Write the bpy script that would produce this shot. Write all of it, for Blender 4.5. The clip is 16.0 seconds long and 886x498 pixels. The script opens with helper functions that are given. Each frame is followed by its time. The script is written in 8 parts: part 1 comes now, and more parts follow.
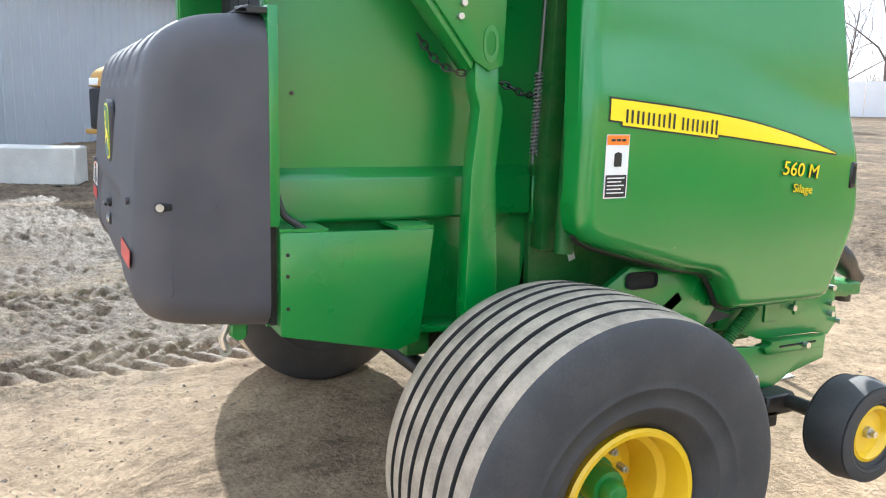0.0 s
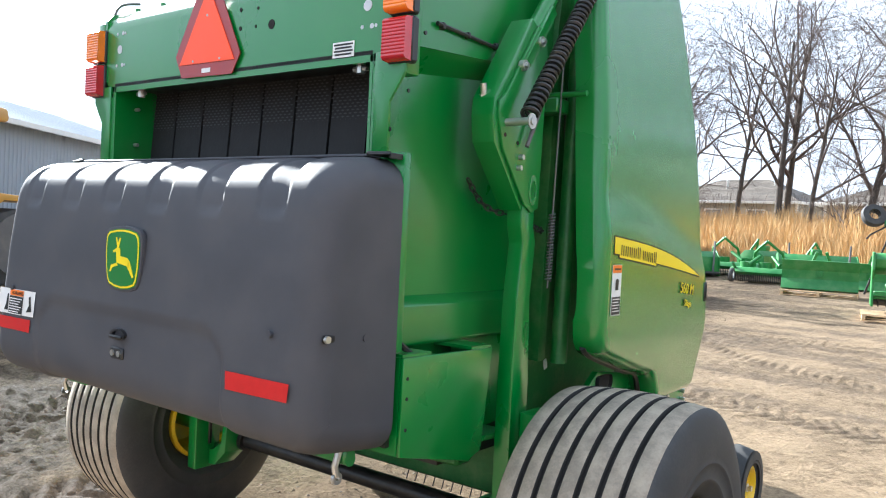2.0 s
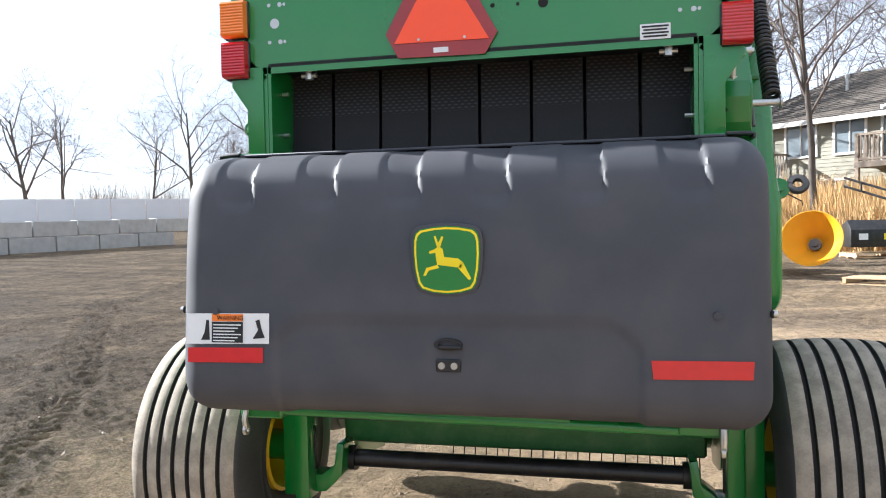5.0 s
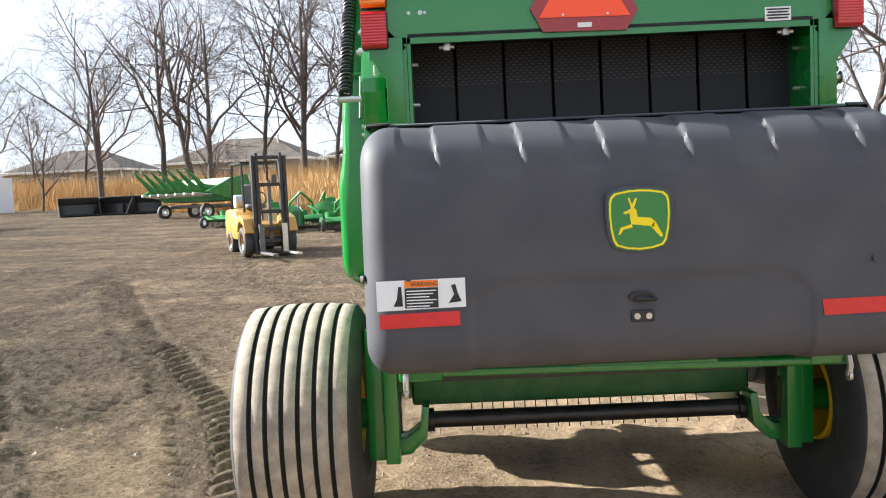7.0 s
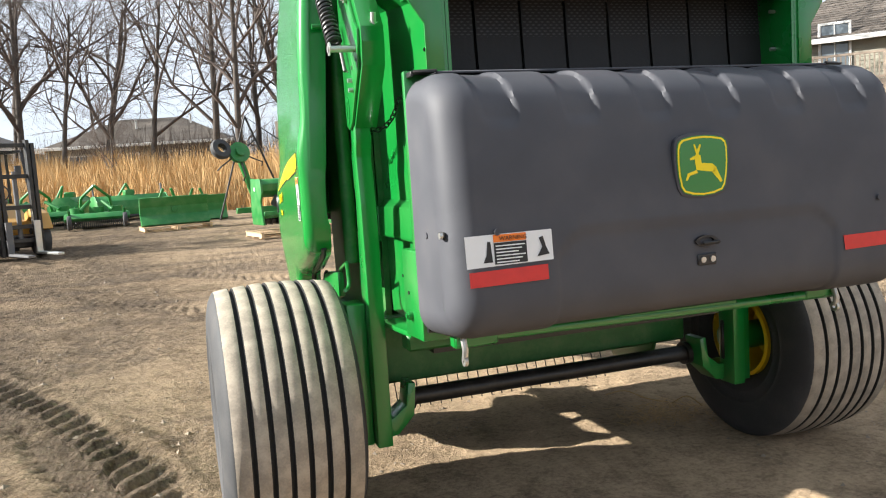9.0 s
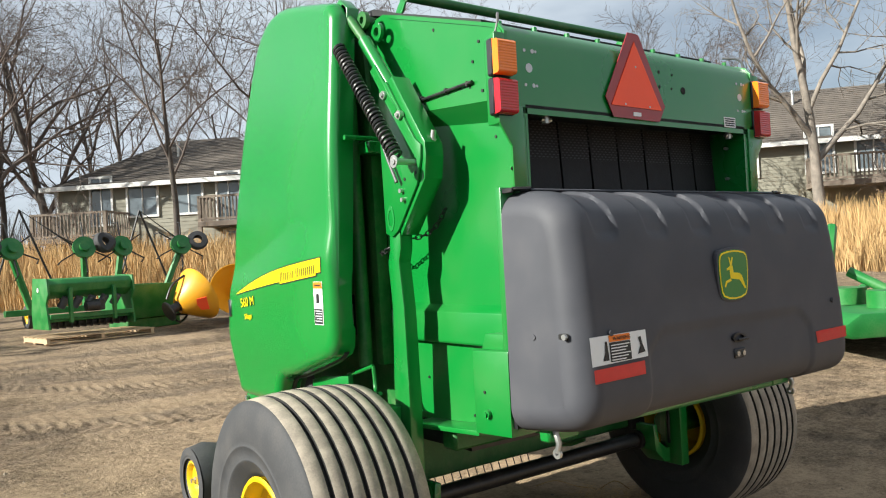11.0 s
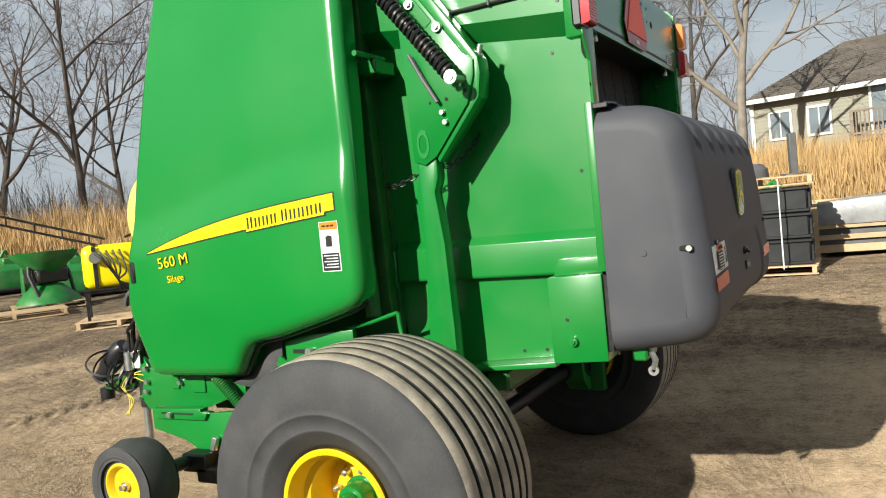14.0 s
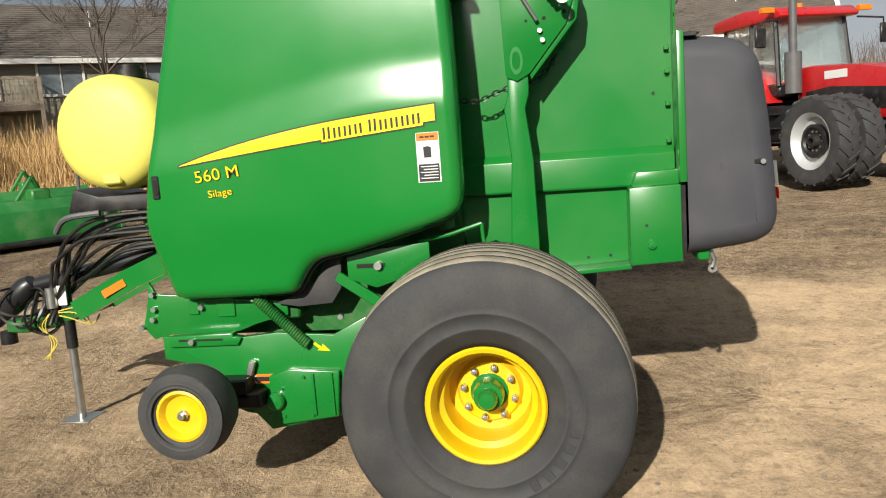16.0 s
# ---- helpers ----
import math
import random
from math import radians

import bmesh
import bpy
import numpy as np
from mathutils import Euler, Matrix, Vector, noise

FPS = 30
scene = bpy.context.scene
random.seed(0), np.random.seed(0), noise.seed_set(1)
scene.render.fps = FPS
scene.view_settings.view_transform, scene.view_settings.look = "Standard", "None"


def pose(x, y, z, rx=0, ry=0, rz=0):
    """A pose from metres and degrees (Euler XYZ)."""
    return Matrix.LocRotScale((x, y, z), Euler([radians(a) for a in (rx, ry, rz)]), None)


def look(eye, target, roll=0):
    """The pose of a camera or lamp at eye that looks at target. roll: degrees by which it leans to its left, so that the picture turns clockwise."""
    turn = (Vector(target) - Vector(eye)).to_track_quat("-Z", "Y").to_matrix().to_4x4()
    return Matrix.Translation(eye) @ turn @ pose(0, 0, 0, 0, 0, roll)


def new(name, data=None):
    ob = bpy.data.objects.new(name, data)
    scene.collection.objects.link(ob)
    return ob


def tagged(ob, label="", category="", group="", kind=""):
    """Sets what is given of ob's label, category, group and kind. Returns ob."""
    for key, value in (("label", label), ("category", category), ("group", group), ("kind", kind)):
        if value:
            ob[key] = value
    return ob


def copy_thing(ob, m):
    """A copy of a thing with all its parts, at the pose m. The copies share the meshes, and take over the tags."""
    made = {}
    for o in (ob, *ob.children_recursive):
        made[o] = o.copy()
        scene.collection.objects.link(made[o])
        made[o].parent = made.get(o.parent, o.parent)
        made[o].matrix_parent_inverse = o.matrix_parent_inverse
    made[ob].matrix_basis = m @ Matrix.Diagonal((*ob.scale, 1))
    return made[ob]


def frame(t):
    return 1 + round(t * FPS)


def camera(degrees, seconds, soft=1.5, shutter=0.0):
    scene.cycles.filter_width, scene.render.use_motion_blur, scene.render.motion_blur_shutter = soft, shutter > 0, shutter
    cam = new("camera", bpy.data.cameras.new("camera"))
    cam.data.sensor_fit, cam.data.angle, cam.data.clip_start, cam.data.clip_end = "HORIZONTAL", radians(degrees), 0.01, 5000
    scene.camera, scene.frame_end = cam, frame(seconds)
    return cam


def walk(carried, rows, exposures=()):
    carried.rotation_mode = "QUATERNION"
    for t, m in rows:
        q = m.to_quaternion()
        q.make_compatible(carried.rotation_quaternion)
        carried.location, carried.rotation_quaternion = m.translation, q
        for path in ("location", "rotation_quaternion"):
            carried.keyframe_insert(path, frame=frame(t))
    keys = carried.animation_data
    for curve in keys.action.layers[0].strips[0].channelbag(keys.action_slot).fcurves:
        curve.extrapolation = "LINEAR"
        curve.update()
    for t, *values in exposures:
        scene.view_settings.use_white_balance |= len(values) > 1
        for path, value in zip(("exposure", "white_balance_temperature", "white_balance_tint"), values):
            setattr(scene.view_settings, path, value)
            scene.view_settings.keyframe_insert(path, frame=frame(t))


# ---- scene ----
cam = camera(58.8, 16.0, soft=1.1)
METRES, EYE, TURN, OX = 10.75, 1.6125, 63.2, 3.23
ROWS = [
    (0.0, 0.0, 0.0, 0.0, 0.28, -10.52, -1.52),
    (0.5, -0.0362, -0.0011, -0.0006, -5.69, -7.91, -0.93),
    (1.0, -0.07, -0.0093, 0.001, -12.78, -5.08, -2.58),
    (1.5, -0.1037, -0.0117, 0.0026, -19.62, -2.93, -2.97),
    (2.0, -0.1367, 0.001, 0.0026, -25.89, -1.52, -2.85),
    (2.5, -0.1716, 0.0093, 0.0024, -30.97, -1.04, -2.49),
    (3.0, -0.2014, 0.0262, 0.0002, -34.79, -0.87, -1.43),
    (3.5, -0.23, 0.0532, 0.0021, -38.35, -0.95, -0.32),
    (4.0, -0.257, 0.0791, -0.0, -42.0, -1.28, 0.45),
    (4.5, -0.2738, 0.1044, -0.0021, -45.81, -1.48, 0.82),
    (7.0, -0.3694, 0.2189, -0.0009, -63.05, -4.2, 2.54),
    (7.5, -0.3718, 0.2425, -0.0053, -66.77, -5.16, 2.98),
    (8.0, -0.3777, 0.2677, -0.0092, -71.32, -6.03, 3.4),
    (10.5, -0.3956, 0.4196, -0.0043, -97.49, -2.23, 3.01),
    (11.0, -0.4019, 0.4437, 0.0003, -100.25, 0.56, 2.98),
    (11.5, -0.3989, 0.4582, 0.0029, -102.61, 2.98, 3.2),
    (12.0, -0.3867, 0.4754, 0.002, -105.26, 3.85, 3.75),
    (12.5, -0.3792, 0.5027, -0.0023, -108.63, 2.42, 4.29),
    (13.0, -0.3624, 0.5235, -0.0077, -113.32, 0.56, 4.9),
    (13.5, -0.3379, 0.5448, -0.0077, -119.04, -1.2, 5.4),
    (14.0, -0.3188, 0.5738, -0.0084, -125.3, -2.73, 5.61),
    (14.5, -0.2975, 0.5999, -0.0067, -131.44, -3.79, 5.64),
    (15.0, -0.2724, 0.6261, -0.0032, -136.75, -5.05, 5.16),
    (15.5, -0.2554, 0.6584, -0.0039, -141.17, -6.47, 4.55),
    (16.0, -0.2281, 0.6833, -0.0108, -145.17, -7.98, 4.12),
]
walk(cam, [(t, pose(OX, 0, EYE, 0, 0, TURN) @ pose(METRES * x, METRES * y, METRES * z, 90 + pitch, roll, yaw)) for t, x, y, z, yaw, pitch, roll in ROWS],
     [(0.0, 2.80, 5650, 7), (1.5, 2.40, 5600, 7), (3.5, 1.95, 5550, 8), (4.5, 1.9, 5600, 9), (8.0, 1.82, 6050, 9), (10.5, 1.18, 6100, 6), (13.5, 0.75, 6200, 4), (16.0, 0.30, 6450, 7)])

# ---- world and sun ----
SUN_AZ = math.atan2(0.40, -2.0)
SUN_EL = radians(26.3)
world = bpy.data.worlds.new("sky")
scene.world = world
world.use_nodes = True
wn, wl = world.node_tree.nodes, world.node_tree.links
sky = wn.new("ShaderNodeTexSky")
sky.sky_type, sky.sun_disc = "NISHITA", False
sky.sun_elevation, sky.sun_rotation = SUN_EL, math.pi / 2 - SUN_AZ
sky.air_density, sky.dust_density, sky.ozone_density = 1.0, 2.0, 1.0
# thin broken cloud over the blue
wco = wn.new("ShaderNodeTexCoord")
wmp = wn.new("ShaderNodeMapping")
wmp.inputs["Scale"].default_value = (1.0, 1.0, 3.2)
wno = wn.new("ShaderNodeTexNoise")
wno.inputs["Scale"].default_value, wno.inputs["Detail"].default_value, wno.inputs["Roughness"].default_value = 1.7, 6.0, 0.55
wra = wn.new("ShaderNodeValToRGB")
wra.color_ramp.elements[0].position, wra.color_ramp.elements[1].position = 0.34, 0.58
wra.color_ramp.elements[0].color, wra.color_ramp.elements[1].color = (0.34, 0.34, 0.34, 1), (0.95, 0.95, 0.95, 1)
wmx = wn.new("ShaderNodeMix")
wmx.data_type = "RGBA"
wmx.inputs["B"].default_value = (9.4, 9.9, 10.6, 1)
wl.new(wco.outputs["Generated"], wmp.inputs["Vector"])
wl.new(wmp.outputs["Vector"], wno.inputs["Vector"])
wl.new(wno.outputs["Fac"], wra.inputs["Fac"])
wl.new(wra.outputs["Color"], wmx.inputs["Factor"])
wl.new(sky.outputs["Color"], wmx.inputs["A"])
wl.new(wmx.outputs["Result"], wn["Background"].inputs["Color"])
wn["Background"].inputs["Strength"].default_value = 0.038

sun = new("sun", bpy.data.lights.new("sun", "SUN"))
sun.data.energy, sun.data.angle, sun.data.color = 5.0, radians(0.6), (1.0, 0.93, 0.82)
sun.matrix_world = look((0, 0, 30), (30 / math.tan(SUN_EL) * -math.cos(SUN_AZ), 30 / math.tan(SUN_EL) * -math.sin(SUN_AZ), 0))

# ---- materials ----
def mat(name, color, rough=0.5, metal=0.0, vary=0.15, scale=6.0, bump=0.0, bump_scale=60.0, coat=0.0, dirt=0.0, dirt_color=(0.22, 0.17, 0.12), rand=0.0, spec=0.5):
    """A painted, cast or woven surface: grain at two scales, blotches of dust, fine relief."""
    m = bpy.data.materials.new(name)
    m.use_nodes = True
    n, l = m.node_tree.nodes, m.node_tree.links
    b = n["Principled BSDF"]
    b.inputs["Roughness"].default_value, b.inputs["Metallic"].default_value = rough, metal
    b.inputs["Coat Weight"].default_value, b.inputs["Coat Roughness"].default_value = coat, 0.18
    b.inputs["Specular IOR Level"].default_value = spec
    co = n.new("ShaderNodeTexCoord")
    big, fine = n.new("ShaderNodeTexNoise"), n.new("ShaderNodeTexNoise")
    big.inputs["Scale"].default_value, big.inputs["Detail"].default_value = scale, 5.0
    fine.inputs["Scale"].default_value, fine.inputs["Detail"].default_value = bump_scale, 3.0
    l.new(co.outputs["Object"], big.inputs["Vector"])
    l.new(co.outputs["Object"], fine.inputs["Vector"])
    add = n.new("ShaderNodeMath")
    add.operation = "MULTIPLY_ADD"
    add.inputs[1].default_value = 0.35
    l.new(fine.outputs["Fac"], add.inputs[0])
    l.new(big.outputs["Fac"], add.inputs[2])
    hsv = n.new("ShaderNodeHueSaturation")
    hsv.inputs["Color"].default_value = (*color, 1)
    mr = n.new("ShaderNodeMapRange")
    mr.inputs["From Min"].default_value, mr.inputs["From Max"].default_value = 0.35, 1.0
    mr.inputs["To Min"].default_value, mr.inputs["To Max"].default_value = 1 - vary, 1 + vary
    l.new(add.outputs[0], mr.inputs["Value"])
    val = mr.outputs["Result"]
    if rand:
        oi = n.new("ShaderNodeObjectInfo")
        ge = n.new("ShaderNodeNewGeometry")
        r2 = n.new("ShaderNodeMath")
        r2.operation = "ADD"
        l.new(oi.outputs["Random"], r2.inputs[0])
        l.new(ge.outputs["Random Per Island"], r2.inputs[1])
        rr = n.new("ShaderNodeMapRange")
        rr.inputs["From Max"].default_value = 2.0
        rr.inputs["To Min"].default_value, rr.inputs["To Max"].default_value = 1 - rand, 1 + rand
        l.new(r2.outputs[0], rr.inputs["Value"])
        mu = n.new("ShaderNodeMath")
        mu.operation = "MULTIPLY"
        l.new(val, mu.inputs[0])
        l.new(rr.outputs["Result"], mu.inputs[1])
        val = mu.outputs[0]
    l.new(val, hsv.inputs["Value"])
    out = hsv.outputs["Color"]
    if dirt:
        mx = n.new("ShaderNodeMix")
        mx.data_type = "RGBA"
        ra = n.new("ShaderNodeMapRange")
        ra.inputs["From Min"].default_value, ra.inputs["From Max"].default_value = 0.62, 0.95
        ra.inputs["To Max"].default_value = dirt
        l.new(add.outputs[0], ra.inputs["Value"])
        l.new(ra.outputs["Result"], mx.inputs["Factor"])
        l.new(out, mx.inputs["A"])
        mx.inputs["B"].default_value = (*dirt_color, 1)
        out = mx.outputs["Result"]
    l.new(out, b.inputs["Base Color"])
    rm = n.new("ShaderNodeMapRange")
    rm.inputs["To Min"].default_value, rm.inputs["To Max"].default_value = max(rough - 0.08, 0.02), min(rough + 0.12, 1)
    l.new(big.outputs["Fac"], rm.inputs["Value"])
    l.new(rm.outputs["Result"], b.inputs["Roughness"])
    if bump:
        bp = n.new("ShaderNodeBump")
        bp.inputs["Strength"].default_value, bp.inputs["Distance"].default_value = 0.6, bump
        l.new(add.outputs[0], bp.inputs["Height"])
        l.new(bp.outputs["Normal"], b.inputs["Normal"])
    return m


GREEN = mat("green_paint", (0.008, 0.185, 0.026), 0.28, vary=0.06, scale=2.5, bump_scale=240, bump=0.0003, coat=0.6, dirt=0.10)
HOODG = mat("green_gelcoat", (0.009, 0.20, 0.028), 0.22, vary=0.05, scale=1.6, bump_scale=200, bump=0.0003, coat=0.55, dirt=0.06)
DKGREEN = mat("green_castings", (0.012, 0.13, 0.02), 0.45, vary=0.25, scale=9, bump=0.001, dirt=0.25)
OLDGREEN = mat("weathered_green", (0.016, 0.17, 0.03), 0.42, vary=0.3, scale=4, bump=0.001, dirt=0.25)
YELLOW = mat("yellow_paint", (0.80, 0.52, 0.004), 0.35, vary=0.08, scale=6, coat=0.25, dirt=0.25, dirt_color=(0.35, 0.22, 0.08))
CONEORANGE = mat("orange_yellow_poly", (0.72, 0.34, 0.008), 0.42, vary=0.08, scale=4, dirt=0.15)
DECALY = mat("yellow_vinyl", (0.86, 0.68, 0.0), 0.35, vary=0.03)
PLASTIC = mat("grey_black_plastic", (0.060, 0.061, 0.071), 0.60, spec=0.38, vary=0.2, scale=5, bump=0.0006, bump_scale=420, dirt=0.18, dirt_color=(0.11, 0.095, 0.08))
RUBBER = mat("rubber", (0.040, 0.040, 0.042), 0.72, vary=0.22, scale=7, bump=0.0012, bump_scale=110, dirt=0.22, dirt_color=(0.12, 0.105, 0.088))
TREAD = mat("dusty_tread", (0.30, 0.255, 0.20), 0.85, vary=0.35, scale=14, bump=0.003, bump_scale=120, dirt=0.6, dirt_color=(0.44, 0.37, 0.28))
# near-black colour that darkens tread grooves, slots and holes
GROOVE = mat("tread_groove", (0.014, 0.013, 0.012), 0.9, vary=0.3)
BLACK = mat("black_steel", (0.012, 0.012, 0.013), 0.4, vary=0.3, scale=10, dirt=0.12)
BELT = mat("ribbed_belt", (0.010, 0.010, 0.011), 0.7, vary=0.3, scale=20, bump=0.004, bump_scale=80)
# same rubber made lighter on the raised nubs, imitating light on the relief
BELTNUB_LIT = mat("belt_nub_highlight", (0.040, 0.040, 0.043), 0.6, vary=0.2, scale=20)
STEEL = mat("zinc_steel", (0.55, 0.55, 0.53), 0.35, 0.9, vary=0.2, scale=20, dirt=0.2)
ORANGE = mat("orange_vinyl", (0.85, 0.20, 0.01), 0.4, vary=0.03)
WHITE = mat("white_vinyl", (0.75, 0.75, 0.74), 0.4, vary=0.04)
INK = mat("black_ink", (0.012, 0.012, 0.012), 0.5, vary=0.05)
REDREF = mat("red_reflector", (0.55, 0.012, 0.012), 0.3, vary=0.1, scale=30, bump=0.0008, bump_scale=300, coat=0.4)
SMVRED = mat("fluorescent_red_orange", (1.0, 0.095, 0.025), 0.45, vary=0.03)
SMVEDGE = mat("dark_red_reflector", (0.30, 0.018, 0.02), 0.35, vary=0.1, scale=20, coat=0.3)
AMBER = mat("amber_lens", (0.85, 0.20, 0.005), 0.18, vary=0.08, coat=0.6)
REDLENS = mat("red_lens", (0.48, 0.006, 0.015), 0.18, vary=0.08, coat=0.6)
TWINE = mat("yellow_twine", (0.55, 0.45, 0.08), 0.8, vary=0.3)
WOOD = mat("pale_pine", (0.48, 0.34, 0.20), 0.75, vary=0.25, scale=5, bump=0.002, rand=0.18)
OLDWOOD = mat("grey_wood", (0.20, 0.16, 0.125), 0.85, vary=0.3, scale=5, bump=0.003, rand=0.25)
REDPAINT = mat("red_paint", (0.46, 0.010, 0.012), 0.28, vary=0.06, coat=0.5, dirt=0.08)
TANPAINT = mat("mustard_paint", (0.44, 0.235, 0.035), 0.4, vary=0.1, coat=0.2, dirt=0.2)
TANK = mat("yellow_poly_tank", (0.80, 0.72, 0.14), 0.5, vary=0.06, scale=3)
SILVER = mat("silver_wheel", (0.55, 0.56, 0.57), 0.4, 0.35, vary=0.1, dirt=0.15)
GREY = mat("grey_paint", (0.10, 0.10, 0.105), 0.5, vary=0.2, dirt=0.2)
CONCRETE = mat("concrete", (0.42, 0.41, 0.39), 0.9, vary=0.2, scale=3, bump=0.004, bump_scale=30, rand=0.1)
SIDING = mat("taupe_siding", (0.27, 0.255, 0.20), 0.75, vary=0.1, scale=1.5, rand=0.05)
TRIM = mat("white_trim", (0.72, 0.71, 0.68), 0.5, vary=0.05)
SHINGLE = mat("brown_shingles", (0.125, 0.105, 0.088), 0.9, vary=0.35, scale=1.2, bump=0.01, bump_scale=14, rand=0.15)
METALW = mat("grey_metal_siding", (0.30, 0.33, 0.37), 0.45, 0.1, vary=0.06, scale=1.0)
METALR = mat("pale_metal_roof", (0.55, 0.57, 0.60), 0.4, 0.2, vary=0.06, scale=1.0)
BARK = mat("bark", (0.082, 0.067, 0.056), 0.95, vary=0.4, scale=6, bump=0.01, bump_scale=25)
TWIG = mat("twigs", (0.105, 0.080, 0.067), 0.95, vary=0.3, scale=3)
PALEBARK = mat("pale_bark", (0.21, 0.18, 0.15), 0.95, vary=0.4, scale=5, bump=0.008, bump_scale=25)
STRAW = mat("dry_grass", (0.45, 0.29, 0.125), 0.85, vary=0.3, scale=0.5, rand=0.35)
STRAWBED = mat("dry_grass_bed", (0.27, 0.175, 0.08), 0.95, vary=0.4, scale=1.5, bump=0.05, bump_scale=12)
DKPLAST = mat("black_poly", (0.014, 0.014, 0.016), 0.38, vary=0.2, coat=0.1)
WHITEWALL = mat("white_panel", (0.66, 0.67, 0.70), 0.55, vary=0.05, scale=1.0)


def glass_mat(name, color, rough=0.05, alpha=1.0):
    m = bpy.data.materials.new(name)
    m.use_nodes = True
    b = m.node_tree.nodes["Principled BSDF"]
    b.inputs["Base Color"].default_value = (*color, 1)
    b.inputs["Roughness"].default_value = rough
    b.inputs["Transmission Weight"].default_value = alpha
    b.inputs["IOR"].default_value = 1.45
    return m


WINDOW = mat("window_glass", (0.16, 0.19, 0.21), 0.06, vary=0.3, scale=0.8, spec=0.8)
CABGLASS = glass_mat("cab_glass", (0.80, 0.88, 0.86), 0.02, 0.95)

# ---- shapes ----
def M3(rot):
    return Euler([radians(a) for a in rot]).to_matrix().to_4x4()


def box(bm, c, s, rot=(0, 0, 0), bev=0.0, seg=1):
    r = bmesh.ops.create_cube(bm, size=1.0, matrix=Matrix.Translation(c) @ M3(rot) @ Matrix.Diagonal((*s, 1)))
    if bev:
        es = list({e for v in r["verts"] for e in v.link_edges})
        bmesh.ops.bevel(bm, geom=es, offset=bev, segments=seg, affect="EDGES", profile=0.5)
    return bm


def rod(bm, p0, p1, r, r2=None, n=12):
    p0, p1 = Vector(p0), Vector(p1)
    d = p1 - p0
    q = d.to_track_quat("Z", "Y").to_matrix().to_4x4()
    bmesh.ops.create_cone(bm, cap_ends=True, segments=n, radius1=r, radius2=r if r2 is None else r2, depth=d.length,
                          matrix=Matrix.Translation((p0 + p1) / 2) @ q)
    return bm


def prism(bm, pts, axis, lo, hi, bev=0.0):
    """A polygon in the plane across axis ('x': pts are y, z; 'y': x, z; 'z': x, y), drawn out from lo to hi."""
    def at(p, h):
        return {"x": (h, p[0], p[1]), "y": (p[0], h, p[1]), "z": (p[0], p[1], h)}[axis]
    a, b = [bm.verts.new(at(p, lo)) for p in pts], [bm.verts.new(at(p, hi)) for p in pts]
    fs = [bm.faces.new(a), bm.faces.new(list(reversed(b)))]
    k = len(pts)
    for i in range(k):
        fs.append(bm.faces.new((a[(i + 1) % k], a[i], b[i], b[(i + 1) % k])))
    bmesh.ops.recalc_face_normals(bm, faces=fs)
    if bev:
        bmesh.ops.bevel(bm, geom=list({e for f in fs for e in f.edges}), offset=bev, segments=2, affect="EDGES", profile=0.5)
    return bm


def lathe(bm, prof, origin=(0, 0, 0), n=48, axis="x", closed=False):
    """prof: (radius, along) turned about an axis through origin."""
    rings = []
    for r, a in prof:
        ring = []
        for i in range(n):
            t = 2 * math.pi * i / n
            u, w = r * math.cos(t), r * math.sin(t)
            p = {"x": (a, u, w), "y": (u, a, w), "z": (u, w, a)}[axis]
            ring.append(bm.verts.new((p[0] + origin[0], p[1] + origin[1], p[2] + origin[2])))
        rings.append(ring)
    fs = []
    pairs = list(zip(rings, rings[1:])) + ([(rings[-1], rings[0])] if closed else [])
    for p, q in pairs:
        for i in range(n):
            fs.append(bm.faces.new((p[i], p[(i + 1) % n], q[(i + 1) % n], q[i])))
    if not closed:
        for ring in (rings[0], rings[-1]):
            fs.append(bm.faces.new(ring))
    bmesh.ops.recalc_face_normals(bm, faces=fs)
    return bm


def tube(bm, pts, r, n=8, r_end=None):
    pts = [Vector(p) for p in pts]
    rings = []
    k = len(pts)
    up = None
    for i, p in enumerate(pts):
        d = (pts[min(i + 1, k - 1)] - pts[max(i - 1, 0)]).normalized()
        if up is None:
            up = d.orthogonal()
        up = (up - d * up.dot(d)).normalized()
        v = d.cross(up)
        rad = r if r_end is None else r + (r_end - r) * i / (k - 1)
        rings.append([bm.verts.new(p + rad * (math.cos(2 * math.pi * j / n) * up + math.sin(2 * math.pi * j / n) * v)) for j in range(n)])
    for a, b in zip(rings, rings[1:]):
        for j in range(n):
            bm.faces.new((a[j], a[(j + 1) % n], b[(j + 1) % n], b[j]))
    bm.faces.new(list(reversed(rings[0])))
    bm.faces.new(rings[-1])
    return bm


def curve_pts(pts, k=6):
    """Points along a smooth curve through pts."""
    out = []
    P = [Vector(p) for p in pts]
    for i in range(len(P) - 1):
        a, b, c, d = P[max(i - 1, 0)], P[i], P[i + 1], P[min(i + 2, len(P) - 1)]
        for j in range(k):
            t = j / k
            out.append(0.5 * (2 * b + (c - a) * t + (2 * a - 5 * b + 4 * c - d) * t * t + (3 * b - a - 3 * c + d) * t ** 3))
    out.append(P[-1])
    return out


def coil(bm, p0, p1, R, r, turns, per=10, n=6):
    p0, p1 = Vector(p0), Vector(p1)
    d = (p1 - p0)
    u = d.orthogonal().normalized()
    v = d.normalized().cross(u)
    N = int(turns * per)
    return tube(bm, [p0 + d * (i / N) + R * (math.cos(2 * math.pi * i / per) * u + math.sin(2 * math.pi * i / per) * v) for i in range(N + 1)], r, n)


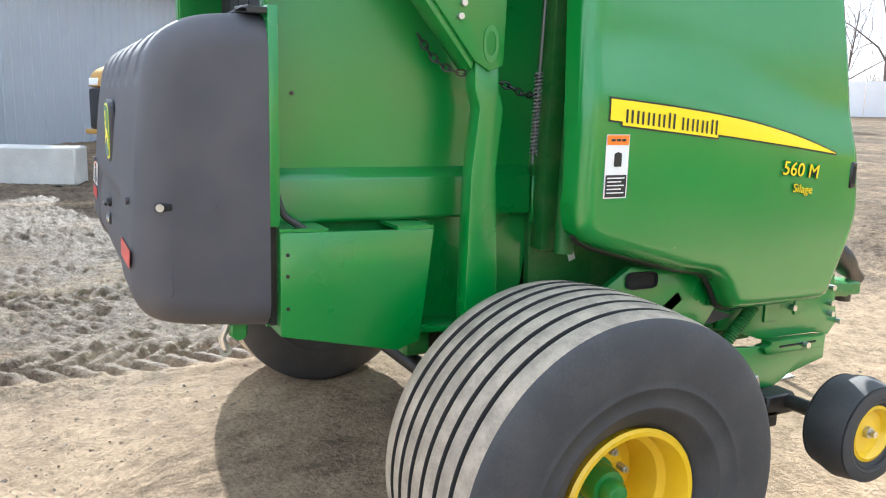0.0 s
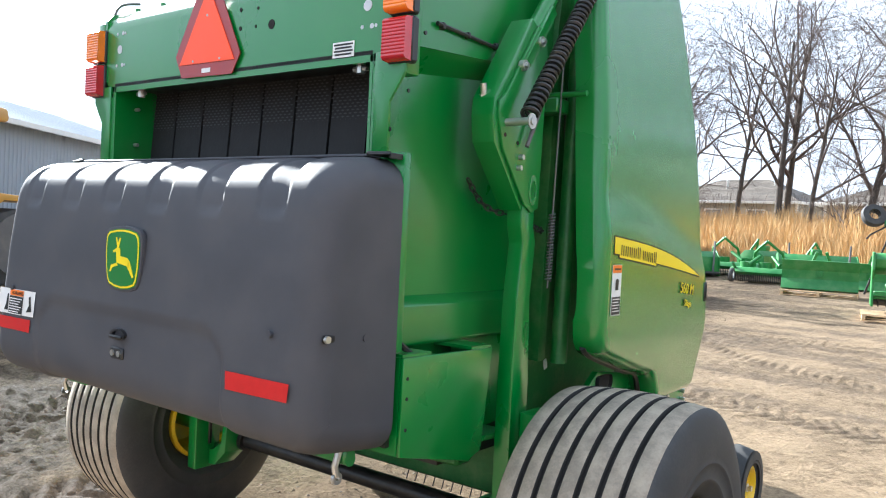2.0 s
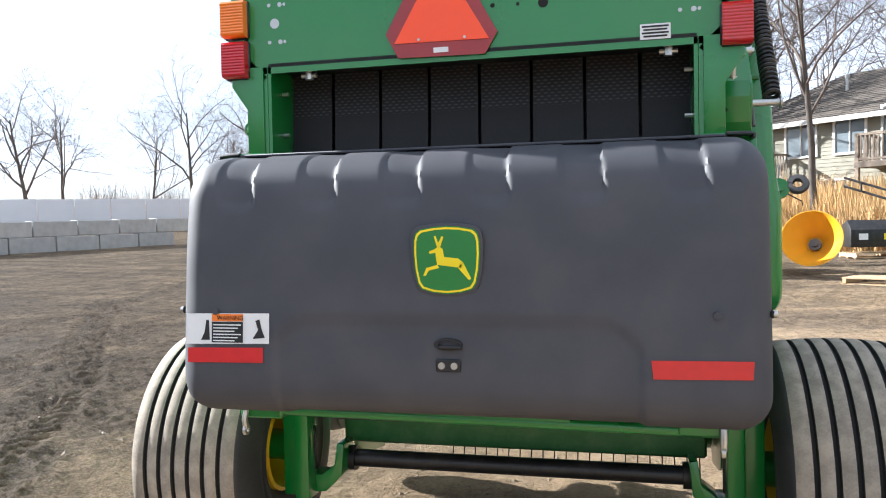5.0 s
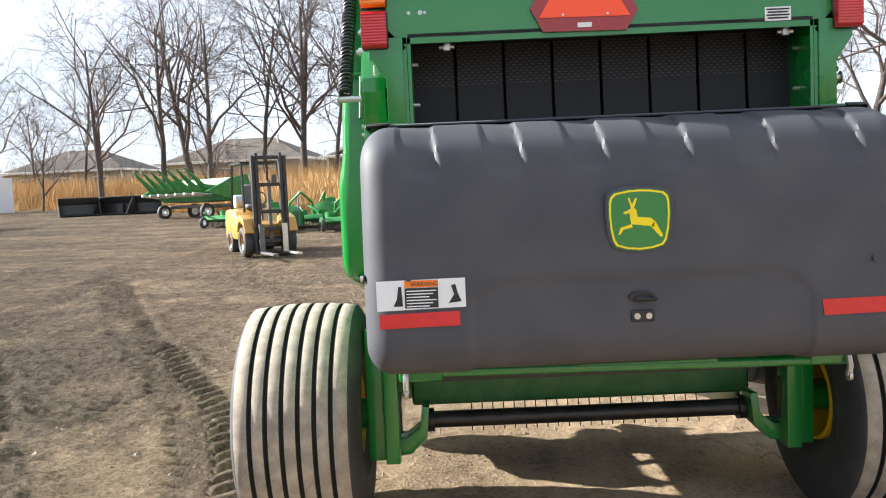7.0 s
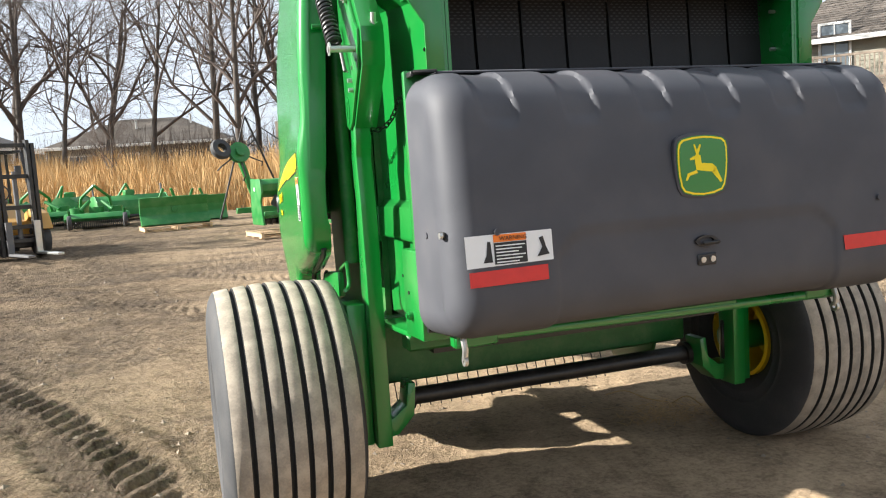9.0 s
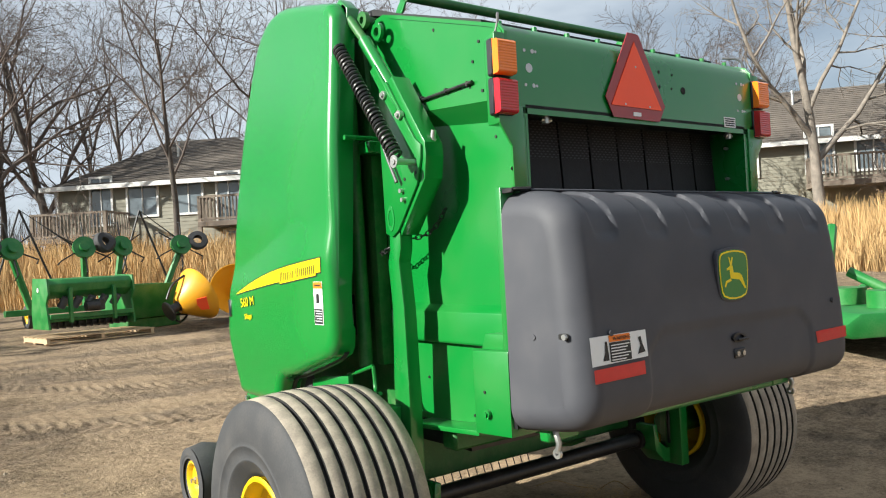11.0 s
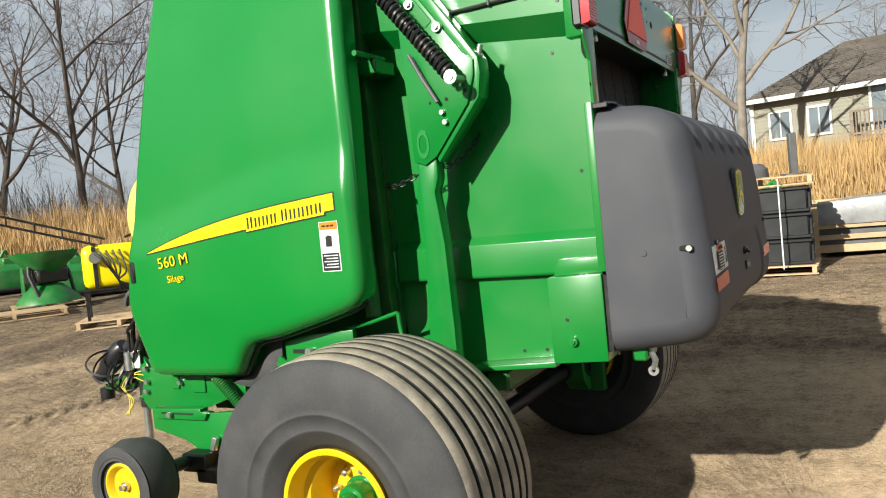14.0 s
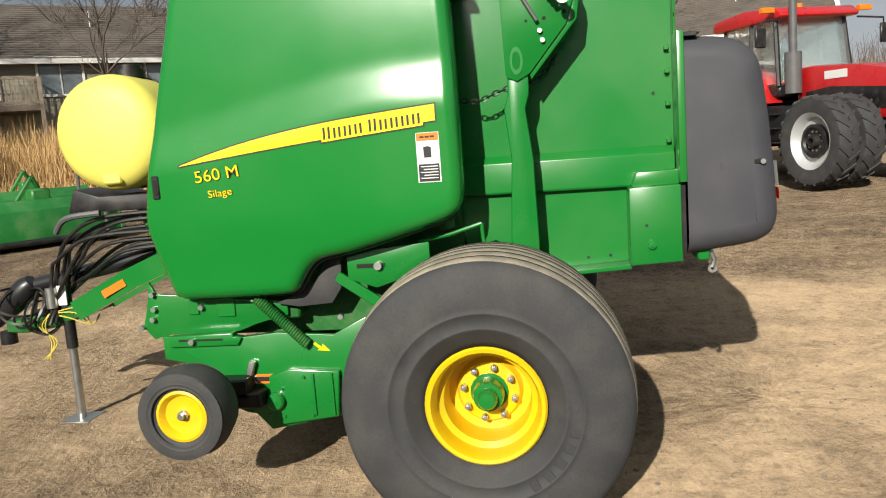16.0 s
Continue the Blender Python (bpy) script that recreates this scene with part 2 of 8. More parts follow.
def mesh_of(name, bm, material, smooth=38):
    me = bpy.data.meshes.new(name)
    bm.to_mesh(me)
    bm.free()
    me.materials.append(material)
    if smooth:
        me.polygons.foreach_set("use_smooth", [True] * len(me.polygons))
        me.set_sharp_from_angle(angle=radians(smooth))
    return me


def part(name, bm, material, parent, label="", smooth=38):
    ob = new(name, mesh_of(name, bm, material, smooth))
    ob.parent = parent
    if label:
        ob["label"] = label
    return ob


def thing(name, label, category, group="", kind=""):
    return tagged(new(name), label, category, group, kind)


def B():
    return bmesh.new()


def lettering(name, text, size, m, material, parent, depth=0.001, align="LEFT", bold=0.0):
    cu = bpy.data.curves.new(name, "FONT")
    cu.body, cu.size, cu.extrude, cu.align_x, cu.resolution_u, cu.offset = text, size, depth, align, 3, bold
    tmp = bpy.data.objects.new("tmp_text", cu)
    scene.collection.objects.link(tmp)
    bpy.context.view_layer.update()
    me = bpy.data.meshes.new_from_object(tmp.evaluated_get(bpy.context.evaluated_depsgraph_get()))
    bpy.data.objects.remove(tmp)
    me.name = name
    me.materials.clear()
    me.materials.append(material)
    ob = new(name, me)
    ob.parent = parent
    ob.matrix_basis = m
    return ob


def step(a, b, v):
    t = min(max((v - a) / (b - a), 0.0), 1.0)
    return t * t * (3 - 2 * t)


def gz(x, y):
    """Height of the yard: level round the machine, rising gently on all sides."""
    s = min(math.hypot(x, y - 1.2), 300.0) - 4.0
    return 0.03 * (s + math.sqrt(s * s + 4)) / 2 - 0.066 + 0.06 * step(2.0, 9.0, s + 4.0)

# ---- the round baler ----
baler = thing("round_baler", "green round baler with dark grey rear cover and yellow wheels", "baler")


def seg_dist(p, a, b):
    ax, ay, bx, by = a[0], a[1], b[0], b[1]
    dx, dy = bx - ax, by - ay
    t = min(max(((p[0] - ax) * dx + (p[1] - ay) * dy) / (dx * dx + dy * dy), 0), 1)
    return math.hypot(p[0] - ax - t * dx, p[1] - ay - t * dy)


HOOD = [(1.56, 2.80), (1.60, 2.86), (1.68, 2.895), (2.15, 3.01), (2.36, 3.01), (2.50, 2.95), (2.61, 2.82), (2.69, 2.58), (2.80, 2.05), (2.89, 1.70), (2.965, 1.33), (2.975, 1.16),
        (2.90, 0.89), (2.86, 0.855), (2.80, 0.847), (2.36, 0.855), (2.29, 0.885), (2.235, 0.965), (2.17, 1.01), (2.04, 1.035), (1.85, 1.085), (1.62, 1.15),
        (1.55, 1.19), (1.52, 1.26), (1.515, 1.45), (1.525, 2.0)]
RIM = HOOD
HOOD = [(v.x, v.y) for v in curve_pts([(a, b, 0) for a, b in RIM + RIM[:1]], 3)[:-1]]


def hood_x(y, z):
    """How far out the side shield stands at y, z, before its rolled edge."""
    crease = 1.70 - 0.20 * step(1.75, 2.9, y)
    w = 1.205 - 0.07 * (y - 1.55) / 1.4
    w -= 0.030 * step(crease - 0.08, crease + 0.15, z)
    w -= 0.085 * step(1.75, 3.0, z) ** 1.3
    w -= 0.030 * step(1.25, 0.85, z)
    return w


def hood_edge(y, z):
    d = min(seg_dist((y, z), HOOD[i], HOOD[(i + 1) % len(HOOD)]) for i in range(len(HOOD)))
    r = 0.055
    return 0.0 if d >= r else r - math.sqrt(max(r * r - (r - d) ** 2, 0))


def shield(s):
    def cut(y, lower):
        zs = []
        for i in range(len(HOOD)):
            a, b = HOOD[i], HOOD[(i + 1) % len(HOOD)]
            if (a[0] - y) * (b[0] - y) <= 0 and a[0] != b[0]:
                zs.append(a[1] + (b[1] - a[1]) * (y - a[0]) / (b[0] - a[0]))
        return min(zs) if lower else max(zs)
    bm = B()
    ys = [1.516 + 0.009 * i for i in range(7)] + [1.58 + (2.55 - 1.58) * i / 50 for i in range(51)] + [2.555 + (2.96 - 2.555) * i / 54 for i in range(55)] + [2.966, 2.972]
    rows = []
    ts = [0, 0.004, 0.012, 0.022, 0.035] + [0.05 + 0.9 * i / 60 for i in range(61)] + [0.965, 0.978, 0.988, 0.996, 1]
    for y in ys:
        lo, hi = cut(y, True), cut(y, False)
        rows.append([(y, lo + (hi - lo) * t) for t in ts])
    out, inn = [], []
    for row in rows:
        out.append([bm.verts.new((s * (hood_x(y, z) - hood_edge(y, z)), y, z)) for y, z in row])
    for a, b in zip(out, out[1:]):
        for i in range(len(ts) - 1):
            f = (a[i], a[i + 1], b[i + 1], b[i])
            bm.faces.new(f if s > 0 else f[::-1])
    # returned lip along the rim
    rim = [e for e in bm.edges if e.is_boundary]
    r = bmesh.ops.extrude_edge_only(bm, edges=rim)
    for v in r["geom"]:
        if isinstance(v, bmesh.types.BMVert):
            v.co.x -= s * 0.07
    bmesh.ops.recalc_face_normals(bm, faces=bm.faces[:])
    return part("side_shield", bm, HOODG, baler, "glossy green moulded side shield", smooth=60)


def on_shield(s, y, z, lift):
    return (s * (hood_x(y, z) + lift), y, z)


def decal(name, s, lo, hi, y0, y1, material, parent, lift, label="", n=24):
    """A thin sheet that follows the shield between the curves lo(y) and hi(y)."""
    bm = B()
    rows = []
    for i in range(n + 1):
        y = y0 + (y1 - y0) * i / n
        rows.append([bm.verts.new(on_shield(s, y, lo(y) + (hi(y) - lo(y)) * j / 3, lift)) for j in range(4)])
    for a, b in zip(rows, rows[1:]):
        for j in range(3):
            bm.faces.new((a[j], a[j + 1], b[j + 1], b[j]))
    bmesh.ops.recalc_face_normals(bm, faces=bm.faces[:])
    if sum(f.normal.x for f in bm.faces) * s < 0:
        bmesh.ops.reverse_faces(bm, faces=bm.faces[:])
    return part(name, bm, material, parent, label)


def band_hi(y):
    t = (y - 1.604) / 1.17
    return 1.641 - 0.020 * t - 0.066 * t ** 1.0 - 0.097 * t ** 3


def band_lo(y):
    t = (y - 1.604) / 1.17
    return 1.574 - 0.095 * t - 0.022 * t ** 2


for s in (-1, 1):
    hood = shield(s)
    decal("stripe_border", s, lambda y: band_lo(y) - 0.006, lambda y: max(band_hi(y), band_lo(y)) + 0.006, 1.600, 2.775, INK, hood, 0.0015)
    decal("stripe", s, band_lo, lambda y: max(band_hi(y), band_lo(y) + 0.001), 1.606, 2.768, DECALY, hood, 0.003, "tapering yellow stripe")
    # brand lettering as plain thin bars on a yellow ground that dips below the stripe
    decal("lettering_ground_border", s, lambda y: band_lo(y) - 0.018, lambda y: band_lo(y) + 0.004, 1.652, 2.106, INK, hood, 0.0022, n=16)
    decal("lettering_ground", s, lambda y: band_lo(y) - 0.012, lambda y: band_lo(y) + 0.006, 1.658, 2.100, DECALY, hood, 0.0036, n=16)
    for k in range(9):
        a = 1.670 + 0.0468 * k + (0.016 if k > 4 else 0.0)
        tall = 0.050 if k in (4, 8) else 0.042
        for u in (0.0, 0.022):
            decal("lettering_bar", s, lambda y: band_lo(y) - 0.002, lambda y, h=tall: band_lo(y) - 0.002 + h, a + u, a + u + 0.009, INK, hood, 0.0050, n=2)
    # model writing
    for text, size, yl, yr, z in (("560 M", 0.074, 2.700, 2.455, 1.380), ("Silage", 0.046, 2.645, 2.525, 1.312)):
        y = yl if s < 0 else yr
        nx = s
        tilt = radians(5.5)
        xa = Vector((0, -1, 0)) if s < 0 else Vector((0, 1, 0))
        xa = (xa * math.cos(tilt) + Vector((0, 0, 1)) * math.sin(tilt) * (1 if s < 0 else -1)).normalized()
        nrm = Vector((s, 0.05, -0.02)).normalized()
        ya = nrm.cross(xa).normalized()
        xa = ya.cross(nrm)
        zz = z if s < 0 else z + 0.004
        o = Vector(on_shield(s, y, zz, 0.004))
        if s > 0:
            o.x += 0.003
        m = Matrix.Translation(o) @ Matrix((xa, ya, nrm)).transposed().to_4x4()
        m = m @ Matrix.Diagonal((1.14, 1.0, 1.0, 1.0))
        lettering("lettering", text, size, m, DECALY, hood, 0.0008)
        lettering("lettering_edge", text, size, m @ Matrix.Translation((0.0, 0.0, -0.0012)), INK, hood, 0.0004, bold=size * 0.028)
    # warning label
    zl = 1.526
    decal("warning_label", s, lambda y: 1.322, lambda y: 1.528, 1.596, 1.694, WHITE, hood, 0.002, "white, orange and black warning label", n=4)
    decal("label_header", s, lambda y: 1.495, lambda y: 1.526, 1.599, 1.691, ORANGE, hood, 0.0035, n=4)
    decal("label_text_block", s, lambda y: 1.326, lambda y: 1.398, 1.601, 1.689, INK, hood, 0.0035, n=4)
    for k in range(5):
        decal("text_bar", s, lambda y, k=k: 1.386 - 0.012 * k, lambda y, k=k: 1.390 - 0.012 * k, 1.607, 1.680 - 0.012 * (k % 2), WHITE, hood, 0.0045, n=2)
    decal("label_pictogram", s, lambda y: 1.425, lambda y: 1.472 - 0.3 * abs(y - 1.648), 1.632, 1.664, INK, hood, 0.0035, n=4)
    for k in range(3):
        decal("text_bar", s, lambda y, k=k: 1.506, lambda y: 1.514, 1.615 + 0.022 * k, 1.633 + 0.022 * k, INK, hood, 0.0045, n=2)
    # recessed grip near the front edge
    bm = B()
    box(bm, (s * (hood_x(2.895, 1.37) - 0.018), 2.893, 1.371), (0.05, 0.036, 0.105), bev=0.006)
    part("grip_frame", bm, DKPLAST, hood, "black recessed grip")
    bm = B()
    box(bm, (s * (hood_x(2.895, 1.37) + 0.006), 2.893, 1.371), (0.006, 0.018, 0.072), bev=0.002)
    part("grip_slot", bm, GROOVE, hood)
    # rubber edge seal round the shield
    bm = B()
    rimp = [(s * (hood_x(y, z) - 0.088), y, z) for y, z in RIM[14:23]]
    tube(bm, curve_pts(rimp, 3), 0.014, 6)
    part("edge_seal", bm, BLACK, hood)

# main frame: inner side walls, black box filling the chamber, top
for s in (-1, 1):
    bm = B()
    prism(bm, [(1.58, 0.62), (2.75, 0.62), (2.82, 1.6), (2.55, 2.5), (2.2, 2.72), (1.70, 2.78), (1.62, 2.6), (1.56, 1.2)], "x", s * 0.80, s * 0.83)
    part("inner_side_wall", bm, DKGREEN, baler)
    # upright channels between wall and shield
    bm = B()
    prism(bm, [(1.57, 1.1), (1.63, 1.1), (1.68, 2.5), (1.70, 2.75), (1.63, 2.75), (1.60, 2.5)], "x", s * 0.835, s * 0.90, 0.004)
    part("upright_channel", bm, DKGREEN, baler)
    bm = B()
    rod(bm, (s * 0.97, 1.62, 1.10), (s * 0.97, 1.66, 2.62), 0.035, n=16)
    part("hydraulic_cylinder", bm, DKGREEN, baler)
    bm = B()
    ty = 0.0 if s > 0 else 0.17
    rod(bm, (s * 0.99, 1.46 + ty, 1.42), (s * 0.99, 1.50 + ty, 2.42), 0.004, n=8)
    coil(bm, (s * 0.99, 1.462 + ty, 1.45), (s * 0.99, 1.47 + ty, 1.72), 0.012, 0.003, 22)
    part("tension_rod", bm, GREY, baler, "thin dark rod with a spring")
    for k, (yy, zz, dy) in enumerate(((1.63, 1.35, .05), (1.65, 1.15, .05), (1.68, 1.5, .03))):
        bm = B()
        tube(bm, curve_pts([(s * 0.94, yy, zz), (s * 0.96, yy + dy, zz + 0.35), (s * 0.93, yy + 0.02, zz + 0.8), (s * 0.95, yy + 0.08, zz + 1.2)], 6), 0.011, 8)
        part("hose", bm, BLACK, baler)
    bm = B()
    box(bm, (s * 0.90, 1.53, 2.16), (0.16, 0.10, 0.06), bev=0.006)
    rod(bm, (s * 0.88, 1.5, 2.2), (s * 1.1, 1.5, 2.2), 0.012)
    part("cross_bracket", bm, GREEN, baler)
    if s < 0:
        bm = B()
        prism(bm, [(1.73, 1.24), (1.79, 1.24), (1.79, 1.45), (1.73, 1.45)], "x", s * 0.86, s * 0.95, 0.008)
        part("valve_block", bm, DKPLAST, baler)
        bm = B()
        box(bm, (s * 0.953, 1.76, 1.35), (0.006, 0.02, 0.10), bev=0.002)
        part("valve_label", bm, SILVER, baler)
    # chain
    bm = B()
    cp = curve_pts([(s * 0.83, 1.10, 1.83), (s * 0.85, 1.15, 1.755), (s * 0.88, 1.21, 1.715), (s * 0.93, 1.29, 1.70), (s * 0.95, 1.38, 1.672), (s * 0.95, 1.45, 1.645), (s * 0.90, 1.54, 1.66)], 8)
    run, link = [cp[0]], 0.026
    for p in cp:
        while (p - run[-1]).length >= link:
            run.append(run[-1] + (p - run[-1]).normalized() * link)
    for k in range(len(run) - 1):
        q = Matrix.Translation((run[k] + run[k + 1]) / 2) @ (run[k + 1] - run[k]).to_track_quat("X", "Z").to_matrix().to_4x4() @ Matrix.Rotation(k % 2 * math.pi / 2, 4, "X")
        ring = [q @ Vector((0.018 * math.cos(a * math.pi / 5), 0.0105 * math.sin(a * math.pi / 5), 0)) for a in range(10)]
        tube(bm, ring + [ring[0]], 0.0034, 5)
    part("safety_chain", bm, BLACK, baler)

# solid box added in the hollow chamber: darkens the gap, stops sun passing through
bm = B()
box(bm, (0, 1.80, 1.60), (1.50, 1.40, 1.75))
part("chamber_blocker", bm, BLACK, baler)
bm = B()
box(bm, (0, 1.93, 2.79), (1.66, 0.60, 0.05), (-14, 0, 0), 0.01)
part("top_cover", bm, BLACK, baler)
bm = B()
rod(bm, (-1.06, 1.62, 2.80), (1.06, 1.62, 2.80), 0.035, n=16)
part("top_pivot_tube", bm, DKGREEN, baler)

# tailgate: side walls with ribs, hood over the top, belts inside
LOWER = [(0.60, 0.89), (1.20, 0.845), (1.54, 0.86), (1.60, 1.35), (1.62, 2.15), (1.62, 2.30), (0.60, 2.20)]
UPPER = [(0.60, 2.22), (0.66, 2.235), (1.10, 2.270), (1.43, 2.31), (1.64, 2.335), (1.62, 2.78), (1.46, 2.80), (1.30, 2.752), (0.63, 2.535), (0.60, 2.50)]
gate = new("tailgate")
gate.parent = baler
for s in (-1, 1):
    bm = B()
    prism(bm, LOWER, "x", s * 0.785, s * 0.80)
    part("side_wall", bm, GREEN, gate)
    bm = B()
    prism(bm, UPPER, "x", s * 0.86, s * 0.875)
    part("upper_side_wall", bm, GREEN, gate)
    # pressed rib: sloping upper face, square under edge
    bm = B()
    prism(bm, [(s * 0.80, 1.225), (s * 0.80, 1.40), (s * 0.835, 1.365), (s * 0.84, 1.235), (s * 0.835, 1.225)], "y", 0.607, 1.555, 0.003)
    part("side_rib", bm, GREEN, gate)
    # sloping sheet between the lower wall and the upper one that stands further out
    bm = B()
    loop = []
    for y, zb, zt in ((0.60, 2.150, 2.225), (0.66, 2.155, 2.237), (1.10, 2.205, 2.272), (1.43, 2.245, 2.312), (1.62, 2.27, 2.335)):
        loop.append([bm.verts.new(q) for q in ((s * 0.80, y, zb), (s * 0.877, y, zt), (s * 0.862, y, zt + 0.012), (s * 0.786, y, zb + 0.012))])
    for a, b in zip(loop, loop[1:]):
        for k in range(4):
            bm.faces.new((a[k], a[(k + 1) % 4], b[(k + 1) % 4], b[k]))
    bm.faces.new(loop[0]), bm.faces.new(loop[-1])
    bmesh.ops.recalc_face_normals(bm, faces=bm.faces[:])
    part("upper_flange", bm, GREEN, gate)
    bm = B()
    rod(bm, (s * 0.886, 0.80, 2.335), (s * 0.886, 1.27, 2.325), 0.008, n=8)
    for yy in (0.83, 0.98, 1.16):
        box(bm, (s * 0.884, yy, 2.332), (0.022, 0.014, 0.024), bev=0.003)
    part("grease_line", bm, BLACK, gate)
    # lamp pillar at the rear corner
    bm = B()
    prism(bm, [(0.598, 2.125), (0.66, 2.125), (0.66, 2.47), (0.598, 2.49)], "x", s * 0.876, s * 0.932, 0.004)
    part("lamp_pillar", bm, GREEN, gate)
    bm = B()
    prism(bm, [(s * 0.80, 1.86), (s * 0.80, 2.20), (s * 0.93, 2.20), (s * 0.93, 2.13), (s * 0.868, 2.04), (s * 0.868, 1.86)], "y", 0.592, 0.604, 0.002)
    part("corner_post", bm, GREEN, gate)
    # lower corner box
    bm = B()
    if s < 0:
        prism(bm, [(0.60, 0.895), (0.82, 0.885), (0.82, 1.225), (0.60, 1.232)], "x", -0.801, -0.945, 0.006)
        prism(bm, [(0.60, 1.232), (0.805, 1.225), (0.78, 1.29), (0.60, 1.295)], "x", -0.801, -0.905, 0.004)
        part("corner_box", bm, GREEN, gate)
    else:
        prism(bm, [(0.60, 0.905), (0.98, 0.818), (1.06, 0.842), (1.105, 1.212), (0.60, 1.222)], "x", 0.962, 0.976, 0.003)
        part("corner_box", bm, GREEN, gate)
        for nm, pts, hi in (("box_end", [(0.60, 0.905), (0.615, 0.90), (0.615, 1.222), (0.60, 1.222)], 0.961), ("box_end", [(1.045, 0.842), (1.06, 0.842), (1.105, 1.212), (1.09, 1.212)], 0.961),
                            ("box_floor", [(0.615, 0.902), (0.98, 0.818), (1.045, 0.842), (1.045, 0.858), (0.98, 0.834), (0.615, 0.918)], 0.961),
                            ("box_lid", [(0.60, 1.223), (0.75, 1.219), (0.75, 1.229), (0.60, 1.233)], 0.970), ("box_lid", [(0.98, 1.213), (1.105, 1.213), (1.105, 1.223), (0.98, 1.225)], 0.970)):
            bm = B()
            prism(bm, pts, "x", 0.801, hi)
            part(nm, bm, GREEN, gate)
    if s > 0:
        bm = B()
        tube(bm, curve_pts([(0.912, 0.608, 1.33), (0.925, 0.625, 1.27), (0.93, 0.67, 1.235), (0.93, 0.72, 1.20)], 5), 0.011, 8)
        part("cable", bm, BLACK, gate)
        for zz in (0.99, 1.09, 1.155):
            bm = B()
            rod(bm, (0.975, 0.622, zz), (0.978, 0.622, zz), 0.006, n=10)
            part("hole", bm, GROOVE, gate)
    if s < 0:
        bm = B()
        rod(bm, (s * 0.94, 0.73, 0.975), (s * 0.962, 0.73, 0.975), 0.018, n=12)
        rod(bm, (s * 0.96, 0.73, 0.975), (s * 0.97, 0.73, 0.975), 0.010, n=6)
        part("corner_bolt", bm, GREEN, gate)
    # bottom flange
    bm = B()
    prism(bm, [(0.82, 0.868), (1.33, 0.838), (1.33, 0.858), (0.82, 0.89)], "x", s * 0.79, s * 0.93, 0.003)
    part("bottom_flange", bm, GREEN, gate)
    # edge strip with clips along the cover
    bm = B()
    prism(bm, [(0.575, 1.24), (0.605, 1.24), (0.605, 1.872), (0.575, 1.872)], "x", s * 0.79, s * 0.962, 0.003)
    part("cover_flange", bm, GREEN, gate)
    for z in (1.30, 1.42, 1.58, 1.72, 1.82):
        bm = B()
        box(bm, (s * 0.815, 0.628, z), (0.030, 0.02, 0.022), bev=0.003)
        part("clip", bm, GREEN, gate)
    for y, z in ((1.06, 2.62), (0.80, 2.42), (0.68, 2.27), (0.69, 2.47), (0.764, 2.106), (0.687, 1.63), (0.75, 1.06), (1.33, 1.05), (1.0, 0.91), (0.9, 0.915)):
        if s > 0 and y < 0.8 and z < 1.2:
            continue
        bm = B()
        out = 0.936 if y < 0.7 and z > 2.2 else 0.879 if z > 2.24 else 0.949 if y < 0.8 and z < 1.2 else 0.804
        rod(bm, (s * (out - 0.006), y, z), (s * out, y, z), 0.007, n=8)
        part("bolt_head", bm, BLACK, gate)
    if s > 0:
        bm = B()
        box(bm, (0.8325, 1.755, 1.06), (0.003, 0.03, 0.045), (20, 0, 0), 0.001)
        part("small_decal", bm, WHITE, gate)
    # clip at the rib's end
    bm = B()
    box(bm, (s * 0.825, 1.575, 1.28), (0.03, 0.025, 0.17), bev=0.004)
    part("rib_clip", bm, GREEN, gate)
    # lifting lug
    bm = B()
    lathe(bm, [(0.022, -0.008), (0.045, -0.008), (0.045, 0.008), (0.022, 0.008)], (s * 0.93, 1.43, 2.70), 18, closed=True)
    part("lifting_lug", bm, GREEN, gate)
    # inner faces and bolts of the opening
    bm = B()
    prism(bm, [(0.60, 1.85), (0.95, 1.85), (0.95, 2.20), (0.60, 2.20)], "x", s * 0.77, s * 0.783)
    part("opening_cheek", bm, GREEN, gate)
    for z in (1.95, 2.11):
        bm = B()
        rod(bm, (s * 0.775, 0.70, z), (s * 0.745, 0.70, z), 0.008, n=8)
        part("bolt_head", bm, STEEL, gate)
# curved hood across the top rear
bm = B()
prof = [(0.600, 2.175), (0.600, 2.45), (0.612, 2.50), (0.645, 2.535), (0.70, 2.556), (1.40, 2.78), (1.40, 2.765), (0.70, 2.541), (0.655, 2.522), (0.625, 2.493), (0.615, 2.45), (0.615, 2.175)]
prism(bm, prof, "x", -0.880, 0.880)
part("rear_hood", bm, GREEN, gate, "curved green sheet over the top", smooth=50)
for k in range(9):
    x = -0.8 + 0.2 * k
    bm = B()
    rod(bm, (x, 0.71, 2.555), (x, 0.71, 2.575), 0.012, n=8)
    part("rivet", bm, GREEN, gate)
for x, z, r in ((0.269, 2.356, 0.018), (0.09, 2.43, 0.008), (0.09, 2.36, 0.008), (0.88, 2.30, 0.008), (-0.868, 2.24, 0.009), (0.19, 2.425, 0.006), (0.18, 2.358, 0.006), (0.868, 1.95, 0.008), (-0.868, 1.95, 0.008), (-0.868, 2.08, 0.007)):
    bm = B()
    rod(bm, (x, 0.5985, z), (x, 0.601, z), r, n=14)
    part("hole", bm, GROOVE, gate)
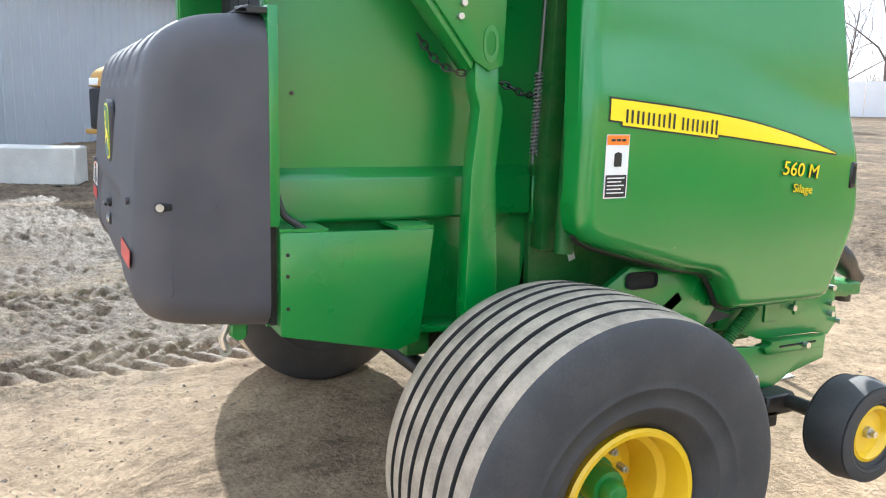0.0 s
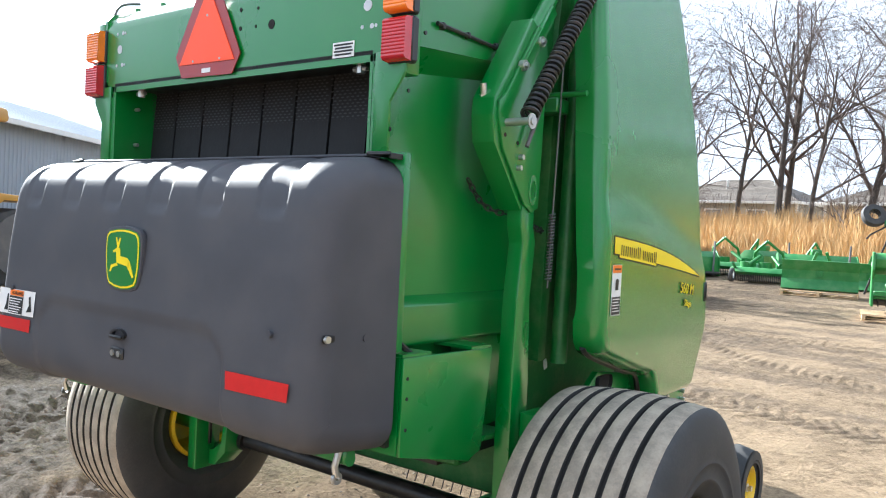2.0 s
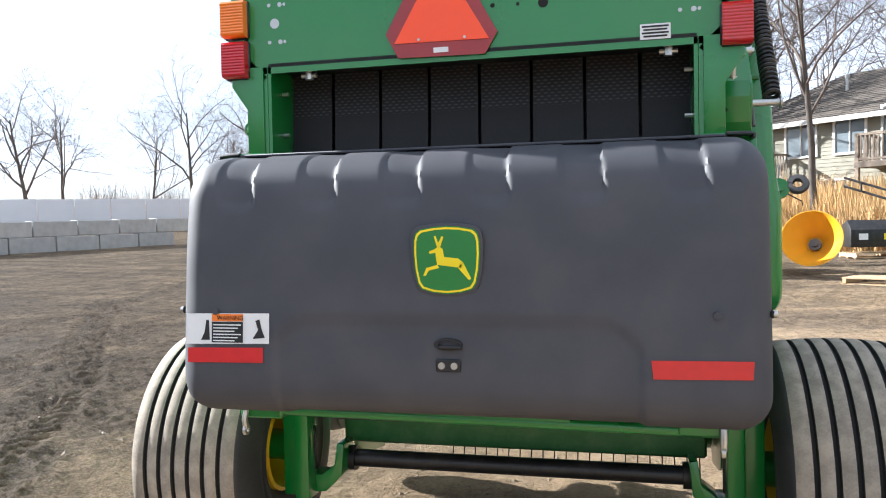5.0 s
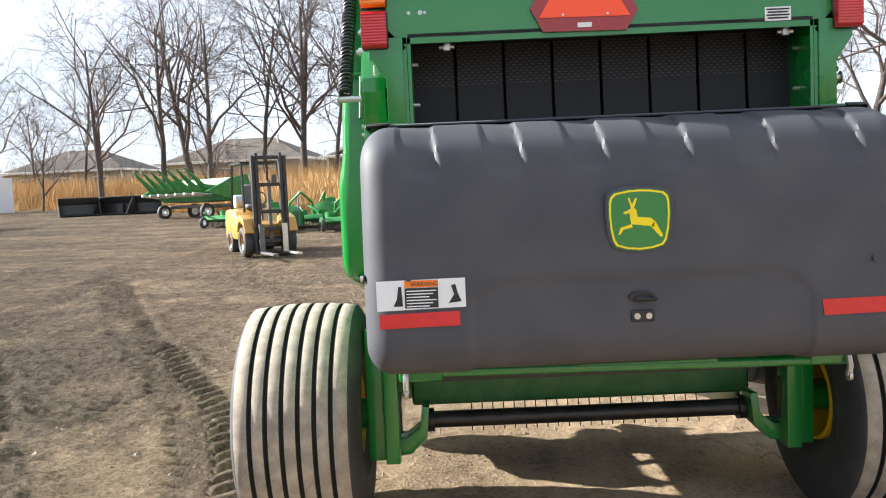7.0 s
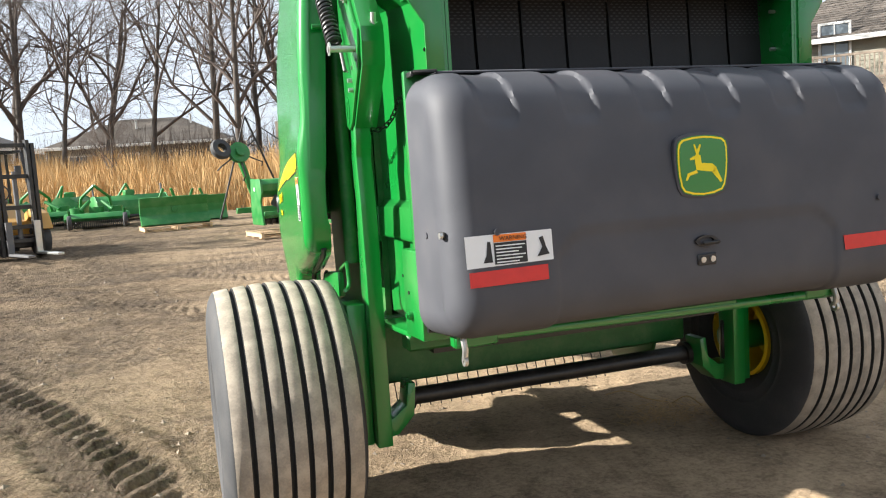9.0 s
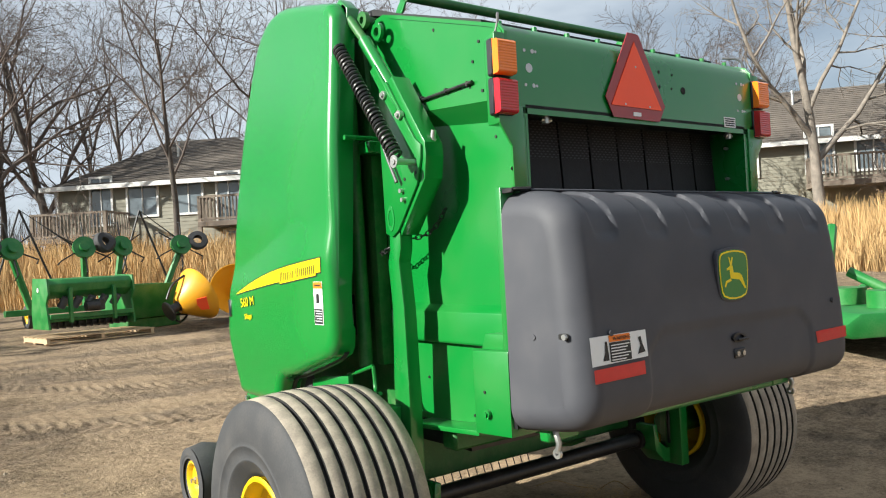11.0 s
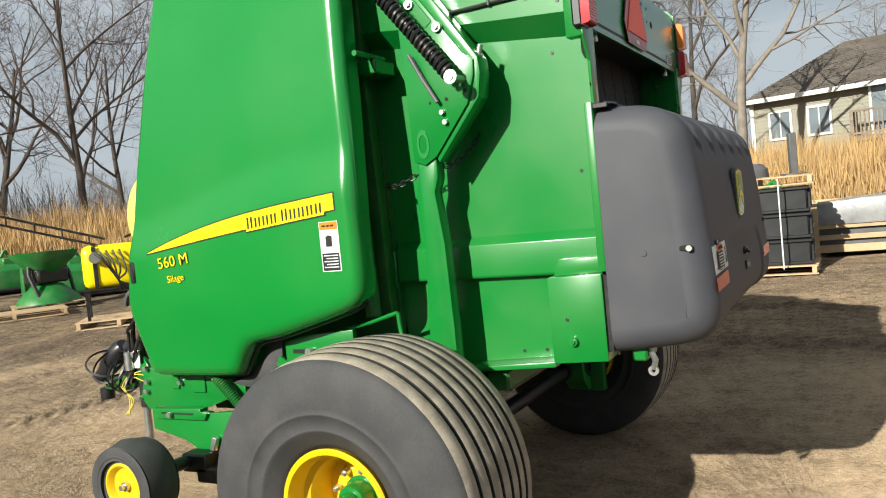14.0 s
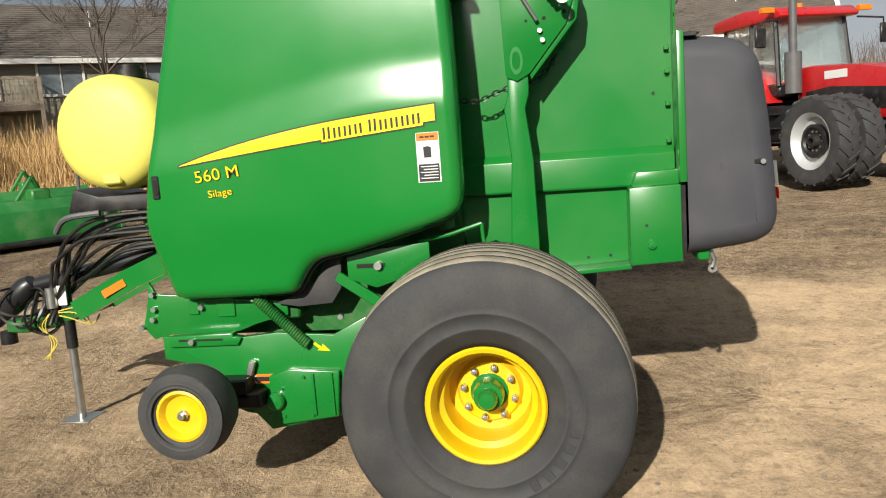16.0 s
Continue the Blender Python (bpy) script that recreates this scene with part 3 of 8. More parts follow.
for s in (-1, 1):
    for dx, dz, r in ((0.0, 0.0, 0.019), (-0.022, 0.07, 0.007), (0.022, 0.07, 0.009), (0.04, 0.07, 0.006), (-0.022, -0.07, 0.007), (0.022, -0.07, 0.009), (0.04, -0.07, 0.006)):
        bm = B()
        rod(bm, (s * 0.749 + dx, 0.5985, 2.362 + dz), (s * 0.749 + dx, 0.6, 2.362 + dz), r, n=12)
        part("punched_hole", bm, SILVER, gate)
    # lamps
    for nm, z, mt, lb in (("indicator_lamp", 2.384, AMBER, "ribbed amber lens"), ("tail_lamp", 2.230, REDLENS, "ribbed red lens")):
        bm = B()
        box(bm, (s * 0.905, 0.604, z), (0.104, 0.04, 0.148), bev=0.008)
        body = part(nm, bm, DKPLAST, gate)
        bm = B()
        ridge = [(0.595, z - 0.070)]
        for k in range(13):
            zz = z - 0.066 + 0.011 * k
            ridge += [(0.5555, zz - 0.0048), (0.5535, zz - 0.002), (0.5535, zz + 0.002)] if k not in (0, 12) else [(0.562, zz)]
        prism(bm, ridge + [(0.595, z + 0.070)], "x", s * 0.857, s * 0.953, 0.0)
        part("lens", bm, mt, body, lb)
bm = B()
box(bm, (0.646, 0.598, 2.226), (0.10, 0.002, 0.052))
lab = part("maker_plate", bm, WHITE, gate, "small white printed plate")
for k in range(4):
    bm = B()
    box(bm, (0.646, 0.5965, 2.243 - 0.011 * k), (0.088 - 0.01 * (k % 2), 0.001, 0.006))
    part("text_bar", bm, INK, lab)
# slow vehicle triangle
bm = B()
prism(bm, [(-0.305, 2.283), (-0.258, 2.195), (0.062, 2.19), (0.108, 2.265), (-0.062, 2.582), (-0.135, 2.585)], "y", 0.588, 0.592)
smv = part("slow_vehicle_triangle", bm, SMVEDGE, gate, "red-orange triangle with dark red border")
bm = B()
prism(bm, [(-0.272, 2.247), (0.078, 2.243), (-0.098, 2.545)], "y", 0.584, 0.5875)
part("centre", bm, SMVRED, smv)
bm = B()
box(bm, (-0.098, 0.587, 2.215), (0.055, 0.002, 0.018))
part("text_bar", bm, WHITE, smv)
for x, z in ((-0.098, 2.43), (-0.18, 2.256), (-0.01, 2.254)):
    bm = B()
    rod(bm, (x, 0.582, z), (x, 0.586, z), 0.005, n=8)
    part("rivet", bm, STEEL, smv)
bm = B()
box(bm, (-0.098, 0.596, 2.40), (0.03, 0.008, 0.3))
part("bracket", bm, GREEN, smv)
# belts in the opening
for k in range(8):
    x = -0.695 + 0.1985 * k
    bm = B()
    box(bm, (x, 0.80, 2.05), (0.185, 0.012, 0.62), (-4, 0, 0))
    for j in range(46):
        for i in range(7):
            bm2x = x - 0.078 + 0.026 * i + (0.013 if j % 2 else 0) - 0.006
            zz = 1.80 + 0.0118 * j
            yy = 0.7935 - (zz - 2.05) * math.tan(radians(-4)) * -1
            vs = [bm.verts.new((bm2x + dx, yy - 0.003, zz + dz)) for dx, dz in ((-0.010, 0), (0, -0.0035), (0.010, 0), (0, 0.0035))]
            bm.faces.new(vs)
    ob = part("belt", bm, BELT, gate, "black rubber belt with diamond tread", smooth=0)
    # nub faces take the painted highlight colour so the diamonds show
    ob.data.materials.append(BELTNUB_LIT)
    for f in ob.data.polygons:
        if f.index > 5:
            f.material_index = 1
bm = B()
box(bm, (0, 1.02, 2.1), (1.56, 0.02, 0.9))
part("inner_back", bm, BLACK, gate)
bm = B()
box(bm, (0, 0.70, 2.205), (1.56, 0.20, 0.014))
part("inner_cross_plate", bm, BLACK, gate)
for x in (-0.63, 0.69):
    bm = B()
    rod(bm, (x - 0.03, 0.64, 2.165), (x + 0.03, 0.64, 2.165), 0.009, n=8)
    rod(bm, (x, 0.64, 2.15), (x, 0.64, 2.19), 0.016, n=8)
    part("stud", bm, STEEL, gate)
# belt top and the bar above it
bm = B()
prism(bm, [(0.80, 2.605), (1.42, 2.805), (1.62, 2.88), (1.90, 2.90), (1.90, 2.87), (1.63, 2.85), (1.42, 2.785), (0.80, 2.585)], "x", -0.82, 0.82)
part("top_belt", bm, BELT, gate)
bm = B()
rod(bm, (-0.80, 1.366, 2.872), (0.80, 1.366, 2.872), 0.024, n=16)
bar = part("guard_bar", bm, DKGREEN, gate)
for s in (-1, 1):
    bm = B()
    prism(bm, [(1.44, 2.76), (1.50, 2.78), (1.39, 2.895), (1.345, 2.885)], "x", s * 0.79, s * 0.80, 0.003)
    part("bar_bracket", bm, GREEN, bar)
    bm = B()
    tube(bm, curve_pts([(s * 0.80, 0.72, 2.60), (s * 0.85, 0.66, 2.585), (s * 0.875, 0.64, 2.53), (s * 0.89, 0.66, 2.44)], 6), 0.006, 6)
    part("wire", bm, GREY, gate)

# lift arms outside the tailgate
for s in (-1, 1):
    arm = new("lift_arm")
    arm.parent = baler
    bm = B()
    prism(bm, [(1.215, 0.30), (1.335, 0.30), (1.335, 1.05), (1.315, 1.39), (1.335, 1.60), (1.315, 1.66), (1.31, 1.80), (1.22, 1.80), (1.225, 1.66), (1.245, 1.60), (1.222, 1.39), (1.215, 1.05)], "x", s * 0.93, s * 1.0, 0.008)
    part("post", bm, GREEN, arm)
    bm = B()
    prism(bm, [(1.318, 1.735), (1.27, 1.715), (1.215, 1.745), (1.055, 1.935), (1.02, 2.04), (1.015, 2.10), (1.06, 2.135), (1.26, 2.42), (1.315, 2.40), (1.335, 2.30), (1.325, 2.0)], "x", s * 1.0, s * 1.012, 0.002)
    part("bracket_plate", bm, GREEN, arm)
    bm = B()
    prism(bm, [(1.01, 1.955), (0.995, 2.05), (1.0, 2.11), (1.225, 2.44), (1.262, 2.42), (1.035, 2.09), (1.035, 2.02), (1.06, 1.945), (1.22, 1.75), (1.21, 1.72)], "x", s * 0.905, s * 1.0, 0.002)
    part("bracket_flange", bm, GREEN, arm)
    bm = B()
    lathe(bm, [(0.018, 0.0), (0.028, 0.0), (0.028, 0.004), (0.018, 0.004)], (s * 1.0105 + (0 if s > 0 else -0.004), 1.27, 1.80), 16, closed=True)
    for v in bm.verts:
        v.co.z = 1.80 + (v.co.z - 1.80) * 2.1
    part("slot_rim", bm, GREEN, arm)
    # strut
    bm = B()
    rod(bm, (s * 0.955, 1.12, 2.18), (s * 0.985, 1.46, 2.66), 0.032, n=16)
    box(bm, (s * 0.985, 1.28, 2.385), (0.06, 0.05, 0.30), (-36, 0, 0), 0.006)
    part("strut", bm, GREEN, arm)
    bm = B()
    rod(bm, (s * 0.985, 1.46, 2.66), (s * 1.0, 1.60, 2.83), 0.022, n=16)
    part("strut_rod", bm, DKGREEN, arm)
    bm = B()
    coil(bm, (s * 1.09, 1.085, 2.05), (s * 1.09, 1.53, 2.63), 0.027, 0.0085, 30, 12, 6)
    part("coil_spring", bm, BLACK, arm, "black coil spring")
    bm = B()
    rod(bm, (s * 0.99, 1.066, 2.03), (s * 1.125, 1.066, 2.03), 0.014)
    rod(bm, (s * 1.115, 1.066, 2.03), (s * 1.12, 1.066, 2.03), 0.028)
    part("spring_pin", bm, STEEL, arm)
    for y, z in ((1.155, 2.25), (1.27, 2.36)):
        bm = B()
        rod(bm, (s * 1.005, y, z), (s * 1.026, y, z), 0.02)
        rod(bm, (s * 1.02, y, z), (s * 1.036, y, z), 0.011, n=6)
        part("bolt", bm, STEEL, arm)
    for y, z, r in ((1.145, 1.965, .008), (1.165, 1.915, .010), (1.155, 1.875, .010), (1.22, 1.96, .006), (1.06, 1.985, .008)):
        bm = B()
        rod(bm, (s * 1.008, y, z), (s * (1.0135 if r < .01 else 1.030), y, z), r, n=10)
        part("bolt_head", bm, GROOVE if r < .01 else STEEL, arm)
    bm = B()
    tube(bm, [(s * 1.035, 1.175, 1.955), (s * 1.035, 1.235, 2.06), (s * 1.035, 1.285, 2.16)], 0.008, 10)
    part("gas_strut", bm, GREY, arm, "slim grey gas strut")
    bm = B()
    rod(bm, (s * 0.94, 1.03, 2.09), (s * 0.94, 1.01, 2.165), 0.012)
    rod(bm, (s * 0.94, 1.024, 2.115), (s * 0.94, 1.02, 2.13), 0.02, n=6)
    coil(bm, (s * 0.94, 1.045, 2.03), (s * 0.94, 1.025, 2.105), 0.018, 0.005, 5, 10, 5)
    part("stop_bolt", bm, STEEL, arm)
    # pivot at the top front
    bm = B()
    prism(bm, [(1.56, 2.70), (1.70, 2.72), (1.70, 2.86), (1.62, 2.90), (1.55, 2.84)], "x", s * 0.95, s * 1.02, 0.006)
    part("pivot_bracket", bm, GREEN, arm)
    bm = B()
    lathe(bm, [(0.018, -0.012), (0.042, -0.012), (0.042, 0.012), (0.018, 0.012)], (s * 0.96, 1.50, 2.77), 18, closed=True)
    lathe(bm, [(0.020, -0.03), (0.045, -0.03), (0.045, 0.03), (0.020, 0.03)], (s * 0.99, 1.60, 2.82), 18, closed=True)
    part("pivot_eye", bm, DKGREEN, arm)
    if s > 0:
        continue
    bm = B()
    tube(bm, curve_pts([(s * 1.03, 1.46, 1.12), (s * 1.03, 1.45, 1.02), (s * 1.06, 1.40, 1.00), (s * 1.07, 1.34, 1.01)], 5), 0.009, 8)
    tube(bm, [(s * 1.03, 1.46, 1.12), (s * 1.03, 1.60, 1.08), (s * 1.0, 1.75, 1.05)], 0.009, 8)
    part("crank_handle", bm, GREEN, arm)

# rear cover, moulded plastic
COVER = [(0.575, 1.852), (0.50, 1.850), (0.42, 1.842), (0.36, 1.826), (0.315, 1.802), (0.28, 1.768), (0.258, 1.725), (0.245, 1.67), (0.232, 1.58), (0.22, 1.48), (0.212, 1.38),
         (0.204, 1.30), (0.198, 1.22), (0.193, 1.14), (0.192, 1.08), (0.200, 1.035), (0.222, 0.995), (0.26, 0.968), (0.32, 0.950), (0.42, 0.936), (0.575, 0.92)]
cp = [Vector((p[0], p[1], 0)) for p in COVER]
fine = curve_pts(cp, 4)
bm = B()
W, RC = 0.962, 0.10
xs = []
for i in range(9):
    a = math.pi / 2 * i / 8
    xs.append((W - RC + RC * math.sin(a), RC * (1 - math.cos(a))))
xs = [(-x, d) for x, d in reversed(xs)] + [(-0.856 + 1.712 * i / 190, 0.0) for i in range(191)] + xs
ribs = (-0.752, -0.454, -0.166, 0.124, 0.417, 0.718)
rows = []
cy, cz = 0.575, 1.39
for x, dd in xs:
    row = []
    for k, p in enumerate(fine):
        q0, q1 = fine[max(k - 1, 0)], fine[min(k + 1, len(fine) - 1)]
        t = (q1 - q0).normalized()
        nrm = Vector((t.y, -t.x, 0))
        if nrm.x > 0.2:
            nrm = -nrm
        depth = dd
        if p.x < 0.57:
            for rx in ribs:
                sk = (x - rx) + (p.y - 1.74) * 0.12
                wv = step(0.068, 0.058, abs(sk)) * step(1.650 + 4 * sk * sk, 1.668 + 4 * sk * sk, p.y) * step(0.56, 0.44, p.x)
                depth += 0.014 * wv * (0.45 + 0.55 * step(-0.06, 0.06, sk))
        zt = 1.285 - 0.075 * step(0.45, 0.60, abs(x)) ** 2
        depth += 0.010 * step(zt + 0.012, zt - 0.012, p.y) * step(0.60, 0.575, abs(x)) * (1 if p.x < 0.4 else 0)
        y, z = p.x - nrm.x * depth, p.y - nrm.y * depth
        row.append(bm.verts.new((x, min(y, 0.575), z)))
    rows.append(row)
for a, b in zip(rows, rows[1:]):
    for i in range(len(fine) - 1):
        bm.faces.new((a[i], b[i], b[i + 1], a[i + 1]))
for row in (rows[0], rows[-1]):
    bm.faces.new(row)
bmesh.ops.recalc_face_normals(bm, faces=bm.faces[:])
cover = part("rear_cover", bm, PLASTIC, baler, "dark grey moulded plastic rear cover", smooth=50)
bm = B()
box(bm, (0, 0.59, 1.39), (1.86, 0.02, 0.92))
part("cover_back_plate", bm, BLACK, cover)


def cover_y(z):
    for a, b in zip(COVER, COVER[1:]):
        if a[1] >= z >= b[1] and a[0] < 0.3:
            return a[0] + (b[0] - a[0]) * (a[1] - z) / (a[1] - b[1])
    return 0.2


def cover_sheet(name, poly, material, parent, lift, label=""):
    bm = B()
    vs = [bm.verts.new((x, cover_y(z) - lift, z)) for x, z in poly]
    f = bm.faces.new(vs)
    bmesh.ops.recalc_face_normals(bm, faces=[f])
    if f.normal.y > 0:
        bmesh.ops.reverse_faces(bm, faces=[f])
    return part(name, bm, material, parent, label)


def badge_outline(k):
    """A shield with bowed sides and a bowed foot, wider above."""
    side = [(-0.100, 0.086), (-0.106, 0.066), (-0.107, 0.02), (-0.103, -0.03), (-0.094, -0.072), (-0.082, -0.090), (-0.045, -0.101)]
    top = [(-0.086, 0.098), (-0.04, 0.106)]
    left = [*reversed(top), *side]
    ring = [*left, (0.0, -0.105), *((-a, b) for a, b in reversed(left)), (0.0, 0.108)]
    return [(-0.001 + a * k, 1.475 + b * k) for a, b in ring]


bm = B()
prism(bm, badge_outline(1.09), "y", 0.208, 0.225, 0.002)
badge = part("badge", bm, PLASTIC, cover, "green and yellow emblem on a grey boss")
for nm, k, mt, y in (("badge_edge", 1.0, GREEN, 0.2068), ("badge_rim", 0.965, DECALY, 0.2056), ("badge_field", 0.905, GREEN, 0.2045)):
    bm = B()
    prism(bm, badge_outline(k), "y", y - 0.0008, y + 0.001)
    part(nm, bm, mt, badge)
# leaping mark as plain slanted shapes
for pts in ([(-0.036, 1.512), (-0.026, 1.520), (-0.012, 1.512), (-0.008, 1.486), (0.036, 1.482), (0.052, 1.470), (0.046, 1.452), (0.0, 1.458), (-0.030, 1.462), (-0.034, 1.484)],
            [(-0.030, 1.462), (-0.066, 1.452), (-0.076, 1.428), (-0.068, 1.428), (-0.058, 1.444), (-0.024, 1.452)],
            [(0.052, 1.470), (0.078, 1.418), (0.070, 1.414), (0.036, 1.452)],
            [(-0.030, 1.518), (-0.040, 1.552), (-0.034, 1.552), (-0.026, 1.530), (-0.014, 1.552), (-0.009, 1.548), (-0.020, 1.516)],
            [(-0.036, 1.512), (-0.056, 1.504), (-0.054, 1.497), (-0.034, 1.500)]):
    bm = B()
    prism(bm, pts, "y", 0.2024, 0.2036)
    part("badge_mark", bm, DECALY, badge, "plain yellow slanted shape")
wl_ = cover_sheet("warning_label", [(-0.912, 1.200), (-0.606, 1.205), (-0.606, 1.305), (-0.912, 1.303)], WHITE, cover, 0.004, "white and orange warning label")
rx0 = -0.815
cover_sheet("label_header", [(rx0, 1.278), (-0.70, 1.278), (-0.70, 1.302), (rx0, 1.302)], ORANGE, wl_, 0.006)
cover_sheet("label_text_block", [(rx0, 1.207), (-0.70, 1.207), (-0.70, 1.276), (rx0, 1.276)], INK, wl_, 0.006)
for k in range(6):
    z = 1.268 - 0.0105 * k
    cover_sheet("text_bar", [(rx0 + 0.006, z - 0.004), (-0.706 - 0.012 * (k % 3), z - 0.004), (-0.706 - 0.012 * (k % 3), z), (rx0 + 0.006, z)], WHITE, wl_, 0.0075)
cover_sheet("label_pictogram", [(-0.855, 1.215), (-0.822, 1.215), (-0.826, 1.282), (-0.836, 1.282), (-0.842, 1.24)], INK, wl_, 0.006)
cover_sheet("label_pictogram", [(-0.665, 1.22), (-0.645, 1.25), (-0.655, 1.28), (-0.64, 1.285), (-0.632, 1.252), (-0.62, 1.225)], INK, wl_, 0.006)
m = Matrix.Translation((-0.795, cover_y(1.285) - 0.0075, 1.2825)) @ Matrix(((1, 0, 0), (0, 0, -1), (0, 1, 0))).to_4x4()
lettering("lettering", "WARNING", 0.020, m, INK, wl_, 0.0003)
rr = [cover_sheet("reflector", [(-0.905, 1.139), (-0.628, 1.142), (-0.628, 1.192), (-0.905, 1.188)], REDREF, cover, 0.004, "red reflective strip"),
      cover_sheet("reflector", [(0.620, 1.122), (0.895, 1.127), (0.899, 1.180), (0.614, 1.177)], REDREF, cover, 0.004, "red reflective strip")]
bm = B()
lathe(bm, [(0.03, 0.0), (0.046, 0.0), (0.046, 0.012), (0.03, 0.012)], (0.0, 0.196, 1.212), 20, "y", closed=True)
for v in bm.verts:
    v.co.z = 1.212 + (v.co.z - 1.212) * 0.42
part("latch_pocket", bm, DKPLAST, cover)
bm = B()
box(bm, (0.01, 0.185, 1.205), (0.075, 0.012, 0.012), bev=0.004)
part("latch_handle", bm, BLACK, cover)
bm = B()
box(bm, (0.0, 0.200, 1.146), (0.08, 0.010, 0.04), bev=0.004)
part("latch_plate", bm, DKPLAST, cover)
for x in (-0.02, 0.02):
    bm = B()
    rod(bm, (x, 0.19, 1.146), (x, 0.202, 1.146), 0.011)
    part("bolt", bm, STEEL, cover)
for s in (-1, 1):
    bm = B()
    box(bm, (s * 0.958, 0.28, 1.308), (0.014, 0.05, 0.024), bev=0.006)
    part("side_slot", bm, GROOVE, cover)
    bm = B()
    rod(bm, (s * 0.955, 0.268, 1.308), (s * 0.972, 0.268, 1.308), 0.011)
    part("bolt", bm, STEEL, cover)
    bm = B()
    rod(bm, (s * 0.960, 0.43, 1.30), (s * 0.966, 0.43, 1.30), 0.011)
    part("bolt_boss", bm, PLASTIC, cover)
    bm = B()
    rod(bm, (s * 0.80, 0.194, 1.31), (s * 0.80, 0.204, 1.31), 0.011)
    part("bolt_boss", bm, PLASTIC, cover)
    # hinge hardware at the top corner
    bm = B()
    box(bm, (s * 0.905, 0.545, 1.860), (0.08, 0.08, 0.005), bev=0.002)
    box(bm, (s * 0.948, 0.555, 1.856), (0.010, 0.07, 0.018), bev=0.002)
    rod(bm, (s * 0.86, 0.51, 1.864), (s * 0.94, 0.53, 1.864), 0.006)
    part("hinge", bm, BLACK, cover)
bm = B()
box(bm, (0, 0.545, 1.857), (1.72, 0.08, 0.010), bev=0.003)
part("top_lip", bm, PLASTIC, cover)

# beam, axle and links under the cover
bm = B()
rod(bm, (-0.87, 0.50, 0.915), (0.86, 0.50, 0.895), 0.022, n=16)
for a, b in ((-0.87, -0.70), (0.70, 0.86)):
    box(bm, ((a + b) / 2, 0.50, 0.908), (b - a, 0.055, 0.055), bev=0.008)
box(bm, (0.08, 0.505, 0.91), (0.55, 0.05, 0.030), bev=0.006)
part("cover_bar", bm, GREEN, baler)
for s in (-1, 1):
    bm = B()
    tube(bm, [(s * 0.84, 0.47, 0.93), (s * 0.84, 0.45, 0.88), (s * 0.84, 0.46, 0.845)], 0.012, 8)
    lathe(bm, [(0.008, -0.006), (0.02, -0.006), (0.02, 0.006), (0.008, 0.006)], (s * 0.84, 0.46, 0.84), 14, closed=True)
    part("latch_hook", bm, STEEL, baler)
bm = B()
box(bm, (0, 1.10, 0.80), (1.76, 0.10, 0.09), bev=0.012)
part("tailgate_beam", bm, DKGREEN, baler)
bm = B()
rod(bm, (-0.80, 1.43, 0.452), (0.80, 1.43, 0.452), 0.042, n=20)
axle = part("axle_tube", bm, BLACK, baler, "black axle tube")
bm = B()
box(bm, (0, 1.60, 0.66), (1.76, 0.08, 0.34), bev=0.012)
part("frame_beam", bm, DKGREEN, baler)
for s in (-1, 1):
    hang = new("axle_bracket")
    hang.parent = baler
    bm = B()
    prism(bm, [(1.28, 0.30), (1.42, 0.30), (1.42, 0.95), (1.28, 0.95)], "x", s * 1.0, s * 1.085, 0.006)
    part("plate", bm, GREEN, hang)
    bm = B()
    prism(bm, [(s * 1.08, 0.30), (s * 0.88, 0.32), (s * 0.80, 0.40), (s * 0.785, 0.55), (s * 0.82, 0.555), (s * 0.835, 0.45), (s * 0.90, 0.40), (s * 1.08, 0.395)], "y", 1.30, 1.43, 0.004)
    part("cradle", bm, GREEN, hang)
    bm = B()
    box(bm, (s * 0.955, 1.30, 0.53), (0.07, 0.02, 0.21), bev=0.004)
    part("clamp", bm, BLACK, hang)
    for z in (0.575, 0.475):
        bm = B()
        rod(bm, (s * 0.955, 1.275, z), (s * 0.955, 1.292, z), 0.02, n=12)
        part("bolt", bm, STEEL, hang)
    bm = B()
    rod(bm, (s * 1.05, 1.43, 0.5), (s * 1.46, 1.43, 0.5), 0.075, n=20)
    part("spindle", bm, GREEN, hang)
    bm = B()
    rod(bm, (s * 0.80, 1.43, 0.452), (s * 0.765, 1.43, 0.452), 0.06, n=20)
    part("collar", bm, BLACK, hang)
# tine row of the pickup, seen under the machine
tines = B()
for k in range(22):
    x = -0.55 + 0.07 * k
    rod(tines, (x, 2.62, 0.30), (x, 2.52, 0.05), 0.004, n=5)
part("pickup_tines", tines, BLACK, baler)


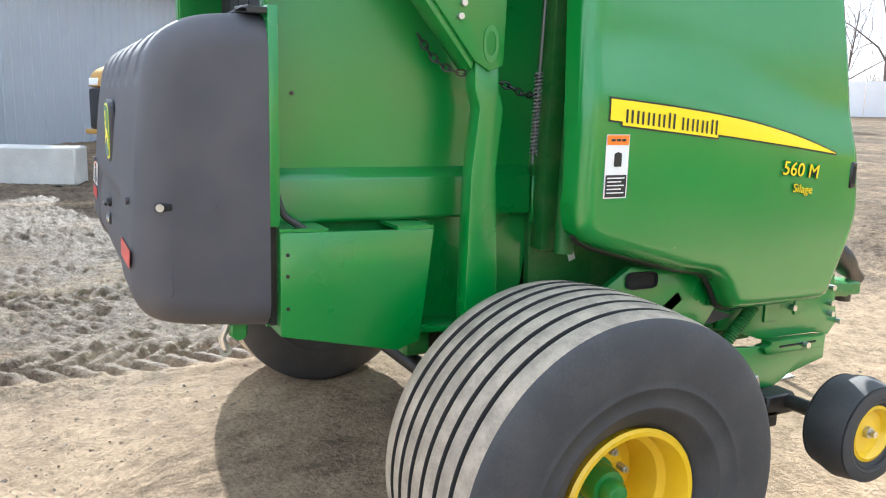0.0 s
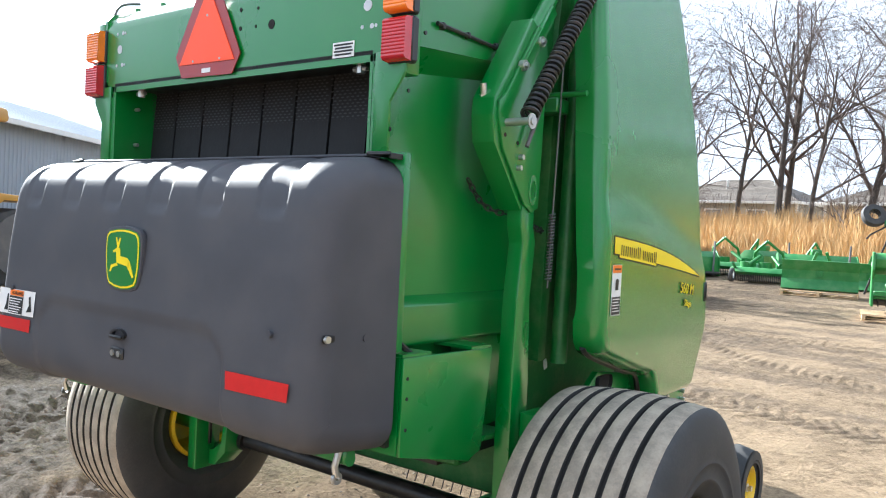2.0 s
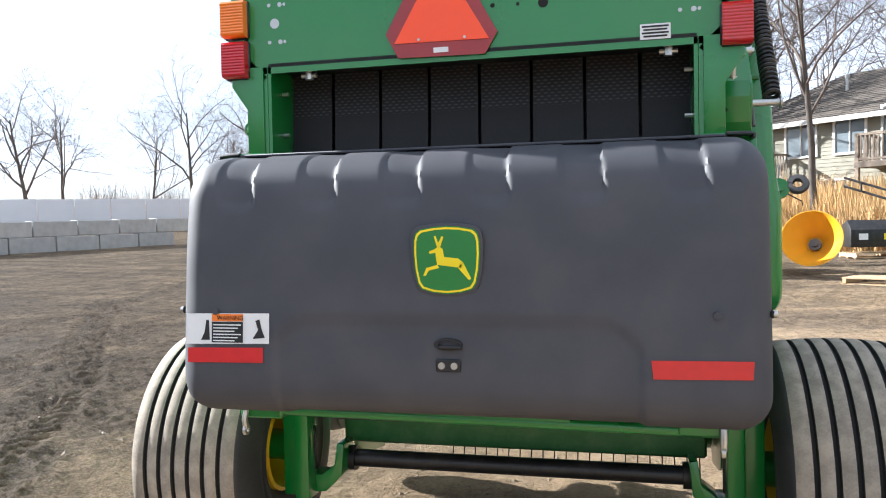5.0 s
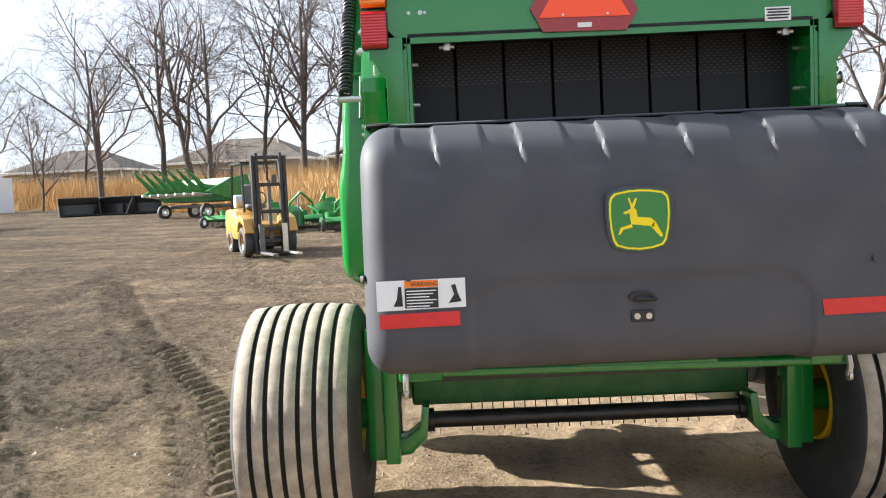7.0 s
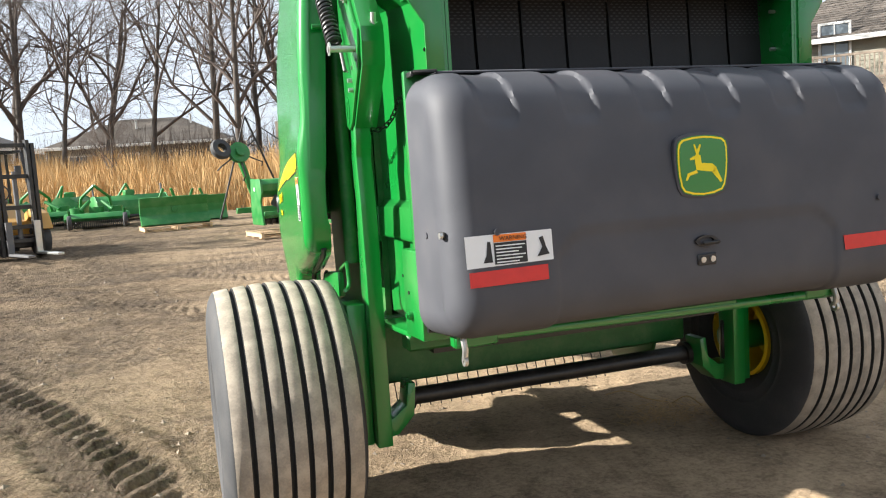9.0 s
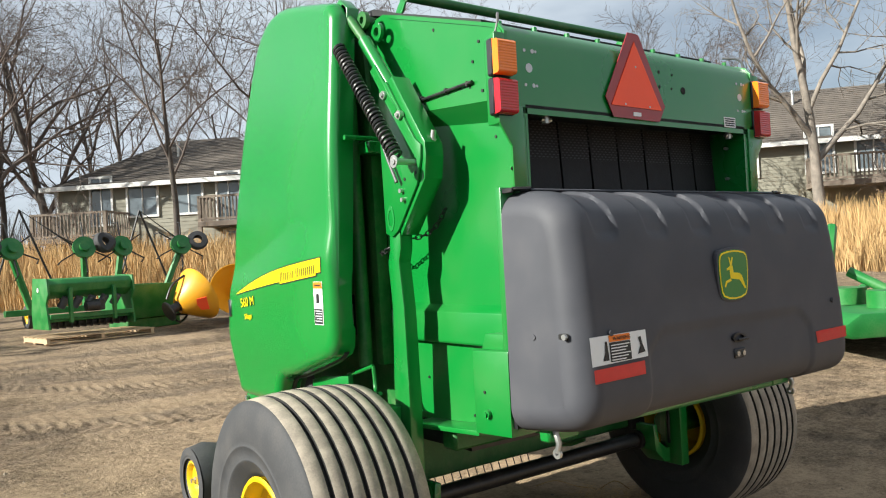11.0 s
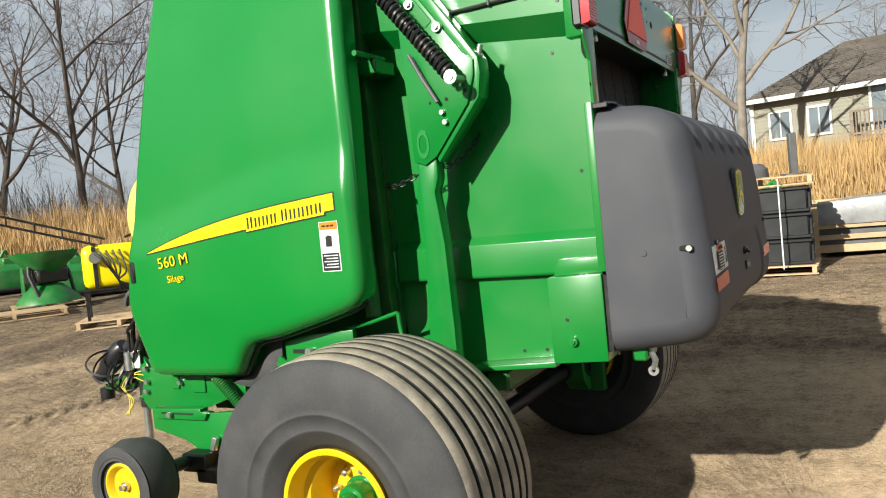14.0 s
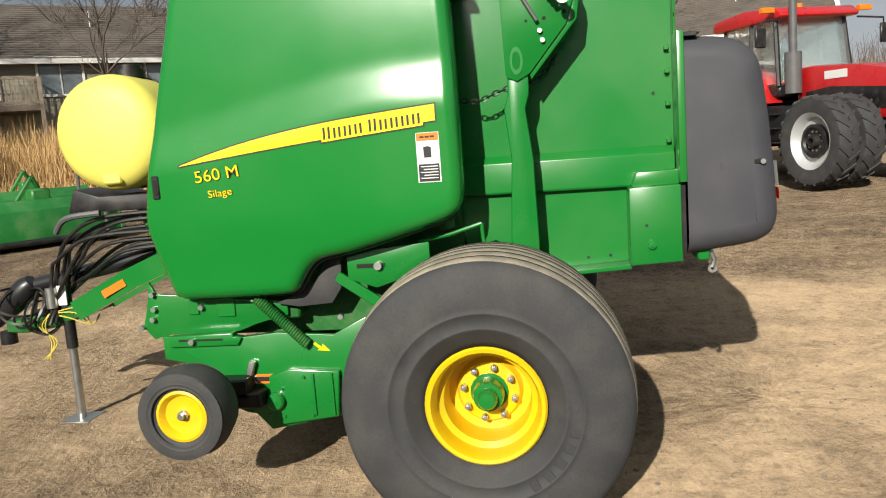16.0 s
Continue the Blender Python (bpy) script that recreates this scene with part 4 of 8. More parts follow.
def tyre_part(bm, c, R, half, bead, ribs=7, n=96):
    """A ribbed implement tyre about the x axis: tread, then walls."""
    prof = []
    tread = half * 0.86
    edge = R - 0.018
    wall = [(bead, 0.70 * half), (bead + 0.012, 0.78 * half), (bead + 0.035, 0.86 * half), (bead + (R - bead) * 0.22, 0.945 * half), (bead + (R - bead) * 0.24, 0.968 * half), (bead + (R - bead) * 0.255, 0.968 * half), (bead + (R - bead) * 0.27, 0.958 * half), (bead + (R - bead) * 0.40, 0.990 * half), (bead + (R - bead) * 0.41, 1.002 * half), (bead + (R - bead) * 0.425, 1.002 * half), (bead + (R - bead) * 0.435, 0.994 * half), (bead + (R - bead) * 0.48, half), (bead + (R - bead) * 0.66, 0.985 * half),
            (bead + (R - bead) * 0.82, 0.945 * half), (edge - 0.02, 0.905 * half), (edge, tread)]
    prof += [(r, -a) for r, a in wall]
    step_w = 2 * tread / ribs
    for k in range(ribs):
        a0, a1 = -tread + k * step_w, -tread + (k + 1) * step_w
        g = 0.011
        def rad(a):
            return R - 0.018 * (a / tread) ** 2
        if k:
            prof += [(rad(a0) - 0.016, a0 + g * 0.5), (rad(a0) - 0.002, a0 + g * 0.72), (rad(a0), a0 + g)]
        prof += [(rad((a0 + a1) / 2), (a0 + a1) / 2)]
        if k < ribs - 1:
            prof += [(rad(a1), a1 - g), (rad(a1) - 0.002, a1 - g * 0.72), (rad(a1) - 0.016, a1 - g * 0.5)]
    prof += [(r, a) for r, a in reversed(wall)]
    lathe(bm, prof, c, n, closed=True)
    return tread


def make_wheel(s, c, R, half, rim_r, big=True):
    wheel = new("wheel" if big else "gauge_wheel")
    wheel.parent = baler
    bm = B()
    tread = tyre_part(bm, c, R, half, rim_r, 7 if big else 1, 120 if big else 48)
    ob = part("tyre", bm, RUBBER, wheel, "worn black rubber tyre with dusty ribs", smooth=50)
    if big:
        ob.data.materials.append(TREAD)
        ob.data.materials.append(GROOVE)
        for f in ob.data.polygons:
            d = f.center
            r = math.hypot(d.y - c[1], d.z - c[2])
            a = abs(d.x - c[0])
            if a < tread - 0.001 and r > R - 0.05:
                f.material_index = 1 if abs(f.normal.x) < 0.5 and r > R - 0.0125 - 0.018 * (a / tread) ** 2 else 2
    # rim: deep dish with rolled flange
    o = s
    h = half
    bm = B()
    if big:
        pr = [(rim_r + 0.004, 0.80 * h), (rim_r + 0.012, 0.84 * h), (rim_r + 0.004, 0.87 * h), (rim_r - 0.010, 0.86 * h), (rim_r - 0.020, 0.78 * h), (rim_r - 0.026, 0.60 * h), (rim_r - 0.048, 0.55 * h),
              (rim_r - 0.055, 0.28 * h), (rim_r - 0.055, 0.14 * h), (rim_r - 0.085, 0.12 * h), (rim_r - 0.10, 0.22 * h), (0.055, 0.24 * h), (0.055, 0.16 * h), (rim_r - 0.05, -0.02 * h), (rim_r - 0.03, -0.6 * h), (rim_r - 0.012, -0.86 * h), (rim_r + 0.006, -0.84 * h)]
    else:
        pr = [(rim_r + 0.002, 0.72 * h), (rim_r + 0.008, 0.78 * h), (rim_r - 0.004, 0.82 * h), (rim_r - 0.014, 0.70 * h), (rim_r - 0.022, 0.52 * h), (rim_r - 0.05, 0.46 * h), (0.03, 0.5 * h), (0.02, 0.5 * h), (0.02, 0.3 * h), (rim_r - 0.01, -0.8 * h)]
    lathe(bm, [(r, o * a) for r, a in pr], c, 64, closed=True)
    rim = part("rim", bm, YELLOW, wheel, "yellow steel rim", smooth=35)
    if big:
        bm = B()
        lathe(bm, [(0.062, 0.10 * h * o), (0.062, 0.42 * h * o), (0.056, 0.50 * h * o), (0.040, 0.505 * h * o), (0.038, 0.62 * h * o), (0.030, 0.66 * h * o), (0.0, 0.67 * h * o)], c, 32)
        part("hub", bm, GREEN, wheel, "green hub cap")
        for k in range(8):
            a = 2 * math.pi * (k + 0.3) / 8
            y, z = c[1] + 0.102 * math.cos(a), c[2] + 0.102 * math.sin(a)
            bm = B()
            rod(bm, (c[0] + o * 0.22 * h, y, z), (c[0] + o * 0.34 * h, y, z), 0.013, n=6)
            rod(bm, (c[0] + o * 0.34 * h, y, z), (c[0] + o * 0.37 * h, y, z), 0.007, n=8)
            part("wheel_nut", bm, STEEL, rim)
        # moulded lettering on the wall as plain raised bars
        for k in range(5):
            a = radians((196 if s < 0 else -16) + (11 * k if s < 0 else -11 * k))
            rr = rim_r + (R - rim_r) * 0.36
            xx = c[0] + o * (half * 0.985)
            bm = B()
            box(bm, (xx, c[1] - s * 0 + rr * math.cos(a), c[2] + rr * math.sin(a)), (0.006, 0.034, 0.046), (math.degrees(a) + 90, 0, 0), 0.002)
            part("moulded_bar", bm, RUBBER, ob)
    else:
        bm = B()
        rod(bm, (c[0] - o * h * 1.6, c[1], c[2]), (c[0] + o * h * 0.7, c[1], c[2]), 0.022, n=16)
        rod(bm, (c[0] + o * h * 0.6, c[1], c[2]), (c[0] + o * h * 0.92, c[1], c[2]), 0.014, n=6)
        part("axle_bolt", bm, STEEL, rim)
    return wheel


for s in (-1, 1):
    make_wheel(s, (s * 1.385, 1.43, 0.5), 0.568, 0.292, 0.218)
    make_wheel(s, (s * 1.40, 2.725, 0.428), 0.204, 0.092, 0.104, big=False)

# pickup and front frame
for s in (-1, 1):
    pk = new("pickup_side")
    pk.parent = baler
    bm = B()
    prism(bm, [(2.02, 0.72), (2.18, 0.64), (2.45, 0.66), (2.66, 0.64), (3.02, 0.66), (3.02, 0.55), (2.80, 0.50), (2.62, 0.40), (2.60, 0.28), (2.52, 0.19), (2.18, 0.25), (2.06, 0.30), (1.95, 0.55)], "x", s * 0.985, s * 1.01, 0.004)
    part("side_plate", bm, GREEN, pk)
    bm = B()
    prism(bm, [(2.50, 0.22), (2.18, 0.26), (2.16, 0.475), (2.40, 0.49), (2.50, 0.46)], "x", s * 1.01, s * 1.045, 0.006)
    part("gear_cover", bm, GREEN, pk)
    for y, z in ((2.20, 0.45), (2.33, 0.455), (2.20, 0.30), (2.30, 0.27), (2.44, 0.27), (2.44, 0.40)):
        bm = B()
        rod(bm, (s * 1.04, y, z), (s * 1.055, y, z), 0.008, n=6)
        part("bolt", bm, GREEN, pk)
    bm = B()
    lathe(bm, [(0.042, s * 1.04), (0.042, s * 1.07), (0.034, s * 1.08), (0.0, s * 1.085)], (0, 2.47, 0.345), 20)
    part("bearing_cap", bm, GREEN, pk)
    bm = B()
    for y in (2.285, 2.195):
        box(bm, (s * 1.05, y, 0.37), (0.012, 0.010, 0.20), bev=0.002)
    part("ribs", bm, GREEN, pk)
    # upper plate with slot
    bm = B()
    prism(bm, [(3.13, 0.70), (3.08, 0.64), (2.99, 0.66), (2.65, 0.665), (2.55, 0.70), (2.40, 0.735), (2.40, 0.80), (3.05, 0.86), (3.08, 0.92), (3.10, 0.80)], "x", s * 0.955, s * 0.975, 0.003)
    part("upper_plate", bm, GREEN, pk)
    bm = B()
    prism(bm, [(2.98, 0.61), (2.64, 0.612), (2.62, 0.645), (2.66, 0.652), (2.66, 0.668), (2.98, 0.66)], "x", s * 0.975, s * 1.03, 0.003)
    part("slotted_bar", bm, GREEN, pk)
    bm = B()
    box(bm, (s * 1.0315, 2.82, 0.642), (0.004, 0.22, 0.008))
    part("slot", bm, GROOVE, pk)
    bm = B()
    rod(bm, (s * 1.02, 2.86, 0.637), (s * 1.055, 2.86, 0.637), 0.014, n=8)
    part("slot_bolt", bm, STEEL, pk)
    for y, z in ((3.06, 0.86), (3.06, 0.79), (3.07, 0.74), (2.82, 0.79), (3.13, 0.70)):
        bm = B()
        rod(bm, (s * 0.97, y, z), (s * 1.0, y, z), 0.013, n=8)
        part("bolt", bm, STEEL, pk)
    bm = B()
    box(bm, (s * 0.97, 2.70, 0.79), (0.03, 0.09, 0.10), bev=0.003)
    part("tab", bm, GREEN, pk)
    bm = B()
    box(bm, (s * 0.97, 2.86, 0.80), (0.03, 0.05, 0.09), bev=0.003)
    part("tab", bm, GREEN, pk)
    # flotation spring
    bm = B()
    coil(bm, (s * 1.03, 2.53, 0.835), (s * 1.03, 2.30, 0.605), 0.022, 0.006, 26, 10, 5)
    part("float_spring", bm, DKGREEN, pk, "green coil spring")
    # rubber flap in the wheel arch and slotted bracket behind it
    bm = B()
    prism(bm, [(2.44, 0.80), (2.33, 0.78), (2.17, 0.79), (2.12, 0.86), (2.11, 1.02), (2.17, 1.0), (2.24, 0.90), (2.33, 0.835)], "x", s * 1.00, s * 1.015, 0.003)
    part("rubber_flap", bm, RUBBER, pk)
    if s < 0:
        bm = B()
        prism(bm, [(2.08, 1.00), (2.08, 0.90), (1.95, 0.855), (1.70, 0.93), (1.70, 1.05), (1.95, 1.03)], "x", s * 1.0, s * 1.03, 0.003)
        part("pivot_plate", bm, GREEN, pk)
        bm = B()
        box(bm, (s * 1.0315, 1.97, 0.957), (0.004, 0.13, 0.018))
        part("slot", bm, GROOVE, pk)
        bm = B()
        rod(bm, (s * 1.03, 1.935, 0.957), (s * 1.055, 1.935, 0.957), 0.018, n=12)
        part("slot_bolt", bm, STEEL, pk)
    else:
        bm = B()
        prism(bm, [(1.66, 0.90), (1.88, 1.04), (2.20, 1.0), (2.32, 0.85), (2.24, 0.74), (1.70, 0.72)], "x", 1.0, 1.03, 0.004)
        part("pivot_plate", bm, GREEN, pk)
    bm = B()
    box(bm, (s * 1.02, 1.97, 0.80), (0.02, 0.40, 0.05), (35, 0, 0), 0.004)
    part("link", bm, GREEN, pk)
    bm = B()
    rod(bm, (s * 1.02, 2.13, 0.73), (s * 1.045, 2.13, 0.73), 0.013, n=8)
    part("bolt", bm, STEEL, pk)
    if s > 0:
        bm = B()
        box(bm, (1.0325, 1.93, 0.99), (0.012, 0.14, 0.062), bev=0.02, seg=2)
        part("grip_hole", bm, GROOVE, pk, "black oval hand hole")
    # gauge wheel arm, dark pocket, caution tag
    bm = B()
    tube(bm, [(s * 1.0, 2.70, 0.428), (s * 1.34, 2.725, 0.428)], 0.032, 12)
    box(bm, (s * 1.06, 2.66, 0.42), (0.10, 0.16, 0.09), bev=0.008)
    part("gauge_arm", bm, BLACK, pk)
    bm = B()
    box(bm, (s * 1.06, 2.585, 0.365), (0.10, 0.13, 0.075), bev=0.008)
    part("bracket_block", bm, BLACK, pk)
    bm = B()
    box(bm, (s * 1.012, 2.535, 0.44), (0.004, 0.125, 0.045))
    tag = part("caution_label", bm, ORANGE, pk, "orange and white caution label")
    bm = B()
    box(bm, (s * 1.015, 2.535, 0.44), (0.003, 0.085, 0.022))
    part("text_bar", bm, INK, tag)
    bm = B()
    box(bm, (s * 1.015, 2.585, 0.44), (0.003, 0.028, 0.036))
    part("label_panel", bm, WHITE, tag)
    bm = B()
    prism(bm, [(2.20, 0.565), (2.235, 0.60), (2.24, 0.585), (2.27, 0.61), (2.28, 0.60), (2.25, 0.575), (2.265, 0.57)], "x", s * 1.011, s * 1.0135)
    part("arrow_mark", bm, DECALY, pk, "small yellow arrow")
    bm = B()
    box(bm, (s * 1.03, 2.585, 0.50), (0.03, 0.03, 0.07), (20, 0, 0), 0.004)
    part("pin_clip", bm, STEEL, pk)
bm = B()
rod(bm, (-0.98, 2.60, 0.42), (0.98, 2.60, 0.42), 0.16, n=24)
part("pickup_drum", bm, DKGREEN, baler)
bm = B()
box(bm, (0, 2.6, 0.74), (1.9, 0.5, 0.06), bev=0.01)
part("windguard", bm, DKGREEN, baler)

# tongue, jack, drive shaft, hoses
for s in (-1, 1):
    bm = B()
    tube(bm, [(s * 0.24, 2.95, 1.08), (s * 0.20, 3.59, 0.83), (s * 0.17, 3.98, 0.645)], 0.085, 4)
    part("tongue_beam", bm, GREEN, baler)
bm = B()
for s in (-1, 1):
    tube(bm, [(s * 0.17, 3.94, 0.655), (s * 0.10, 4.20, 0.57), (s * 0.06, 4.45, 0.53)], 0.05, 6)
box(bm, (0, 4.45, 0.53), (0.16, 0.24, 0.08), bev=0.01)
box(bm, (0, 4.0, 0.64), (0.36, 0.06, 0.10), bev=0.01)
part("hitch", bm, DKGREEN, baler)
bm = B()
box(bm, (-0.262, 3.70, 0.775), (0.004, 0.16, 0.045), (-25, 0, 0))
part("tongue_label", bm, ORANGE, baler)
bm = B()
rod(bm, (-0.13, 4.10, -0.04), (-0.13, 4.10, 0.45), 0.025, n=14)
jack = part("jack", bm, STEEL, baler, "zinc parking jack on a foot plate")
bm = B()
rod(bm, (-0.13, 4.10, 0.40), (-0.13, 4.10, 0.86), 0.034, n=14)
part("jack_sleeve", bm, BLACK, jack)
bm = B()
box(bm, (-0.13, 4.10, -0.05), (0.19, 0.19, 0.016), bev=0.003)
part("jack_foot", bm, STEEL, jack)
bm = B()
box(bm, (-0.165, 4.10, 0.73), (0.01, 0.06, 0.12), bev=0.002)
part("jack_label", bm, WHITE, jack)
bm = B()
rod(bm, (0.0, 3.3, 0.98), (-0.02, 4.35, 0.78), 0.048, n=18)
pto = part("drive_shaft", bm, DKPLAST, baler, "black guarded drive shaft")
bm = B()
lathe(bm, [(0.05, -0.16), (0.072, -0.12), (0.078, 0.0), (0.07, 0.08), (0.055, 0.12), (0.05, 0.22)], (0, 0, 0), 20)
bmesh.ops.transform(bm, matrix=Matrix.Translation((-0.03, 4.50, 0.70)) @ M3((0, 0, 90)) @ M3((0, 40, 0)), verts=bm.verts[:])
part("shaft_bell", bm, DKPLAST, pto)
bm = B()
rod(bm, (-0.05, 4.58, 0.50), (-0.05, 4.58, 0.42), 0.05, n=14)
part("shaft_end", bm, BLACK, pto)
random.seed(5)
for k in range(13):
    bm = B()
    a, b, c = random.uniform(-.12, .05), random.uniform(-.1, .12), random.uniform(-.1, .1)
    tube(bm, curve_pts([(-0.15 + a, 3.35, 1.10 + b), (-0.18 + a, 3.7 + c, 1.08 + b), (-0.14 + a, 3.95 + c, 0.95 + b), (-0.08 + a, 4.12, 0.80 + c), (-0.14 + b, 4.18 + c * .5, 0.62 + b * .5), (-0.05, 4.3 + c, 0.62)], 5), 0.0115, 7)
    part("hydraulic_hose", bm, BLACK, baler)
for k in range(7):
    bm = B()
    lathe(bm, [(0.085 + 0.01 * k, -0.008), (0.097 + 0.01 * k, 0), (0.085 + 0.01 * k, 0.008)], (0, 0, 0), 22, "x", closed=True)
    bmesh.ops.transform(bm, matrix=Matrix.Translation((-0.15, 4.22 + 0.03 * k, 0.58 + 0.02 * k)) @ M3((10 * k, 25 - 14 * k, 40 * k)), verts=bm.verts[:])
    part("hose_loop", bm, BLACK, baler)
bm = B()
for k in range(3):
    tube(bm, curve_pts([(-0.16, 4.20, 0.62), (-0.19, 4.22 + .02 * k, 0.55), (-0.18, 4.20 - .02 * k, 0.45), (-0.17, 4.23 + .02 * k, 0.34)], 5), 0.005, 5)
    tube(bm, curve_pts([(-0.16, 4.20, 0.62), (-0.20, 4.05 - .04 * k, 0.60 + .03 * k), (-0.18, 3.92, 0.55), (-0.12, 3.9, 0.60)], 5), 0.004, 5)
part("twine", bm, TWINE, baler, "knotted yellow twine")


# front cover sheets between the shields
bm = B()
prism(bm, [(1.90, 2.86), (2.30, 2.90), (2.55, 2.70), (2.72, 2.10), (2.84, 1.30), (2.82, 1.30), (2.70, 2.08), (2.53, 2.68), (2.29, 2.88), (1.90, 2.84)], "x", -0.98, 0.98)
part("front_cover", bm, GREEN, baler)
# additive tank over the tongue
bm = B()
lathe(bm, [(0.0, -0.30), (0.18, -0.295), (0.27, -0.275), (0.315, -0.235), (0.328, -0.18), (0.326, 0.0), (0.328, 0.18), (0.315, 0.235), (0.27, 0.275), (0.18, 0.295), (0.0, 0.30)], (-0.02, 3.61, 1.665), 56)
ptank = part("additive_tank", bm, TANK, baler, "pale yellow round plastic tank")
bm = B()
rod(bm, (0.0, 3.58, 1.98), (0.0, 3.58, 2.03), 0.09, n=20)
rod(bm, (0.0, 3.58, 2.03), (0.0, 3.58, 2.055), 0.07, n=12)
part("tank_lid", bm, BLACK, ptank)
bm = B()
box(bm, (-0.275, 3.60, 1.43), (0.06, 0.12, 0.11), bev=0.012)
part("tank_boss", bm, TANK, ptank)
bm = B()
lathe(bm, [(0.325, -0.02), (0.334, -0.02), (0.334, 0.02), (0.325, 0.02)], (0.08, 3.61, 1.665), 48, closed=True)
part("tank_strap", bm, BLACK, ptank)
bm = B()
prism(bm, [(3.25, 1.22), (3.95, 1.22), (3.90, 1.36), (3.75, 1.31), (3.45, 1.31), (3.30, 1.36)], "x", -0.22, 0.32, 0.01)
part("tank_cradle", bm, BLACK, ptank)
for x in (-0.12, 0.22):
    bm = B()
    tube(bm, [(x, 3.55, 1.25), (x, 3.45, 0.95), (x, 3.30, 0.76)], 0.03, 6)
    part("cradle_leg", bm, GREEN, ptank)
bm = B()
tube(bm, curve_pts([(-0.30, 3.70, 1.22), (-0.32, 3.90, 1.20), (-0.28, 4.0, 1.12)], 5), 0.018, 8)
part("tank_hose", bm, GREY, ptank)
bm = B()
rod(bm, (-0.18, 4.16, 0.66), (-0.18, 4.16, 0.78), 0.032, n=12)
part("coupler", bm, STEEL, baler)

# ---- the yard ----
# wheel tracks: way points, half width, pitch of the lug prints, depth
TRACKS = (
    (((-6.6, 11.5), (-4.85, 7.6), (-3.75, 5.6), (-2.95, 4.2), (-2.55, 3.3), (-2.15, 2.2), (-1.95, 0.8), (-2.0, -1.5), (-2.5, -6.0)), 0.26, 0.19, 0.058),
    (((-9.0, 10.5), (-6.9, 7.4), (-5.4, 5.2), (-4.5, 3.7), (-3.9, 2.2), (-3.6, 0.4), (-3.7, -2.5), (-4.4, -7.0)), 0.26, 0.19, 0.058),
    (((-7.6, 14.0), (-6.6, 9.0), (-6.2, 4.0), (-6.5, -1.0), (-7.0, -5.0)), 0.25, 0.17, 0.040),
    (((-9.3, 14.0), (-8.3, 9.0), (-7.9, 4.0), (-8.2, -1.0), (-8.7, -5.0)), 0.25, 0.17, 0.040),
    (((-5.2, 15.0), (-3.6, 10.0), (-1.2, 7.2), (2.5, 6.3), (7.0, 6.6), (12.0, 7.4)), 0.24, 0.17, 0.022),
    (((-4.2, 16.5), (-2.2, 11.4), (0.2, 8.9), (3.4, 8.1), (7.0, 8.4), (12.0, 9.3)), 0.24, 0.17, 0.022),
    (((-9.0, 12.6), (-4.5, 11.4), (0.5, 11.6), (5.0, 12.4), (10.0, 13.6)), 0.22, 0.16, 0.020),
    (((2.9, -7.0), (3.4, -3.0), (4.3, 1.0), (5.2, 5.0), (6.4, 10.0)), 0.24, 0.17, 0.022),
    (((4.7, -7.0), (5.2, -3.0), (6.1, 1.0), (7.0, 5.0), (8.2, 10.0)), 0.24, 0.17, 0.022),
    (((-9.5, -2.3), (-5.0, -2.9), (0.0, -4.2), (6.0, -6.4)), 0.24, 0.16, 0.014),
)


def track_field():
    """Short pieces of every track with the length run so far, sorted into cells of a metre."""
    cells = {}
    for pts, w, pitch, deep in TRACKS:
        way = curve_pts([(a, b, 0) for a, b in pts], 10)
        run = 0.0
        for a, b in zip(way, way[1:]):
            d = b - a
            item = (a.x, a.y, d.x, d.y, d.length, run, w, pitch, deep)
            run += d.length
            n = int(d.length) + 1
            near = {(math.floor(a.x + d.x * k / n) + i, math.floor(a.y + d.y * k / n) + j) for k in range(n + 1) for i in (-1, 0, 1) for j in (-1, 0, 1)}
            for key in near:
                cells.setdefault(key, []).append(item)
    return cells


CELLS = track_field()


def track_marks(x, y):
    """Height of ruts with lug prints left by wheels, and how churned and darkened the dirt is there."""
    h, churn = 0.0, 0.0
    best = {}
    for ax, ay, dx, dy, ln, run, w, pitch, deep in CELLS.get((math.floor(x), math.floor(y)), ()):
        t = ((x - ax) * dx + (y - ay) * dy) / (ln * ln)
        if t < 0 or t > 1.02:
            continue
        d = ((x - ax) * dy - (y - ay) * dx) / ln
        key = (w, deep, run - run % 60, pitch)
        if abs(d) < 0.6 and (key not in best or abs(d) < abs(best[key][0])):
            best[key] = (d, run + t * ln, w, pitch, deep)
    for d, run, w, pitch, deep in best.values():
        wob = d + 0.05 * noise.noise((x * 1.3, y * 1.3, 21.0))
        worn = step(-0.65, -0.05, noise.noise((x * 0.7, y * 0.7, 3.0)))
        k = math.exp(-(wob / w) ** 8)
        lug = max(-0.6, min(0.7, 1.8 * math.sin((run + abs(d) * 0.75 * (1 if d > 0 else 0.8)) * 2 * math.pi / pitch + (0 if d > 0 else math.pi))))
        h += (k * (-0.22 + 0.70 * lug * worn) + 0.32 * math.exp(-((abs(wob) - w * 1.28) / 0.08) ** 2)) * deep
        churn = max(churn, k * (0.35 + 0.65 * worn) * min(deep / 0.045, 1.0))
    return h, churn


def warp(n, near, far, dense):
    t = np.linspace(-1, 1, n)
    return near * t * dense + np.sign(t) * (far - near * dense) * np.abs(t) ** 9


